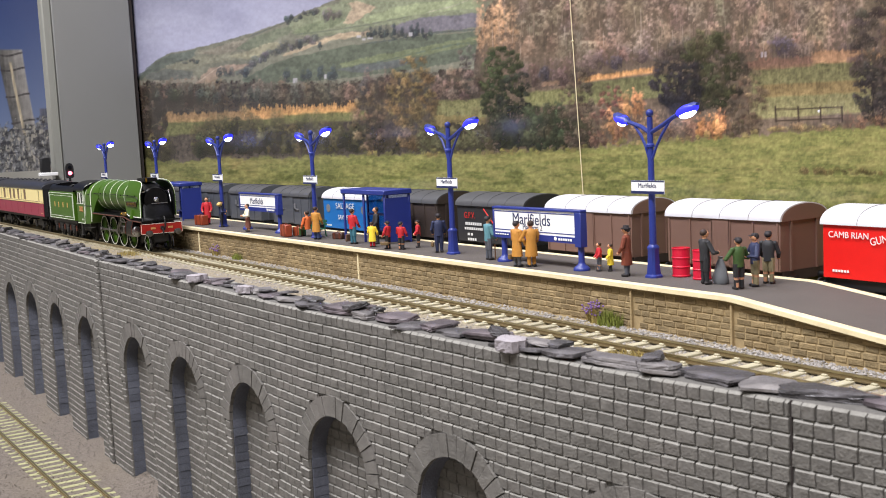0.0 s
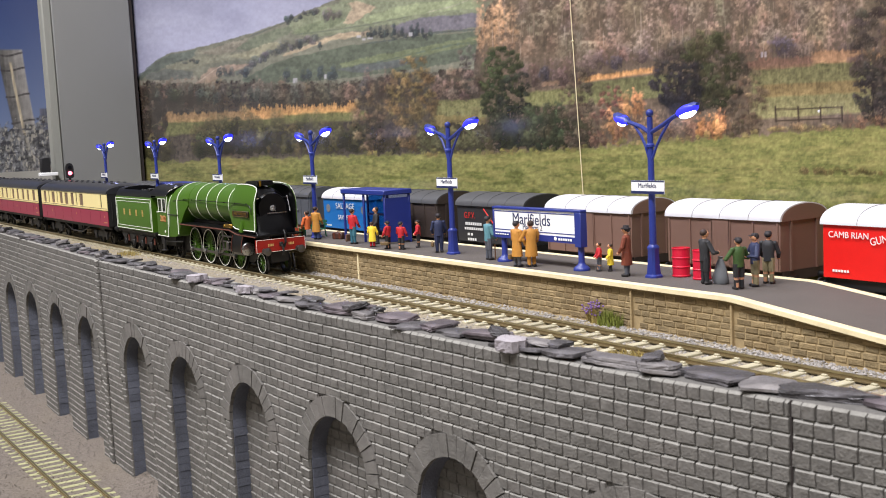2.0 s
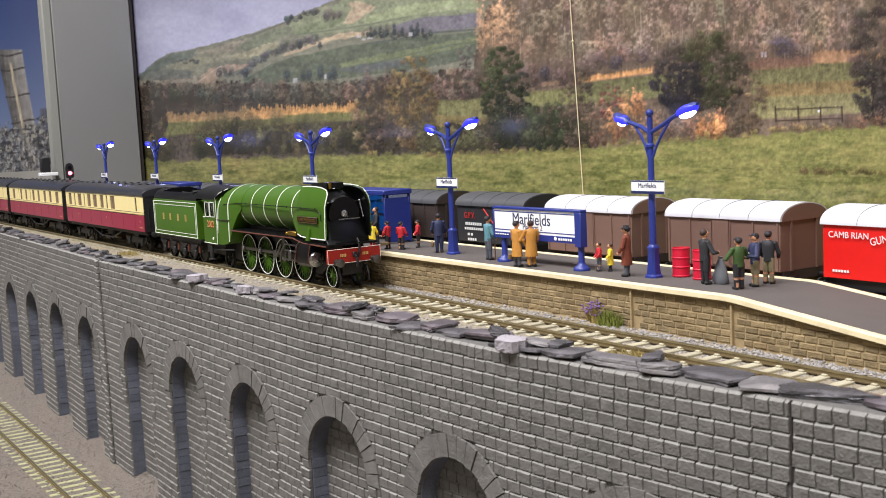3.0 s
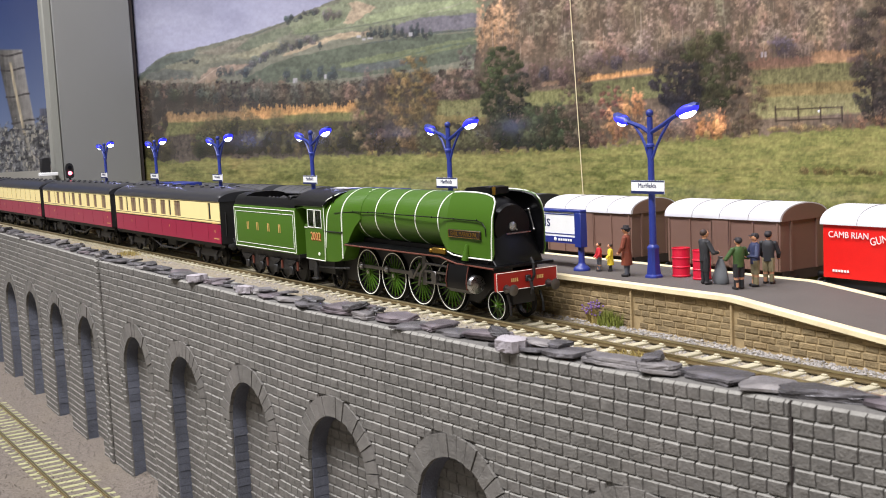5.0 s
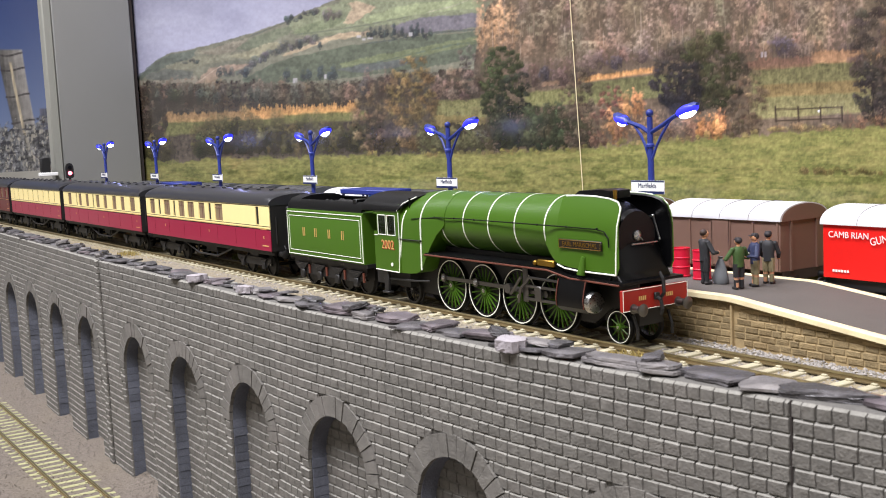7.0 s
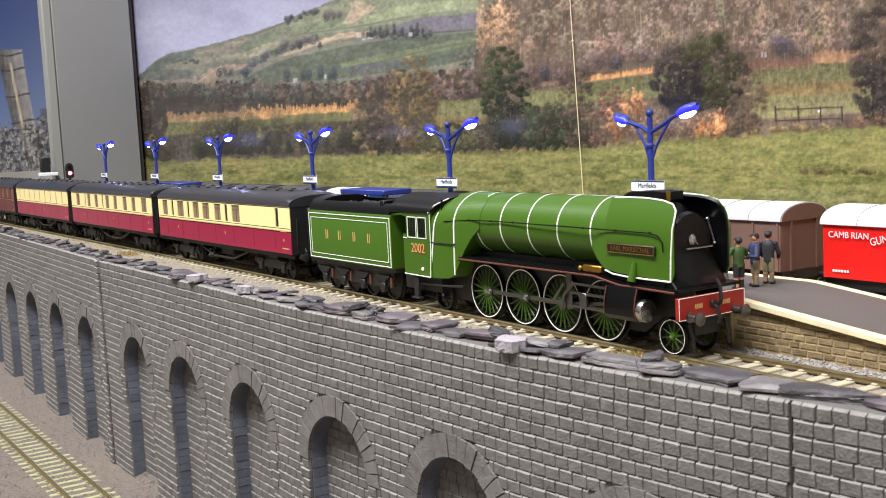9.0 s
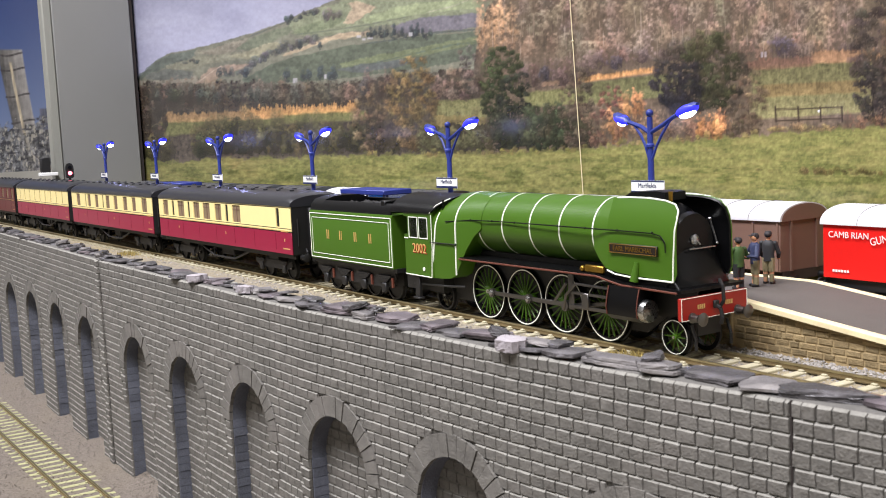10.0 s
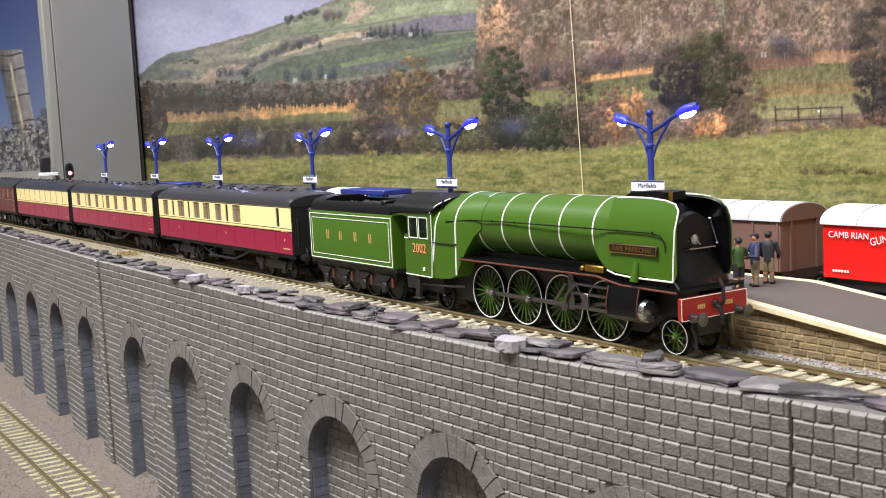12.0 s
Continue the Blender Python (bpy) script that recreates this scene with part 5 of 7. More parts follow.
    tube(bm, [(47, 0, 18.5), (49.5, 0, 17.5), (50.2, 0, 14), (49.5, 0, 12)], 0.7, 8)
    box(bm, 46.8, 48, -1.3, 1.3, 17.4, 20.2, 0.3)
    part("coupling", bm, MATT, lo)
    bm = bm_new()
    box(bm, 25, 44, -6, 6, 7.5, 15)
    part("pony_truck", bm, MATT, lo)
    bm = bm_new()
    tube(bm, [(36, -13.5, 24.5), (38, -13.7, 27), (41, -13.8, 27.2), (43, -13.8, 25)], 0.45)
    part("lamp_iron", bm, MATT, lo)
    for i in range(4):
        LOCO_AXLES.append((wheel_pair(lo, -26.0 * i, 12.35, 8.9, True), 12.35))
    LOCO_AXLES.append((wheel_pair(lo, 35.5, 6.5, 8.9, True, spokes=10), 6.5))
    LOCO_AXLES.append((wheel_pair(lo, -113, 7.2, 8.9, False, False, spokes=10), 7.2))
    rods = []
    for s in (-1, 1):
        bm = bm_new()
        box(bm, -78, 0, s * 10.3 - 0.4, s * 10.3 + 0.4, -0.9, 0.9, 0.15)
        for i in range(4):
            rod(bm, (-26 * i, s * 9.5, 0), (-26 * i, s * 11.2, 0), 2.0, seg=14)
        cr = part("coupling_rod", bm, ROD_STEEL, lo)
        rods.append((cr, s))
        for i in range(4):
            bm = bm_new()
            lathe(bm, [(1.1, s * 11.1), (1.1, s * 11.6), (0.7, s * 11.9), (0.1, s * 12.0)], 12, "y", (-26 * i, 0, 0))
            part("crank_pin", bm, STEEL, cr)
        bm = bm_new()
        box(bm, -26, 0, s * 11.8 - 0.4, s * 11.8 + 0.4, -0.8, 0.8, 0.15)
        rod(bm, (-26, s * 11, 0), (-26, s * 12.8, 0), 2.2, seg=14)
        rod(bm, (0, s * 11, 0), (0, s * 12.8, 0), 1.5, seg=12)
        rods.append((part("connecting_rod", bm, ROD_STEEL, lo), 2 * s))
    return lo, rods


def tender():
    te = thing("tender", "apple-green locomotive tender with white lining and coal space", "tender")
    bm = bm_new()
    secs = [[(x, -17, 17.6), (x, -17, 43.2), (x, -16.4, 44.4), (x, 16.4, 44.4), (x, 17, 43.2), (x, 17, 17.6)] for x in (-235.5, -146)]
    loft(bm, secs)
    part("tank", bm, GREEN, te)
    bm = bm_new()
    n = 10
    out = [(-16.3, 44.2), (-15.6, 47.4), (-13, 50.2), (-8, 51.6), (0, 52.0), (8, 51.6), (13, 50.2), (15.6, 47.4), (16.3, 44.2)]
    loft(bm, [[(x, y, z) for y, z in out] for x in (-235.3, -222)])
    for s in (-1, 1):
        prof = [(s * 16.3, 44.2), (s * 15.7, 47.3), (s * 13.4, 49.9), (s * 12.9, 49.5), (s * 15, 47), (s * 15.5, 44.2)]
        loft(bm, [[(x, y, z) for y, z in prof] for x in (-222, -148)])
    box(bm, -222, -160, -15.5, 15.5, 44.1, 46)
    box(bm, -160, -156, -14.5, 14.5, 44.1, 51.4, 0.5)
    part("coal_bunker", bm, BLACK, te)
    rng = random.Random(3)
    bm = bm_new()
    for _ in range(160):
        x, y = rng.uniform(-221, -161), rng.uniform(-13, 13)
        r = bmesh.ops.create_icosphere(bm, subdivisions=1, radius=rng.uniform(1.2, 2.2), matrix=Matrix.Translation((x, y, 46.3 + 1.5 * (1 - abs(y) / 13) * rng.random())))
    part("coal", bm, MATT, te, smooth=False)
    for s in (-1, 1):
        y = s * 17.1
        bm = bm_new()
        for d in (0.6, 2.9):
            tube(bm, [(-235.4 + d, y, 17.8 + d), (-235.4 + d, y, 43.4 - d), (-146.4 - d, y, 43.4 - d), (-146.4 - d, y, 17.8 + d), (-235.4 + d, y, 17.8 + d)], 0.24 if d < 1 else 0.17, 5)
        part("lining", bm, WHITE, te)
        for x in (-214, -199.5, -183.5, -168):
            bm = bm_new()
            box(bm, x - 1.5, x - 0.8, y - 0.15, y + 0.15, 29.3, 34.2)
            box(bm, x + 0.5, x + 1.0, y - 0.15, y + 0.15, 29.3, 34.2)
            part("letter_bar", bm, GOLD, te)
        bm = bm_new()
        secs = [[(x, s * 13.0, a), (x, s * 13.9, a), (x, s * 13.9, 17.4), (x, s * 13.0, 17.4)] for x, a in ((-234, 12), (-226, 7), (-158, 7), (-150, 12))]
        loft(bm, secs)
        part("frame", bm, MATT, te)
        for x in (-223, -202, -181, -160):
            bm = bm_new()
            box(bm, x - 2.2, x + 2.2, s * 14.6 - 0.9, s * 14.6 + 0.9, 4.6, 9.5, 0.5)
            for k in range(4):
                box(bm, x - 7 + k * 1.3, x + 7 - k * 1.3, s * 14.6 - 0.6, s * 14.6 + 0.6, 12.6 - k * 0.8, 13.3 - k * 0.8)
            part("axlebox", bm, MATT, te, "dark axlebox with leaf spring")
            bm = bm_new()
            box(bm, x + 7.2, x + 8.6, s * 14.4 - 0.4, s * 14.4 + 0.4, 7.5, 12.5)
            part("spring_hanger", bm, RUST, te)
        bm = bm_new()
        tube(bm, [(-147.5, s * 16.5, 19), (-147.5, s * 16.8, 40)], 0.35)
        part("grab_rail", bm, BLACK, te)
        buffer(te, -235.5, s * 11.6, 16, -1)
    bm = bm_new()
    box(bm, -235.8, -145, -16, 16, 15.6, 17.7)
    box(bm, -232, -150, -9, 9, 8, 16)
    part("underframe", bm, MATT, te)
    for x in (-223, -202, -181, -160):
        TENDER_AXLES.append((wheel_pair(te, x, 8.0, 8.7, False, False, disc=True), 8.0))
    return te


COACH_AXLES = []


def carriage(x0, x1, windows, doors, upper, lower, label):
    """Body between x0 and x1 at the stopping place; windows and doors are (from, to) along it."""
    co = thing("railway_carriage", label, "railway carriage")
    zc, z0, z1 = 30.6, 17.2, 45.4
    bm = bm_new()
    box(bm, x0 + 1, x1 - 1, -17.2, 17.2, z0 - 1, 18)
    part("floor", bm, MATT, co)
    for x in (x0, x1 - 1.2):
        bm = bm_new()
        box(bm, x, x + 1.2, -17.6, 17.6, z0, 46)
        part("end_wall", bm, MATT, co)
    for s in (-1, 1):
        ya, yb = sorted((s * 17.2, s * 18.0))
        bm = bm_new()
        box(bm, x0, x1, ya, yb, z0, zc - 0.5, 0.15)
        lo_ = part("lower_panel", bm, lower, co)
        bm = bm_new()
        holes = sorted(windows + doors) if s < 0 else sorted(windows + doors)
        zb, zt = 33.0, 44.0
        box(bm, x0, x1, ya, yb, zc, zb)
        box(bm, x0, x1, ya, yb, zt, z1)
        a = x0
        for p, q in holes:
            box(bm, a, p, ya, yb, zb, zt)
            a = q
        box(bm, a, x1, ya, yb, zb, zt)
        up = part("upper_panel", bm, upper, co)
        bm = bm_new()
        box(bm, x0, x1, ya - 0.05, yb + 0.05, zc - 0.5, zc)
        part("waist_line", bm, BLACK, co)
        for z in (zc + 1.5, z1 - 0.9):
            bm = bm_new()
            box(bm, x0, x1, s * 18.02 - 0.04, s * 18.02 + 0.04, z, z + 0.32)
            part("body_line", bm, BLACK, up)
        bm = bm_new()
        yy = s * 18.05
        box(bm, x0, x1, yy - 0.06, yy + 0.06, zc + 0.3, zc + 0.55)
        part("gold_line", bm, GOLD, lo_)
        for p, q in holes:
            wide = q - p > 7
            bm = bm_new()
            box(bm, p, q, s * 17.3 - 0.1, s * 17.3 + 0.1, zb, zt)
            pane = part("pane", bm, BLIND if wide else MATT, co, "brown-tinted window")
            if wide:
                bm = bm_new()
                c = (p + q) / 2
                box(bm, c - 0.4, c + 0.4, s * 17.55 - 0.1, s * 17.55 + 0.1, zb, zt)
                box(bm, p, q, s * 17.55 - 0.1, s * 17.55 + 0.1, zt - 3, zt - 2.5)
                part("glazing_bar", bm, VAN_BROWN, pane)
        bm = bm_new()
        k = x0 + 18
        while k < x1 - 14:
            box(bm, k, k + 0.3, yy - 0.05, yy + 0.05, z0 + 2, zc - 1.5)
            k += 31
        part("door_joint", bm, PANEL_LINE, co)
        bm = bm_new()
        for k in (x0 + 40, (x0 + x1) / 2 + 14, x1 - 10):
            box(bm, k, k + 1.0, yy - 0.1, yy + 0.1, 24.5, 26.2)
        box(bm, x1 - 12, x1 - 3, yy - 0.08, yy + 0.08, 20, 20.7)
        box(bm, x1 - 14, x1 - 5, yy - 0.08, yy + 0.08, 30.2, 30.8)
        part("letter_bars", bm, GOLD, co)
        bm = bm_new()
        box(bm, x0 + 2, x1 - 2, s * 14.5 - 0.7, s * 14.5 + 0.7, 14.2, 17.2)
        part("solebar", bm, MATT, co)
        bm = bm_new()
        c = (x0 + x1) / 2
        tube(bm, [(c - 42, s * 14.2, 14.3), (c - 17, s * 14.2, 8), (c + 17, s * 14.2, 8), (c + 42, s * 14.2, 14.3)], 0.7, 6)
        for d in (-17, 17):
            rod(bm, (c + d, s * 14.2, 8), (c + d, s * 14.2, 14.4), 0.6, seg=6)
        part("truss_rod", bm, MATT, co)
        for xe, d in ((x0, -1), (x1, 1)):
            buffer(co, xe, s * 11.6, 15.2, d)
    bm = bm_new()
    n = 12
    secs = []
    for x, k in ((x0 - 0.4, 0.72), (x0 + 1.5, 0.86), (x0 + 5, 0.96), (x0 + 11, 1.0), (x1 - 11, 1.0), (x1 - 5, 0.96), (x1 - 1.5, 0.86), (x1 + 0.4, 0.72)):
        ring = []
        for i in range(2 * n + 1):
            a = math.pi * (1 - i / (2 * n))
            ring.append((x, 18.4 * math.cos(a), 45.2 + 8.3 * k * math.sin(a) ** 0.8 if math.sin(a) > 1e-6 else 45.2))
        secs.append(ring + [(x, 17.0, 45.0), (x, -17.0, 45.0)])
    loft(bm, secs)
    roof = part("roof", bm, ROOF, co)
    bm = bm_new()
    k = x0 + 14
    while k < x1 - 8:
        for s in (-1, 1):
            lathe(bm, [(1.0, 51.8), (1.0, 53.2), (1.5, 53.3), (1.5, 53.9), (0.2, 54.2)], 8, "z", (k, s * 5.5, 0))
        k += 19
    part("roof_vent", bm, ROOF, roof)
    for xb in (x0 + 38, x1 - 38):
        bm = bm_new()
        for s in (-1, 1):
            secs = [[(x, s * 12.2, a), (x, s * 13.2, a), (x, s * 13.2, 11.5), (x, s * 12.2, 11.5)] for x, a in ((xb - 26, 9), (xb - 19, 6.5), (xb + 19, 6.5), (xb + 26, 9))]
            loft(bm, secs)
            for d in (-16, 16):
                box(bm, xb + d - 2, xb + d + 2, s * 13.6 - 0.8, s * 13.6 + 0.8, 4.5, 9.5, 0.4)
                for j in range(3):
                    box(bm, xb + d - 5 + j, xb + d + 5 - j, s * 13.8 - 0.5, s * 13.8 + 0.5, 10.6 - j * 0.9, 11.3 - j * 0.9)
        box(bm, xb - 6, xb + 6, -12.5, 12.5, 8, 14.5)
        part("bogie", bm, MATT, co)
        for d in (-16, 16):
            COACH_AXLES.append((wheel_pair(co, xb + d, 6.6, 8.7, False, False, disc=True), 6.6))
    bm = bm_new()
    box(bm, (x0 + x1) / 2 - 14, (x0 + x1) / 2 + 6, -10, 10, 9, 15, 0.5)
    part("battery_box", bm, MATT, co)
    bm = bm_new()
    box(bm, x1 + 0.1, x1 + 3.5, -7.5, 7.5, 19, 44, 0.8)
    for s in (-1, 1):
        tube(bm, [(x1 + 0.6, s * 14, 22), (x1 + 0.8, s * 14, 38)], 0.5)
    tube(bm, [(x1, -9, 20), (x1 + 2.5, -9.5, 18), (x1 + 3, -9.5, 14)], 0.6)
    part("gangway", bm, MATT, co)
    return co


# ---- vans in the siding ----
def van(x0, body, roofm, label, ribs=True, texts=()):
    L = 69.0
    va = thing("goods_van", label, "goods van", x0 + 1.5, 96, 0, group="vans in the siding")
    va.scale = (0.95, 0.95, 0.95)
    bm = bm_new()
    box(bm, 0, L, -16, 16, 18.8, 42.2, 0.15)
    part("body", bm, body, va)
    bm = bm_new()
    n = 10
    arc = [(17.0 * math.cos(math.pi * (1 - i / (2 * n))), 41.6 + 7.6 * math.sin(math.pi * (1 - i / (2 * n))) ** 0.85 if 0 < i < 2 * n else 41.6) for i in range(2 * n + 1)]
    loft(bm, [[(x, y, z) for y, z in arc] for x in (-0.9, L + 0.9)])
    rf = part("roof", bm, roofm, va)
    arc2 = [(15.9 * math.cos(math.pi * (1 - i / (2 * n))), 41.5 + 7.2 * math.sin(math.pi * (1 - i / (2 * n))) ** 0.85 if 0 < i < 2 * n else 41.5) for i in range(2 * n + 1)]
    for xa, xb in ((-1.1, -0.95), (L + 0.95, L + 1.1)):
        bm = bm_new()
        loft(bm, [[(x, y, z) for y, z in arc2] for x in (xa, xb)])
        part("end_panel", bm, body, va)
    bm = bm_new()
    for k in (0.25, 0.5, 0.75):
        m = 17.0
        pts = [(k * L, y * 1.0, z + 0.1) for y, z in arc]
        tube(bm, pts, 0.14, 4)
    part("roof_seam", bm, SEAM if roofm is ROOF_WHITE else VAN_BLACK, rf)
    if ribs:
        for s in (-1, 1):
            for k in (0.02, 0.22, 0.42, 0.58, 0.78, 0.98):
                bm = bm_new()
                box(bm, k * L - 0.45, k * L + 0.45, s * 16.0 - 0.5, s * 16.0 + 0.5, 19, 42)
                part("strapping", bm, body, va)
            bm = bm_new()
            box(bm, 0.42 * L, 0.58 * L, s * 16.2 - 0.3, s * 16.2 + 0.3, 19.6, 41.4, 0.1)
            part("door", bm, body, va)
            bm = bm_new()
            box(bm, 0, L, s * 16.1 - 0.3, s * 16.1 + 0.3, 41.0, 41.8)
            part("cant_rail", bm, body, va)
    for xe, d in ((0, -1), (L, 1)):
        for y in (-9, 9):
            bm = bm_new()
            box(bm, xe - 0.9, xe + 0.9, y - 0.7, y + 0.7, 18.8, 46 if abs(y) < 10 else 42)
            part("end_post", bm, body, va)
            buffer(va, xe, y * 1.25, 15.2, d)
    bm = bm_new()
    box(bm, -0.2, L + 0.2, -14.5, 14.5, 14.4, 18.8)
    for s in (-1, 1):
        for xa in (15, 54):
            box(bm, xa - 3.5, xa + 3.5, s * 13 - 0.6, s * 13 + 0.6, 5, 14.4)
            box(bm, xa - 6, xa + 6, s * 13.4 - 0.5, s * 13.4 + 0.5, 10, 11.2)
        tube(bm, [(20, s * 13.8, 8), (50, s * 13.8, 9.4)], 0.5)
    part("underframe", bm, MATT if body is not VAN_BROWN else VAN_DARK, va)
    for xa in (15, 54):
        wheel_pair(va, xa, 6.3, 8.7, False, False, disc=True)
    for t, size, x, z, m, sq, ry in texts:
        writing("lettering", t, size, va, m, x, -16.75, z, squeeze=sq, ry=ry)
    return va


LETTER_WHITE = material("letter_white", lin((0.88, 0.88, 0.86)), 0.6, vary=0.05)
LETTER_RED = material("letter_red", lin((0.78, 0.14, 0.10)), 0.6, vary=0.05)


def vans():
    v = van(30, VAN_RED, ROOF_WHITE, "red gunpowder van with white roof and white lettering", False, [("CAMB RIAN", 3.8, 13.0, 37.4, LETTER_WHITE, 0.98, 0), ("GUNPOWDER", 4.6, 35.5, 38.0, LETTER_WHITE, 0.85, -14)])
    bm = bm_new()
    bars(bm, 5, 13.5, -16.4, 21.6, 22.6, 6, 0.3)
    box(bm, 32, 40, -16.6, -16.2, 29.8, 32)
    part("letter_bars", bm, LETTER_WHITE, v)
    bm = bm_new()
    tube(bm, [(34, -16.4, 21.5), (43, -16.4, 27.5)], 0.7)
    tube(bm, [(34, -16.4, 27.5), (43, -16.4, 21.5)], 0.7)
    part("crossed_mark", bm, LETTER_WHITE, v)
    van(-57, VAN_BROWN, ROOF_WHITE, "brown goods van with white arched roof")
    van(-147, VAN_BROWN, ROOF_WHITE, "brown goods van with white arched roof behind the name board")
    v = van(-233, VAN_BLACK, ROOF_DARK, "black gunpowder van with red cross lines and white lettering", False, [("G.P.V.", 5.6, 14.5, 35.5, LETTER_RED, 0.85, 0)])
    bm = bm_new()
    tube(bm, [(29, -16.2, 40), (52, -16.2, 19.5)], 0.4)
    tube(bm, [(52, -16.2, 40), (29, -16.2, 19.5)], 0.4)
    part("cross_line", bm, LETTER_RED, v)
    bm = bm_new()
    bars(bm, 9, 27, -16.2, 29.4, 31.2, 9, 0.3)
    bars(bm, 8, 28, -16.2, 26.4, 28.0, 10, 0.3)
    bars(bm, 11, 18, -16.2, 22.8, 24.4, 2, 0.4)
    bars(bm, 11, 21, -16.2, 19.6, 21.2, 4, 0.3)
    part("letter_bars", bm, LETTER_WHITE, v)
    van(-321, VAN_DARK, ROOF_DARK, "dark brown goods van with dark grey roof")
    v = van(-409, VAN_BLUE, ROOF_WHITE, "bright blue salvage van with white roof and lettering", False, [("SALVAGE", 6.2, 36, 36.2, LETTER_WHITE, 1.15, 0), ("SAVE FOR", 5.2, 36, 27.5, LETTER_WHITE, 1.0, 0)])
    bm = bm_new()
    bars(bm, 5, 13, -16.15, 20.4, 21.4, 5, 0.3)
    part("letter_bars", bm, LETTER_WHITE, v)
    for x in (8, 63):
        bm = bm_new()
        lathe(bm, [(3.2, -16.3), (3.2, -16.05)], 18, "y", (x, 0, 34))
        part("roundel", bm, FAINT, v)
    for i in range(5):
        v = van(-498 - 89 * i, VAN_GREY, ROOF_DARK, "grey goods van with dark roof")
        bm = bm_new()
        for k in range(2):
            box(bm, 14 + 28 * k, 17 + 28 * k, -16.8, -16.5, 30.5, 36)
            box(bm, 14 + 28 * k, 22 + 28 * k, -16.8, -16.5, 30.5, 31.8)
        part("letter_bars", bm, FAINT, v)


vans()

TRAIN = []
LOCO, RODS = locomotive()
TENDER = tender()
C1 = [(-475, -464), (-444, -431), (-413, -401.5), (-395, -382.5), (-373.5, -362.5), (-344, -331)]
D1 = [(-456, -451.5), (-424, -420), (-355.5, -351), (-278, -273.5)]
COACHES = [
    carriage(-484, -258, C1, D1, CREAM, CRIMSON, "crimson and cream corridor carriage with grey roof"),
    carriage(-727, -500, [(-711, -699), (-675, -665), (-652, -642), (-620, -609), (-597, -587), (-572, -561), (-549, -539), (-525, -512)], [(-683, -679.5), (-630, -626)], CREAM, CRIMSON, "crimson and cream corridor carriage with eight windows"),
    carriage(-954, -742, [], [(-940 + 22 * i, -936.5 + 22 * i) for i in range(9)], CREAM, CRIMSON, "crimson and cream luggage carriage with narrow slits"),
    carriage(-1190, -968, [(-1176 + 24 * i, -1165 + 24 * i) for i in range(9)], [], MAROON, MAROON, "all-over maroon carriage with grey roof"),
]


# ---- station furniture ----
Z = 16.3


def platform_lamp(x, y=46, label="blue twin-arm platform lamp with glowing heads and name sign"):
    la = thing("platform_lamp", label, "platform lamp", x, y, Z, group="platform lamps")
    bm = bm_new()
    loft(bm, [[(w * a, w * b, z) for a, b in ((-1, -0.6), (-0.6, -1), (0.6, -1), (1, -0.6), (1, 0.6), (0.6, 1), (-0.6, 1), (-1, 0.6))] for w, z in ((3.4, 0), (3.3, 0.8), (2.7, 1.4), (2.3, 6), (2.1, 12), (2.3, 12.6), (2.3, 13.4), (1.6, 14.4))])
    part("base", bm, BLUE, la)
    bm = bm_new()
    rod(bm, (0, 0, 14), (0, 0, 70), 1.6, 1.25, seg=14)
    lathe(bm, [(1.9, 57), (1.9, 58), (1.3, 58.6)], 14)
    ball(bm, (0, 0, 71.6), 1.7, 1.7, 1.7, seg=12)
    part("post", bm, BLUE, la)
    for s, k, dz, big in ((-1, 0.8, -1.8, 0.7), (1, 1.02, 0.6, 1.1)):
        bm = bm_new()
        tube(bm, [(0, 0, 63), (s * 7 * k, 0, 66), (s * 13 * k, 0, 68.6 + dz * 0.7), (s * 17.5 * k, 0, 70.2 + dz)], 1.0, 8)
        arm = part("arm", bm, BLUE, la)
        bm = bm_new()
        tube(bm, [(s * 0.6, 0, 51), (s * 3.4 * k, 0, 57), (s * 6.8 * k, 0, 62), (s * 11.5 * k, 0, 67.4 + dz * 0.6)], 0.65, 6)
        part("brace", bm, BLUE, arm)
        bm = bm_new()
        loft(bm, [[(s * xx * k, w * c, zz + dz + h * d) for c, d in ((-1, -0.35), (-0.7, 0.7), (0, 1), (0.7, 0.7), (1, -0.35))] for xx, w, zz, h in ((15.6, 0.9, 70, 0.8), (17, 2.0, 70.6, 1.5), (21, 2.9, 71.9, 1.9), (25, 2.7, 73, 1.6), (27.2, 1.3, 73.5, 0.8))])
        head = part("lamp_head", bm, BLUE, la)
        bm = bm_new()
        ball(bm, (0, 0, 0), 4.2 * big, 2.6 * big, 2.3, seg=14)
        b = part("bulb", bm, GLOW, head, "glowing blue-white bulb")
        b.matrix_basis = at(s * 21.6 * k, 0, 70.5 + dz, 0, 0, -s * 18)
        # added shell, no lamp part: the bulb's blue halo given a shape
        bm = bm_new()
        ball(bm, (0, 0, 0), 5.6 * big ** 0.5, 3.5 * big ** 0.5, 2.3, seg=14)
        b = part("halo_shell", bm, HALO_GLOW, head, "blue glowing shell added as the halo round the bulb")
        b.matrix_basis = at(s * 21.6 * k, 0, 71.3 + dz, 0, 0, -s * 18)
    bm = bm_new()
    box(bm, -10, 10, -2.6, -1.9, 36.8, 42.6, 0.12)
    sg = part("sign", bm, BOARD, la, "small white station name sign")
    bm = bm_new()
    box(bm, -10, 10, -2.75, -2.6, 36.8, 38.0)
    box(bm, -10, 10, -2.7, -2.6, 42.0, 42.6)
    part("sign_stripe", bm, NAVY, sg)
    writing("lettering", "Marlfields", 2.9, sg, NAVY, 0, -2.67, 40.3)
    bm = bm_new()
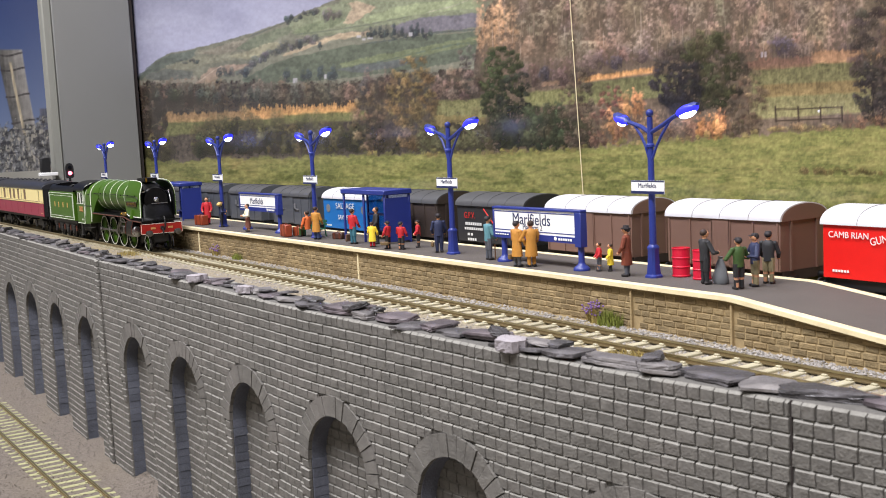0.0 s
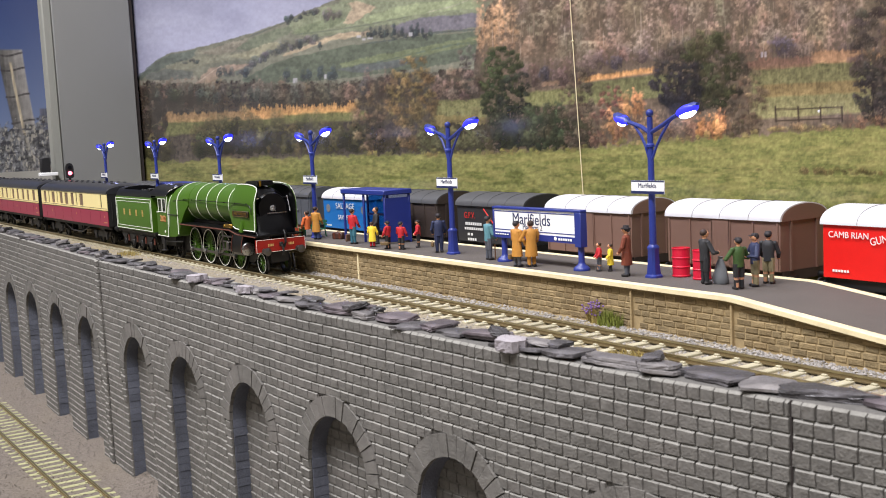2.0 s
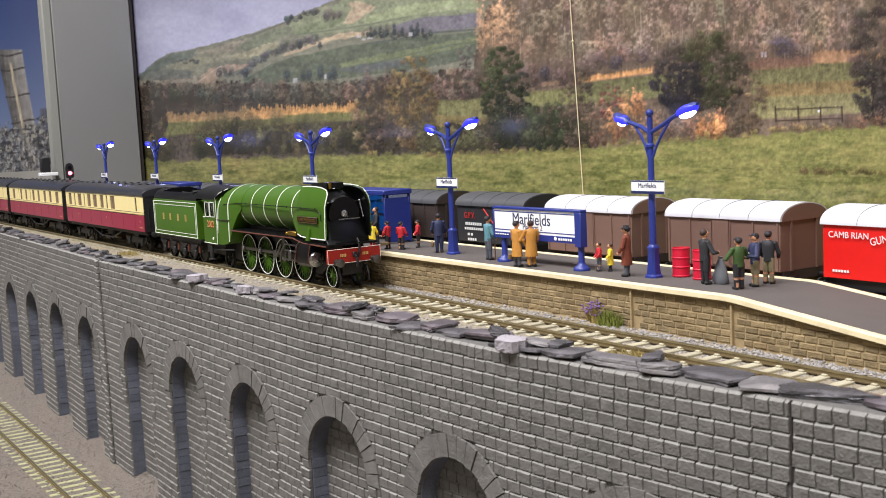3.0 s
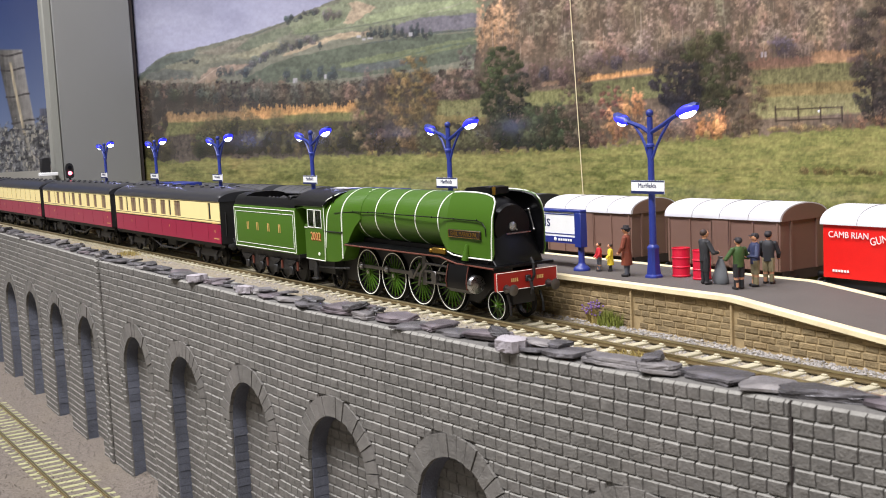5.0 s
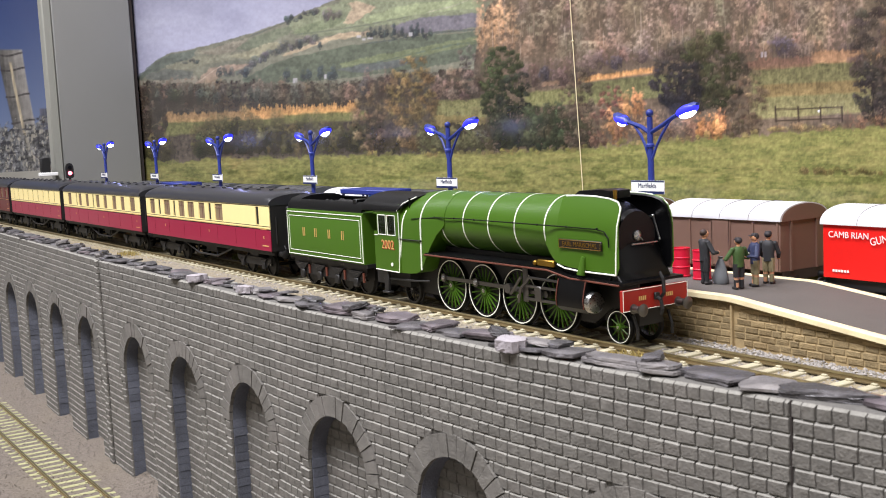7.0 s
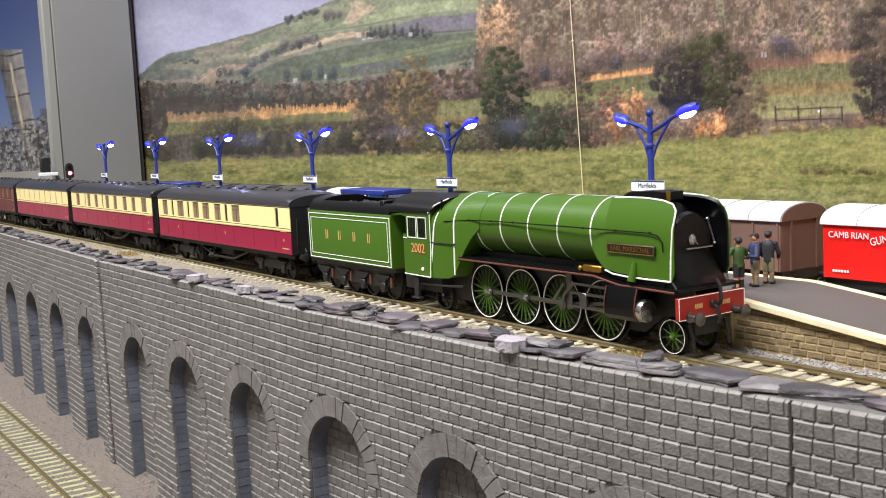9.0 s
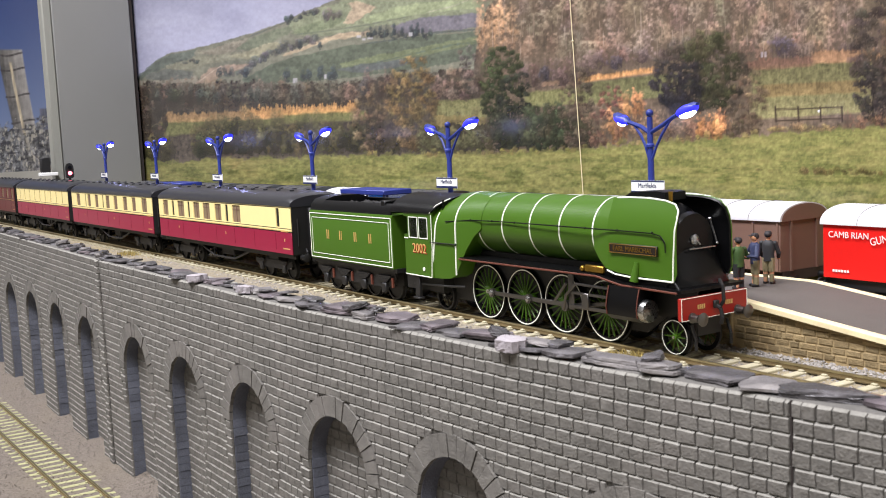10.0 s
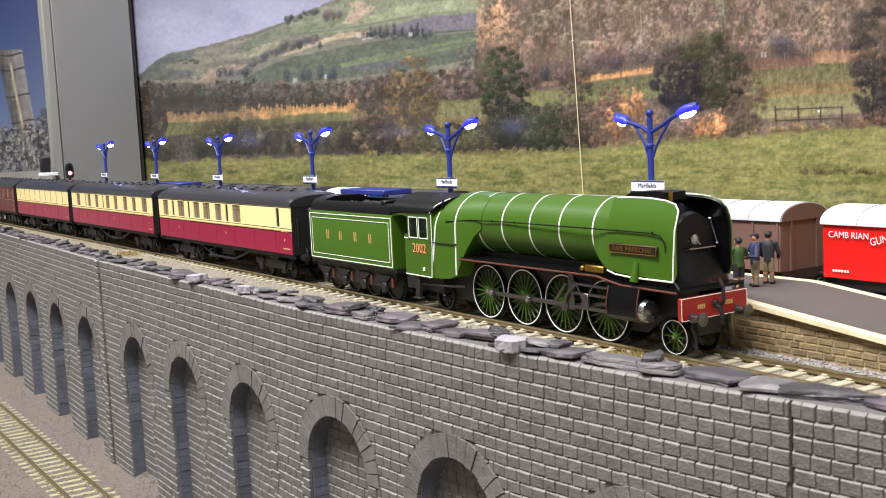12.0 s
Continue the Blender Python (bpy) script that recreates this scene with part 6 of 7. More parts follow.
    rod(bm, (0, 0, 39.5), (0, -2, 39.5), 1.0, seg=8)
    part("sign_bracket", bm, BLUE, la)
    return la


FIRST_LAMP = platform_lamp(-31, 47)
for x in (-186, -353, -518, -671, -829):
    copy_thing(FIRST_LAMP, at(x, 46, Z))


def name_board(x0, x1, y, z0, z1, px, text_size, under):
    nb = thing("station_sign", "large white station name board in a blue frame", "station sign", (x0 + x1) / 2, y, Z, group="station name boards")
    w = (x1 - x0) / 2
    a, b = z0 - Z, z1 - Z
    bm = bm_new()
    box(bm, -w, w, -0.8, 0.8, a, b, 0.1)
    pn = part("panel", bm, BOARD, nb)
    bm = bm_new()
    box(bm, -w - 1.2, w + 4.5, -1.4, 2.6, b, b + 1.2, 0.2)
    box(bm, w, w + 4.5, -1.4, 2.6, a - 1.5, b, 0.2)
    box(bm, -w - 1.2, -w, -1.2, 2.0, a, b, 0.2)
    part("frame", bm, BLUE, nb)
    bm = bm_new()
    box(bm, -w, w, -1.1, -0.8, a, a + 3.0)
    box(bm, -w, w, -0.95, -0.8, b - 1.3, b - 0.9)
    box(bm, -w, w, -0.95, -0.8, a + 4.1, a + 4.5)
    part("stripe", bm, BLUE, pn)
    bm = bm_new()
    bars(bm, w * 0.62, w * 0.95, -1.2, a + 1.1, a + 2.2, 6, 0.3)
    ball(bm, (w * 0.55, -1.2, a + 1.7), 1.1, 0.2, 1.0, seg=10)
    bars(bm, -w * 0.97, -w * 0.6, -1.2, a + 1.6, a + 2.2, 6, 0.3)
    part("letter_bars", bm, BOARD, pn)
    writing("lettering", "Marlfields", text_size, pn, NAVY, -1.5, -0.87, (a + b) / 2 + (2.6 if under else 1.2), squeeze=0.98)
    if under:
        writing("lettering", "Platform 2", text_size * 0.46, pn, NAVY, -0.5, -0.87, (a + b) / 2 - 1.2)
    for xp in px:
        xx = xp - (x0 + x1) / 2
        bm = bm_new()
        lathe(bm, [(4.0, 0), (4.0, 0.8), (3.4, 1.6), (1.9, 2.8), (1.5, 4), (1.5, b)], 18, c=(xx, 1.2, 0))
        part("post", bm, BLUE, nb, "blue post on a flared round foot")
    return nb


name_board(-139.5, -76, 42, 28.8, 43.6, (-134.5, -74.5), 8.0, True)
name_board(-479, -414, 46, 31.2, 43.8, (-472, -413), 6.4, False)


SMOKED = glass("smoked_glazing", (0.55, 0.62, 0.85), 0.08)


def shelter(x0, x1, y0, y1):
    sh = thing("platform_shelter", "blue open-fronted platform shelter with glazed panels", "shelter", x0, y0, Z, group="platform shelters")
    L, D = x1 - x0, y1 - y0
    bm = bm_new()
    box(bm, -1, L + 1, -1, D + 1, 30.4, 33.6, 0.5)
    part("roof", bm, BLUE, sh)
    for x in (0.8, L / 2, L - 0.8):
        for y in (0.6, D - 0.6):
            bm = bm_new()
            box(bm, x - 0.8, x + 0.8, y - 0.6, y + 0.6, 0, 30.4, 0.15)
            part("post", bm, BLUE, sh)
    bm = bm_new()
    box(bm, L - 1.1, L - 0.1, 0.4, D - 0.4, 1, 28.5, 0.2)
    part("end_panel", bm, BLUE, sh, "solid blue end panel")
    for a, b in ((1.6, L / 2 - 0.8), (L / 2 + 0.8, L - 1.6)):
        bm = bm_new()
        box(bm, a, b, D - 0.8, D - 0.4, 6, 30.4)
        part("glazing", bm, SMOKED, sh)
        bm = bm_new()
        box(bm, a, b, D - 1.2, D - 0.1, 15.2, 16.6)
        box(bm, a, b, D - 1.2, D - 0.1, 4.6, 6)
        part("rail", bm, BLUE, sh)
    bm = bm_new()
    box(bm, 3, L - 4, D - 6, D - 2, 6.0, 7.0, 0.2)
    for x in (6, L - 8):
        box(bm, x, x + 1, D - 5, D - 3, 0, 6.0)
    part("bench", bm, BLUE, sh)
    return sh


shelter(-320, -266, 50, 69)
shelter(-676, -622, 50, 69)


def drum(x, y):
    d = thing("oil_drum", "red ribbed steel oil drum standing on the platform", "oil drum", x, y, Z, group="oil drums")
    bm = bm_new()
    prof = [(3.85, 0), (4.0, 0.2), (4.0, 0.6), (3.8, 0.8), (3.8, 4.0), (4.05, 4.25), (4.05, 4.5), (3.8, 4.75), (3.8, 8.0), (4.05, 8.25), (4.05, 8.5), (3.8, 8.75), (3.8, 12.0), (4.0, 12.2), (4.0, 12.6), (3.7, 12.6), (3.7, 12.2), (0.1, 12.2)]
    lathe(bm, prof, 28)
    part("barrel", bm, DRUM, d)
    bm = bm_new()
    rod(bm, (1.8, 0.5, 12.1), (1.8, 0.5, 12.6), 0.5, seg=10)
    part("bung", bm, STEEL, d)
    return d


drum(-23.5, 56.2)
drum(-10.5, 55.2)

COAT = {}


def paint(name, c, r=0.65):
    if name not in COAT:
        COAT[name] = material("figure_" + name, lin(c), r, vary=0.12, scale=400, fine=2500, bump=0.06)
    return COAT[name]


SKIN = paint("skin", (0.80, 0.58, 0.44))
SHOE = paint("shoe", (0.12, 0.10, 0.10))
HAIR = paint("hair", (0.20, 0.13, 0.09))


def figure(x, y, h, rz, top, legs, style, hat, label, carry=None, seated=False, arms=(0.25, 0.25)):
    """A moulded, painted model figure of height h, one mesh."""
    k = h / 22.5
    bm = bm_new()
    # material slots: 0 top, 1 legs, 2 skin, 3 shoe, 4 hat or hair, 5 carried thing
    up = 0.0
    hipz = 10.6
    drop = 4.6 if seated else 0.0
    for s in (-1, 1):
        if seated:
            rod(bm, (s * 1.2, 0, hipz - drop), (s * 1.5, -4.6, hipz - drop + 0.2), 1.25, 1.05, 8, 1)
            rod(bm, (s * 1.5, -4.6, hipz - drop + 0.3), (s * 1.4, -4.9, 1.0), 1.0, 0.7, 8, 1)
            box(bm, s * 1.4 - 0.7, s * 1.4 + 0.7, -6.6, -4.0, 0, 1.1, 0.25, 3)
        else:
            m = {"shorts": 2, "skirt": 2}.get(style, 1)
            rod(bm, (s * 1.15, 0.2 * s, 0.9), (s * 1.15, 0, 5.5), 0.75, 0.95, 8, m)
            rod(bm, (s * 1.15, 0, 5.3), (s * 1.0, 0, hipz + 0.6), 1.15, 1.45, 8, 1)
            box(bm, s * 1.25 - 0.75, s * 1.25 + 0.75, -1.9, 0.9, 0, 1.2, 0.3, 3)
            if style == "shorts":
                rod(bm, (s * 1.15, 0, 1.0), (s * 1.15, 0, 4.2), 0.9, 0.98, 8, 1)
    t0 = hipz - drop

    def oval(z, rx, ry, dy=0.0):
        return [(rx * math.cos(2 * math.pi * i / 12), dy + ry * math.sin(2 * math.pi * i / 12), z) for i in range(12)]
    if style == "coat":
        rings = [oval(5.2, 2.8, 2.2), oval(7.5, 2.7, 2.1), oval(t0 + 1, 2.4, 1.8), oval(t0 + 2.2, 2.2, 1.7), oval(t0 + 5.5, 2.7, 1.8), oval(t0 + 7.4, 2.3, 1.5), oval(t0 + 8.2, 0.9, 0.9)]
    elif style == "skirt":
        loft(bm, [oval(3.2, 2.6, 2.1), oval(7, 2.3, 1.9), oval(t0 + 1.6, 1.8, 1.4)], mi=1)
        rings = [oval(t0 + 1.2, 1.8, 1.4), oval(t0 + 5.5, 2.3, 1.7, -0.2), oval(t0 + 7.4, 2.0, 1.4), oval(t0 + 8.2, 0.8, 0.8)]
    else:
        rings = [oval(t0 - 0.8, 2.3, 1.7), oval(t0 + 1, 2.25, 1.65), oval(t0 + 2.4, 2.15, 1.6), oval(t0 + 5.5, 2.7, 1.75), oval(t0 + 7.4, 2.3, 1.5), oval(t0 + 8.2, 0.9, 0.9)]
    loft(bm, rings, mi=0)
    for s, bend in zip((-1, 1), arms):
        sh = Vector((s * 2.5, 0, t0 + 6.9))
        el = sh + Vector((s * (0.5 + 2.0 * bend), -0.6 - 0.6 * bend, -4.2))
        ha = el + Vector((-s * 2.6 * bend, -1.2 - 2.0 * bend, -3.6 + 4.2 * bend))
        rod(bm, sh, el, 1.0, 0.85, 8, 0)
        rod(bm, el, ha, 0.85, 0.65, 8, 0)
        ball(bm, el, 0.88, seg=8, mi=0)
        ball(bm, ha, 0.75, seg=8, mi=2)
        ball(bm, sh, 1.05, seg=8, mi=0)
    rod(bm, (0, 0, t0 + 7.8), (0, -0.1, t0 + 9.2), 0.75, seg=8, mi=2)
    hz = t0 + 10.3
    ball(bm, (0, -0.15, hz), 1.3, 1.45, 1.6, 12, 2)
    box(bm, -0.22, 0.22, -1.85, -1.4, hz - 0.45, hz + 0.25, 0.1, 2)
    ball(bm, (0, 0.25, hz + 0.35), 1.4, 1.45, 1.5, 12, 4)
    if hat:
        rod(bm, (0, 0, hz + 0.7), (0, 0, hz + 1.0), 2.0 if hat == "brim" else 1.4, seg=12, mi=4)
        rod(bm, (0, 0, hz + 0.9), (0, 0, hz + (2.2 if hat == "brim" else 1.7)), 1.38, 1.1, 12, 4)
        if hat == "cap":
            box(bm, -0.9, 0.9, -2.1, -1.0, hz + 0.7, hz + 0.95, 0.1, 4)
    if carry == "case":
        box(bm, 2.9, 4.3, -3.2, 2.6, 1.6, 6.2, 0.4, 5)
        rod(bm, (3.6, -1.2, 6.2), (3.4, -0.6, 7.4), 0.25, seg=6, mi=5)
    elif carry == "sack":
        ball(bm, (-1.6, 0.6, t0 + 9.2), 5.2, 2.0, 1.9, 12, 5)
        ball(bm, (3.0, 0.6, t0 + 9.0), 1.8, 1.3, 1.2, 10, 5)
    elif carry == "stick":
        rod(bm, (-3.4, -1.5, 0), (-3.2, -1.5, 8), 0.28, seg=6, mi=5)
    elif carry == "book":
        box(bm, -1.6, 1.6, -4.2, -2.6, t0 + 3.6, t0 + 4.2, 0.1, 5)
    elif carry == "bag":
        box(bm, 2.6, 4.2, -3.6, 2.4, 3.4, 6.4, 0.6, 5)
    for v in bm.verts:
        f = k * (1.15 if h > 18 else 1.3)
        v.co = Vector((v.co.x * f, v.co.y * f, v.co.z * k))
    mats = [top, legs, SKIN, SHOE, HAIR if not hat else paint("hat_" + hat, (0.16, 0.14, 0.15)), carry and paint("carried_" + carry, {"sack": (0.82, 0.70, 0.42), "case": (0.36, 0.26, 0.2), "bag": (0.42, 0.34, 0.22), "book": (0.9, 0.88, 0.82)}.get(carry, (0.35, 0.22, 0.12))) or SHOE]
    ob = part("model_figure", bm, mats)
    ob.matrix_world = at(x, y, Z, rz)
    return tagged(ob, label, "model figure", "model figures on the platform")


def P_(n, c):
    return paint(n, c)


BLK, TAN, REDP = P_("black", (0.15, 0.15, 0.16)), P_("tan", (0.72, 0.50, 0.20)), P_("red", (0.72, 0.12, 0.16))
GREY, KHAKI, NAVYP = P_("grey", (0.32, 0.33, 0.36)), P_("khaki", (0.52, 0.48, 0.36)), P_("navy", (0.15, 0.18, 0.30))
GRN, BRN, YEL = P_("green", (0.22, 0.32, 0.14)), P_("brown", (0.46, 0.22, 0.14)), P_("yellow", (0.92, 0.80, 0.22))
TEAL, JEAN, CREAMP = P_("teal", (0.34, 0.52, 0.56)), P_("jeans", (0.22, 0.42, 0.48)), P_("cream", (0.90, 0.87, 0.76))
SKIRT, ORANGE, PURP = P_("skirt", (0.44, 0.26, 0.20)), P_("orange", (0.86, 0.42, 0.20)), P_("slate_blue", (0.24, 0.30, 0.46))

figure(0.5, 45.2, 22.6, 160, BLK, BLK, "trousers", None, "painted model workman in black overalls", arms=(0.8, 0.5))
figure(20.3, 43.0, 20.6, 255, GRN, BLK, "shorts", "cap", "painted model scout in a green jacket", arms=(0.9, 0.9))
figure(20.4, 52.6, 21.4, 330, NAVYP, KHAKI, "shorts", "cap", "painted model schoolboy in navy blazer reading a paper", carry="book", arms=(0.9, 0.9))
figure(19.6, 61.7, 21.4, 200, BLK, KHAKI, "shorts", "cap", "painted model boy in a black jacket and khaki shorts", arms=(0.3, 0.3))
figure(-42.7, 42.1, 22.2, 300, BRN, GREY, "coat", "brim", "painted model gentleman in a brown coat and hat", carry="stick")
figure(-61.2, 49.2, 12.6, 320, YEL, BLK, "coat", None, "painted model child in a yellow coat")
figure(-65.5, 46.1, 13.2, 330, REDP, GREY, "shorts", None, "painted model child in a red jumper")
figure(-110.5, 32.8, 22.6, 180, TAN, GREY, "coat", "cap", "painted model man in a tan overcoat and dark cap", carry="bag")
figure(-104.5, 37.0, 22.6, 250, TAN, TAN, "coat", None, "painted model man in a long tan coat", arms=(0.4, 0.7))
figure(-146, 41.4, 22.9, 170, TEAL, GREY, "trousers", "cap", "painted model worker in teal shirt with a shovel", carry="stick")
figure(-198.9, 45.2, 22.1, 240, NAVYP, NAVYP, "trousers", "cap", "painted model porter in navy with a brown bag", carry="bag")
figure(-233.2, 52.9, 16.2, 330, REDP, BLK, "shorts", "cap", "painted model schoolboy in a red blazer")
figure(-232, 40.2, 16.4, 200, REDP, BLK, "shorts", "cap", "painted model schoolboy in a red blazer and cap")
figure(-242.6, 37.4, 16.5, 300, REDP, BLK, "shorts", "cap", "painted model schoolboy in red with raised arm", carry="bag", arms=(0.9, 0.2))
figure(-274.6, 48.5, 23.0, 340, BLK, BLK, "trousers", None, "painted model man in a dark suit")
figure(-260.5, 37.0, 15.4, 210, YEL, REDP, "coat", None, "painted model child in yellow and red")
figure(-289.2, 39.6, 22.2, 190, REDP, JEAN, "trousers", None, "painted model man in red jacket and blue jeans", carry="case")
figure(-340.4, 39.8, 22.0, 200, TAN, PURP, "coat", None, "painted model man in a tan overcoat")
figure(-365.6, 45.7, 22.4, 290, ORANGE, GRN, "trousers", None, "painted model man seated on a green bench", seated=True)
figure(-450.4, 38.2, 20.8, 350, CREAMP, SKIRT, "skirt", None, "painted model woman in cream blouse and brown skirt", arms=(0.8, 0.8))
figure(-514.8, 43.2, 21.0, 150, NAVYP, BLK, "trousers", "cap", "painted model porter carrying a pale sack", carry="sack", arms=(0.9, 0.3))
figure(-557.3, 48.0, 22.4, 60, REDP, REDP, "coat", None, "painted model woman in a red coat beside a trunk")


def trunk(x, y, l, w, h, rz, c, label):
    t = thing("luggage_trunk", label, "trunk", x, y, Z, rz, group="luggage on the platform")
    m = paint(c[0], c[1], 0.5)
    bm = bm_new()
    box(bm, -l / 2, l / 2, -w / 2, w / 2, 0, h, 0.5)
    part("case", bm, m, t)
    for x_ in (-l / 4, l / 4):
        bm = bm_new()
        box(bm, x_ - 0.5, x_ + 0.5, -w / 2 - 0.15, w / 2 + 0.15, 0, h + 0.15)
        part("strap", bm, paint("strap", (0.38, 0.18, 0.10)), t)
    bm = bm_new()
    tube(bm, [(-1.4, 0, h), (-1.2, 0, h + 0.9), (1.2, 0, h + 0.9), (1.4, 0, h)], 0.25)
    part("handle", bm, paint("strap", (0.38, 0.18, 0.10)), t)
    return t


trunk(-383, 37.5, 13, 5, 8.4, -8, ("trunk_red", (0.56, 0.24, 0.13)), "red-brown leather suitcase standing on the platform")
trunk(-376, 43.5, 9, 4, 6.5, 4, ("trunk_red", (0.56, 0.24, 0.13)), "red-brown leather suitcase beside a bench")
trunk(-556, 42.0, 15, 6, 8.2, 4, ("trunk_red", (0.56, 0.24, 0.13)), "large red-brown trunk beside a seated figure")
trunk(-329, 50.5, 9, 4.5, 4.2, 20, ("trunk_dark", (0.28, 0.18, 0.15)), "small dark brown holdall on the platform")


def mail_sack(x, y):
    bm = bm_new()
    loft(bm, [[(r * math.cos(2 * math.pi * i / 12) * 1.1, r * 0.8 * math.sin(2 * math.pi * i / 12), z) for i in range(12)] for r, z in ((2.9, 0), (3.4, 1.2), (3.0, 4), (2.2, 7.2), (1.3, 9.6), (0.8, 10.4), (1.2, 11.2))])
    ob = part("sack", bm, paint("sackcloth", (0.40, 0.41, 0.42)))
    ob.matrix_world = at(x, y, Z)
    tagged(ob, "grey cloth sack standing tied on the platform", "sack")


mail_sack(4.6, 50.0)


def bench(x, y):
    b = thing("platform_bench", "green slatted platform bench", "bench", x, y, Z)
    g = paint("bench_green", (0.10, 0.36, 0.26), 0.5)
    for i in range(3):
        bm = bm_new()
        box(bm, -12, 12, -3 + i * 1.8, -1.6 + i * 1.8, 5.2, 5.9, 0.1)
        part("seat_slat", bm, g, b)
    for i in range(2):
        bm = bm_new()
        box(bm, -12, 12, 3.0, 3.5, 8 + 2 * i, 9.4 + 2 * i, 0.1)
        part("back_slat", bm, g, b)
    for s in (-10, 10):
        bm = bm_new()
        tube(bm, [(s, -2.6, 0), (s, -2.4, 5.3), (s, 2.6, 5.3), (s, 3.2, 11.6)], 0.5)
        tube(bm, [(s, 2.6, 5.3), (s, 3.4, 0)], 0.5)
        part("bench_end", bm, g, b)
    return b


bench(-364, 50.6)


# ---- signal, plants ----
def signal():
    s = thing("colour_signal", "black railway signal showing a red light", "signal", -900, 27.2, -3)
    bm = bm_new()
    rod(bm, (0, 0, 0), (0, 0, 62), 1.3, seg=10)
    part("post", bm, MATT, s)
    bm = bm_new()
    loft(bm, [[(x, 4.2 * a, 64.5 + 8.0 * b) for a, b in ((-1, -0.8), (-0.7, -1), (0.7, -1), (1, -0.8), (1, 0.5), (0.6, 0.95), (0, 1.05), (-0.6, 0.95), (-1, 0.5))] for x in (-1.5, 1.5)])
    part("head", bm, MATT, s)
    for z, m in ((62, REDGLOW), (68, BLACK)):
        bm = bm_new()
        rod(bm, (1.4, 0, z), (2.2, 0, z), 2.1, seg=16)
        part("lens", bm, m, s)
    return s


signal()


def wall_bracket():
    h = thing("wall_bracket", "small dark box on a white shelf fixed to the pillar", "bracket", -931.5, 20.5, 0)
    bm = bm_new()
    box(bm, 0, 9, -19, 0.5, 56.6, 60.5, 0.5)
    part("shelf", bm, BOARD, h)
    bm = bm_new()
    box(bm, 1, 8, -17, -7, 60.5, 77, 0.8)
    part("box", bm, MATT, h)


wall_bracket()


def tuft(x, y, z, n, h, spread, colour, label, flowers=None, seed=1):
    rng = random.Random(seed)
    bm = bm_new()
    for _ in range(n):
        a, r = rng.uniform(0, 6.28), spread * rng.random() ** 0.6
        bx, by = x + 1.5 * r * math.cos(a), y + 0.7 * r * math.sin(a)
        hh = h * rng.uniform(0.5, 1.0) * (1 - 0.4 * r / spread)
        lx, ly = rng.uniform(-0.5, 0.5) * hh, rng.uniform(-0.4, 0.25) * hh
        w = 0.16
        b = rng.uniform(0, 3.14)
        dx, dy = w * math.cos(b), w * math.sin(b)
        v = [bm.verts.new(c) for c in ((bx - dx, by - dy, z), (bx + dx, by + dy, z), (bx + lx * 0.4 + dx * 0.7, by + ly * 0.4 + dy * 0.7, z + hh * 0.6), (bx + lx * 0.4 - dx * 0.7, by + ly * 0.4 - dy * 0.7, z + hh * 0.6), (bx + lx, by + ly, z + hh))]
        bm.faces.new(v[:4])
        bm.faces.new((v[3], v[2], v[4]))
        if flowers and rng.random() < 0.35:
            bmesh.ops.create_icosphere(bm, subdivisions=1, radius=0.5, matrix=Matrix.Translation((bx + lx, by + ly, z + hh)))
            for f in bm.faces[-20:]:
                f.material_index = 1
    ob = part("grass_tuft", bm, [colour] + ([flowers] if flowers else []), smooth=False)
    tagged(ob, label, "grass tuft", kind="stuff")


LEAF = material("tuft_green", lin((0.46, 0.49, 0.2)), 0.8, vary=0.3, piece=0.25)
DRY = material("tuft_dry", lin((0.62, 0.55, 0.32)), 0.85, vary=0.2, piece=0.25)
PURPLE = material("tuft_flower", lin((0.50, 0.38, 0.62)), 0.8, vary=0.15)
tuft(-36, 25.2, -3, 420, 10, 5.2, LEAF, "green static grass tuft against the platform wall", seed=2)
tuft(-47, 25.2, -3, 160, 12, 2.6, DRY, "dry tuft with purple flowers against the platform wall", PURPLE, 3)
tuft(-443, 24.6, -3, 200, 7, 4.5, LEAF, "green static grass tuft beside the line", seed=4)
tuft(-487, 25.0, -3, 90, 9, 3.0, DRY, "dry tuft with purple flowers by the platform", PURPLE, 5)
tuft(22, -16.5, -3, 520, 5, 9, DRY, "dry straw-coloured grass beside the near rail", seed=6)
tuft(-466, -3, -3, 160, 3, 8, DRY, "dry straw-coloured grass between the rails", seed=7)
tuft(-560, -20, -3, 300, 5, 12, DRY, "dry straw-coloured grass behind the parapet", seed=8)
tuft(-585, -40, -3, 300, 6, 14, DRY, "dry straw-coloured grass behind the parapet", seed=9)


# ---- loose slates along the parapet ----
PALE = material("pale_slate", lin((0.60, 0.575, 0.59)), 0.6, vary=0.2, scale=120, bump=0.3)
DUSTY = material("dusty_slate", lin((0.385, 0.37, 0.37)), 0.6, vary=0.3, scale=110, fine=900, bump=0.3, piece=0.2, dirt=lin((0.58, 0.56, 0.55)), dirt_scale=80, dirt_amount=0.7)
PURPLE_SLATE = material("purple_slate", lin((0.33, 0.30, 0.315)), 0.5, vary=0.3, scale=110, fine=900, bump=0.3, piece=0.25, dirt=lin((0.50, 0.46, 0.47)), dirt_scale=80, dirt_amount=0.6)


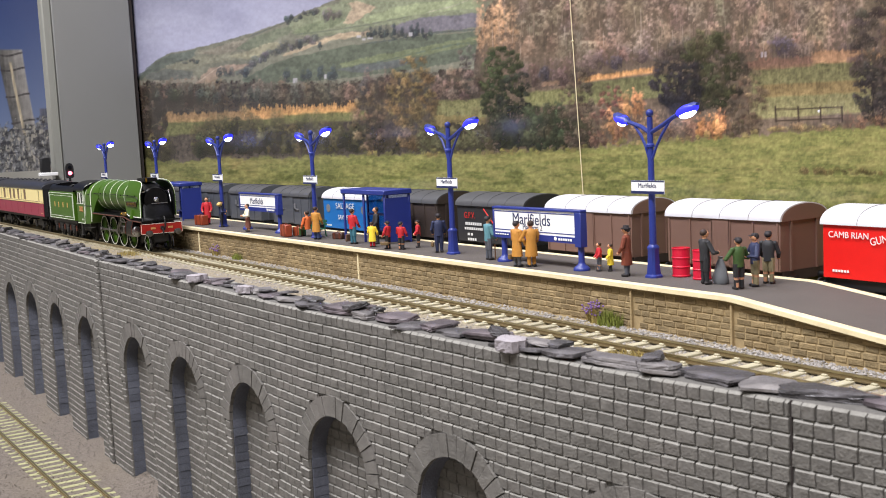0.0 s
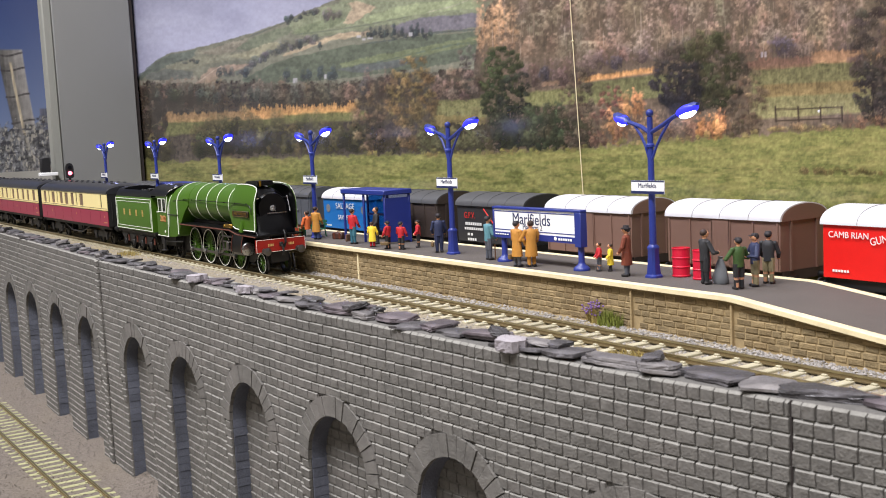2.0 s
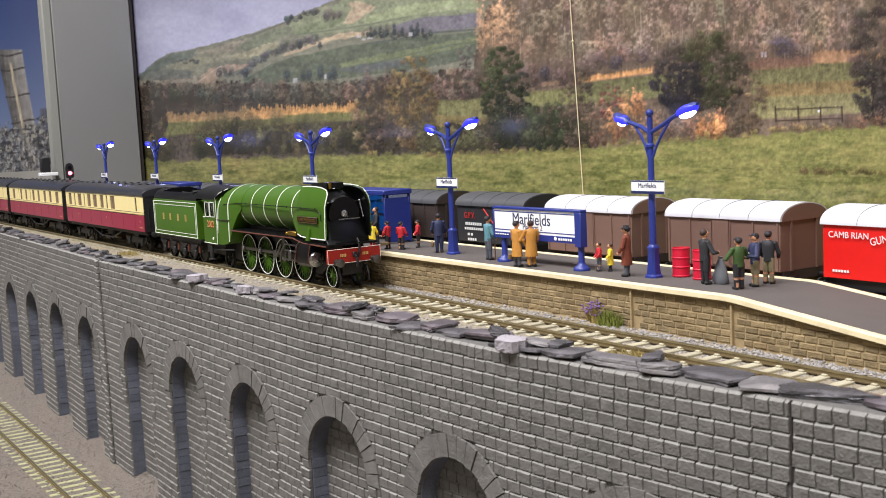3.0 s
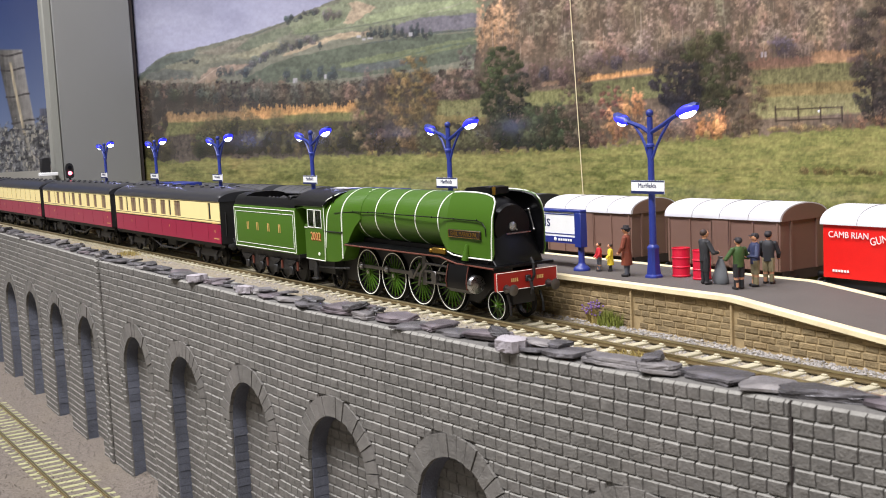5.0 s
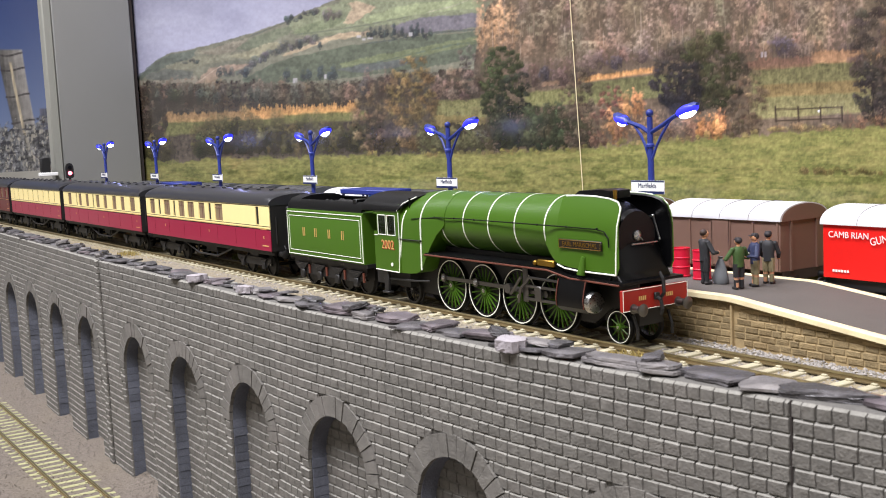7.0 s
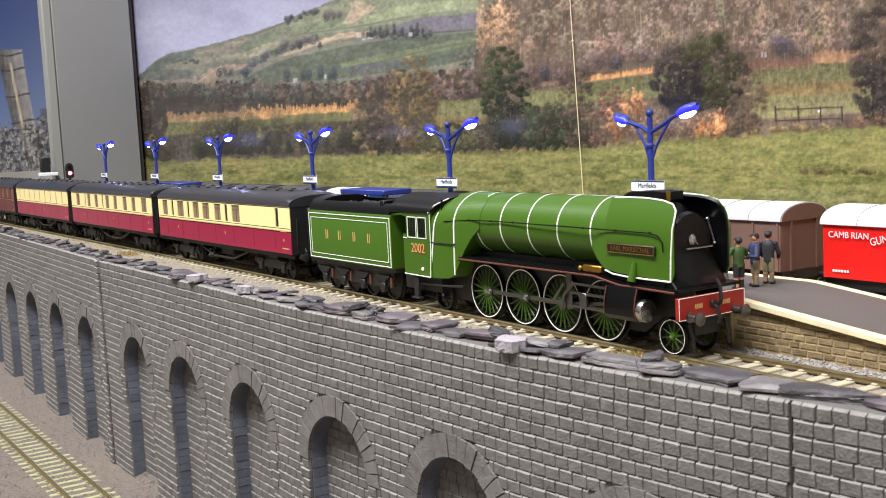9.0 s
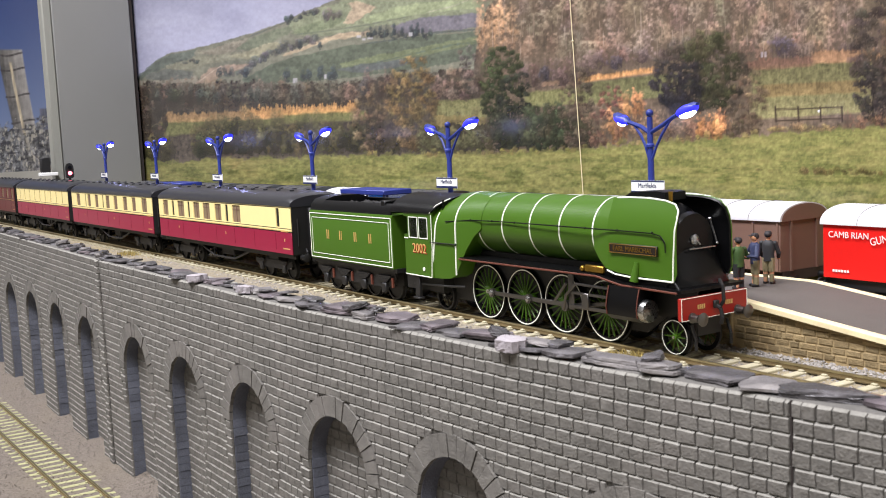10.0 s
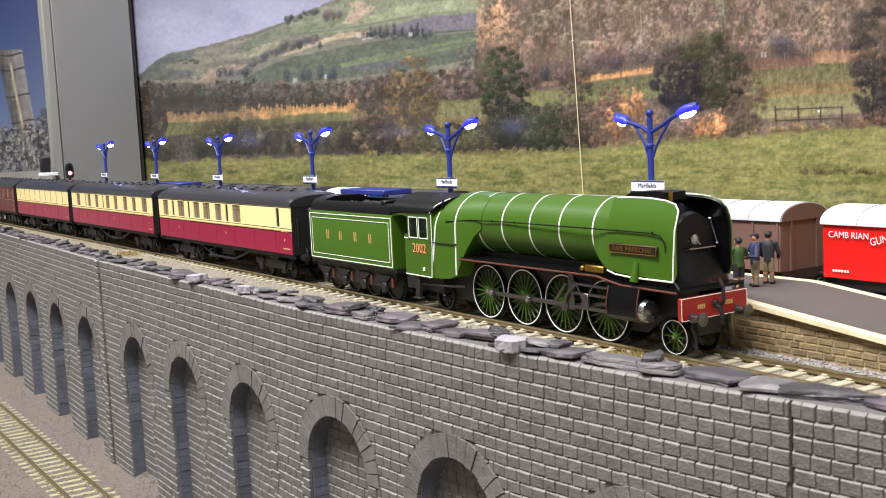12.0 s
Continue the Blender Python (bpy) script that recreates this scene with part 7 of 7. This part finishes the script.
def slate(x, yoff, z, l, w, t, seed, mat, tilt=(0, 0), rz=0):
    """A flake of slate: thin split layers with broken, angular edges."""
    rng = random.Random(seed)
    n = rng.choice((6, 7, 7, 8, 9))
    pts = []
    for i in range(n):
        a = 2 * math.pi * (i + rng.uniform(-0.38, 0.38)) / n
        c, s = math.cos(a), math.sin(a)
        q = (abs(c) ** 4 + abs(s) ** 4) ** -0.25 * rng.uniform(0.72, 1.08)
        pts.append((c * q * l / 2, s * q * w / 2))
    edge = []
    for (ax, ay), (bx, by) in zip(pts, pts[1:] + pts[:1]):
        for f in (0.0, 0.35, 0.7):
            k = 0.0 if f == 0 else rng.uniform(-0.5, 0.5)
            edge.append((ax + (bx - ax) * f + k, ay + (by - ay) * f + k))
    bm = bm_new()
    layers = 1 if t < 1.4 or t > 2.5 else 2
    h = 0.0
    for j in range(layers):
        g = t / layers
        ox, oy, k = rng.uniform(-0.9, 0.9) * j, rng.uniform(-0.7, 0.7) * j, 1 - 0.06 * j * rng.uniform(0.3, 1.6)
        slope = rng.uniform(-0.02, 0.02)
        rings = [[(px * k * e + ox + rng.uniform(-0.2, 0.2), py * k * e + oy + rng.uniform(-0.2, 0.2), h + zz * g + slope * px) for px, py in edge] for zz, e in ((0.0, 0.96), (0.25, 1.0), (0.93, 0.985))]
        loft(bm, rings + [[(px * 0.5 + ox, py * 0.5 + oy, h + g * 1.05 + slope * px + rng.uniform(-0.12, 0.12)) for px, py in edge]])
        h += g * 0.97
    ob = part("slate", bm, mat, smooth=False)
    ob.matrix_world = at(x, wall_y(x) + yoff, z, math.degrees(math.atan2(wall_y(x + 10) - wall_y(x - 10), 20)) + rz, *tilt)
    return tagged(ob, "rough piece of broken slate laid on the parapet", "slate", "slates along the parapet")


def slates():
    rng = random.Random(21)
    x, i = 262.0, 0
    while x > -745:
        l = rng.uniform(10, 23) * (1.0 if x > 60 else 0.9)
        w = rng.uniform(8.5, 13.5)
        t = rng.choice((0.7, 0.9, 1.1, 1.3, 1.6, 2.1))
        mat = rng.choice((SLATE, SLATE, SLATE, DUSTY, PURPLE_SLATE))
        slate(x - l / 2, 6.6 + rng.uniform(-2.0, 1.6), 20.75 + (0.5 if i % 2 else 0.0), l + 3.5, w, t, 100 + i, mat, (rng.uniform(-5, 4), rng.uniform(-3, 3)), rng.uniform(-16, 16))
        if rng.random() < 0.45:
            slate(x - l / 2 + rng.uniform(-7, 7), 6.2 + rng.uniform(-1.6, 2.4), 22.0 + 0.6 * t, l * rng.uniform(0.45, 0.75), w * rng.uniform(0.5, 0.75), t * 0.8, 300 + i, rng.choice((SLATE, DUSTY, SLATE)), (rng.uniform(-9, 7), rng.uniform(-7, 7)), rng.uniform(-40, 40))
        x -= l * rng.uniform(0.8, 1.05)
        i += 1
    slate(66, 1.2, 20.9, 11, 8, 3.6, 501, PALE, (2, 2), 6)
    slate(-165, 2.0, 21.2, 13, 8, 3.2, 502, PALE, (2, -2), -4)
    slate(-110, 2.0, 21.2, 9, 7, 3.0, 503, PALE, (-3, 2), 8)


slates()


# ---- stones of the platform wall ----
def platform_stones():
    rng = random.Random(31)
    c = 2.62
    single, SV, SF, count = [], [], [], 0
    for r in range(6):
        x = 140.0
        while x > -1060:
            w = rng.uniform(4.4, 7.4)
            a, b = x - w + 0.22, x - 0.22
            z1 = 13.3 - r * c
            z0 = z1 - c + 0.28
            lim = min(plat_z(a), plat_z(b)) - 2.95
            if z0 < lim - 0.7 and z1 > -3.2:
                z1_ = min(z1, lim)
                for q in (-24.5, 30.5):
                    if a < q - 0.6 < b:
                        b = q - 0.75
                    elif a < q + 0.6 < b:
                        a = q + 0.75
                if b - a > 0.8:
                    single.append((a, b, max(z0, -3.4), z1_))
            x -= w
    for i, (a, b, z0, z1) in enumerate(single):
        V, F = [], []
        p = rng.uniform(0.2, 0.45)
        j = lambda: rng.uniform(-0.12, 0.12)
        for x, z in ((a, z0), (b, z0), (b, z1), (a, z1)):
            V.append((x * MM, 27.65 * MM, z * MM))
        for x, z in ((a + 0.3, z0 + 0.3), (b - 0.3, z0 + 0.3), (b - 0.3, z1 - 0.3), (a + 0.3, z1 - 0.3)):
            V.append(((x + j()) * MM, (27.6 - p + j()) * MM, (z + j()) * MM))
        F = [(4, 5, 6, 7), (0, 1, 5, 4), (1, 2, 6, 5), (2, 3, 7, 6), (3, 0, 4, 7)]
        if a > -110 and b < 100 and count < 290:
            count += 1
            from_lists("stone", V, F, BUFF, PLATFORM)
        else:
            k = len(SV)
            SV += V
            SF += [tuple(k + q for q in f) for f in F]
    tagged(from_lists("stones", SV, SF, BUFF, PLATFORM), kind="stuff")


platform_stones()


# ---- the train's run ----
KNOTS = [(0, -580.5), (0.5, -521.8), (1, -464.8), (1.5, -410.6), (2, -358.6), (2.5, -309.9), (3, -263.6), (4, -178.5), (5, -107.8), (5.5, -82.4), (6, -61.2), (6.5, -43.7), (7, -29.3), (8, -9.8), (9, -1.2), (9.4, 0.0), (12, 0.0)]


def run(t):
    """Where the train stands on the line, in millimetres from its stopping place."""
    T = [k[0] for k in KNOTS]
    S = [k[1] for k in KNOTS]
    i = max(0, min(len(T) - 2, sum(1 for v in T if v <= t) - 1))

    def slope(k):
        if k == 0:
            return (S[1] - S[0]) / (T[1] - T[0])
        if k >= len(T) - 2:
            return 0.0
        a, b = (S[k] - S[k - 1]) / (T[k] - T[k - 1]), (S[k + 1] - S[k]) / (T[k + 1] - T[k])
        ha, hb = T[k] - T[k - 1], T[k + 1] - T[k]
        return (a * hb + b * ha) / (ha + hb)
    h = T[i + 1] - T[i]
    u = min(1.0, max(0.0, (t - T[i]) / h))
    return S[i] * (2 * u**3 - 3 * u**2 + 1) + S[i + 1] * (3 * u**2 - 2 * u**3) + slope(i) * h * (u**3 - 2 * u**2 + u) + slope(i + 1) * h * (u**3 - u**2)


def motions():
    times = [k / 15 for k in range(0, 145)] + [12.0]
    for ob in (LOCO, TENDER, *COACHES):
        walk(ob, [(t, at(run(t), 0, 0)) for t in times])
    for ax, r in LOCO_AXLES + TENDER_AXLES + COACH_AXLES:
        x = ax.matrix_basis.translation.x / MM
        walk(ax, [(t, at(x, 0, r, 0, 0, math.degrees(run(t) / r))) for t in times])
    for ob, s in RODS:
        rows = []
        for t in times:
            a = run(t) / 12.35 + (math.pi / 2 if s > 0 else 0)
            px, pz = 5.0 * math.cos(a), -5.0 * math.sin(a)
            if abs(s) == 1:
                rows.append((t, at(px, 0, 12.35 + pz)))
            else:
                # the little end slides level between its bars
                dz = 15.8 - (12.35 + pz)
                rows.append((t, at(-26 + px + math.sqrt(26.0**2 - dz**2), 0, 15.8, 0, 0, -math.degrees(math.asin(dz / 26.0)))))
        walk(ob, rows)


motions()
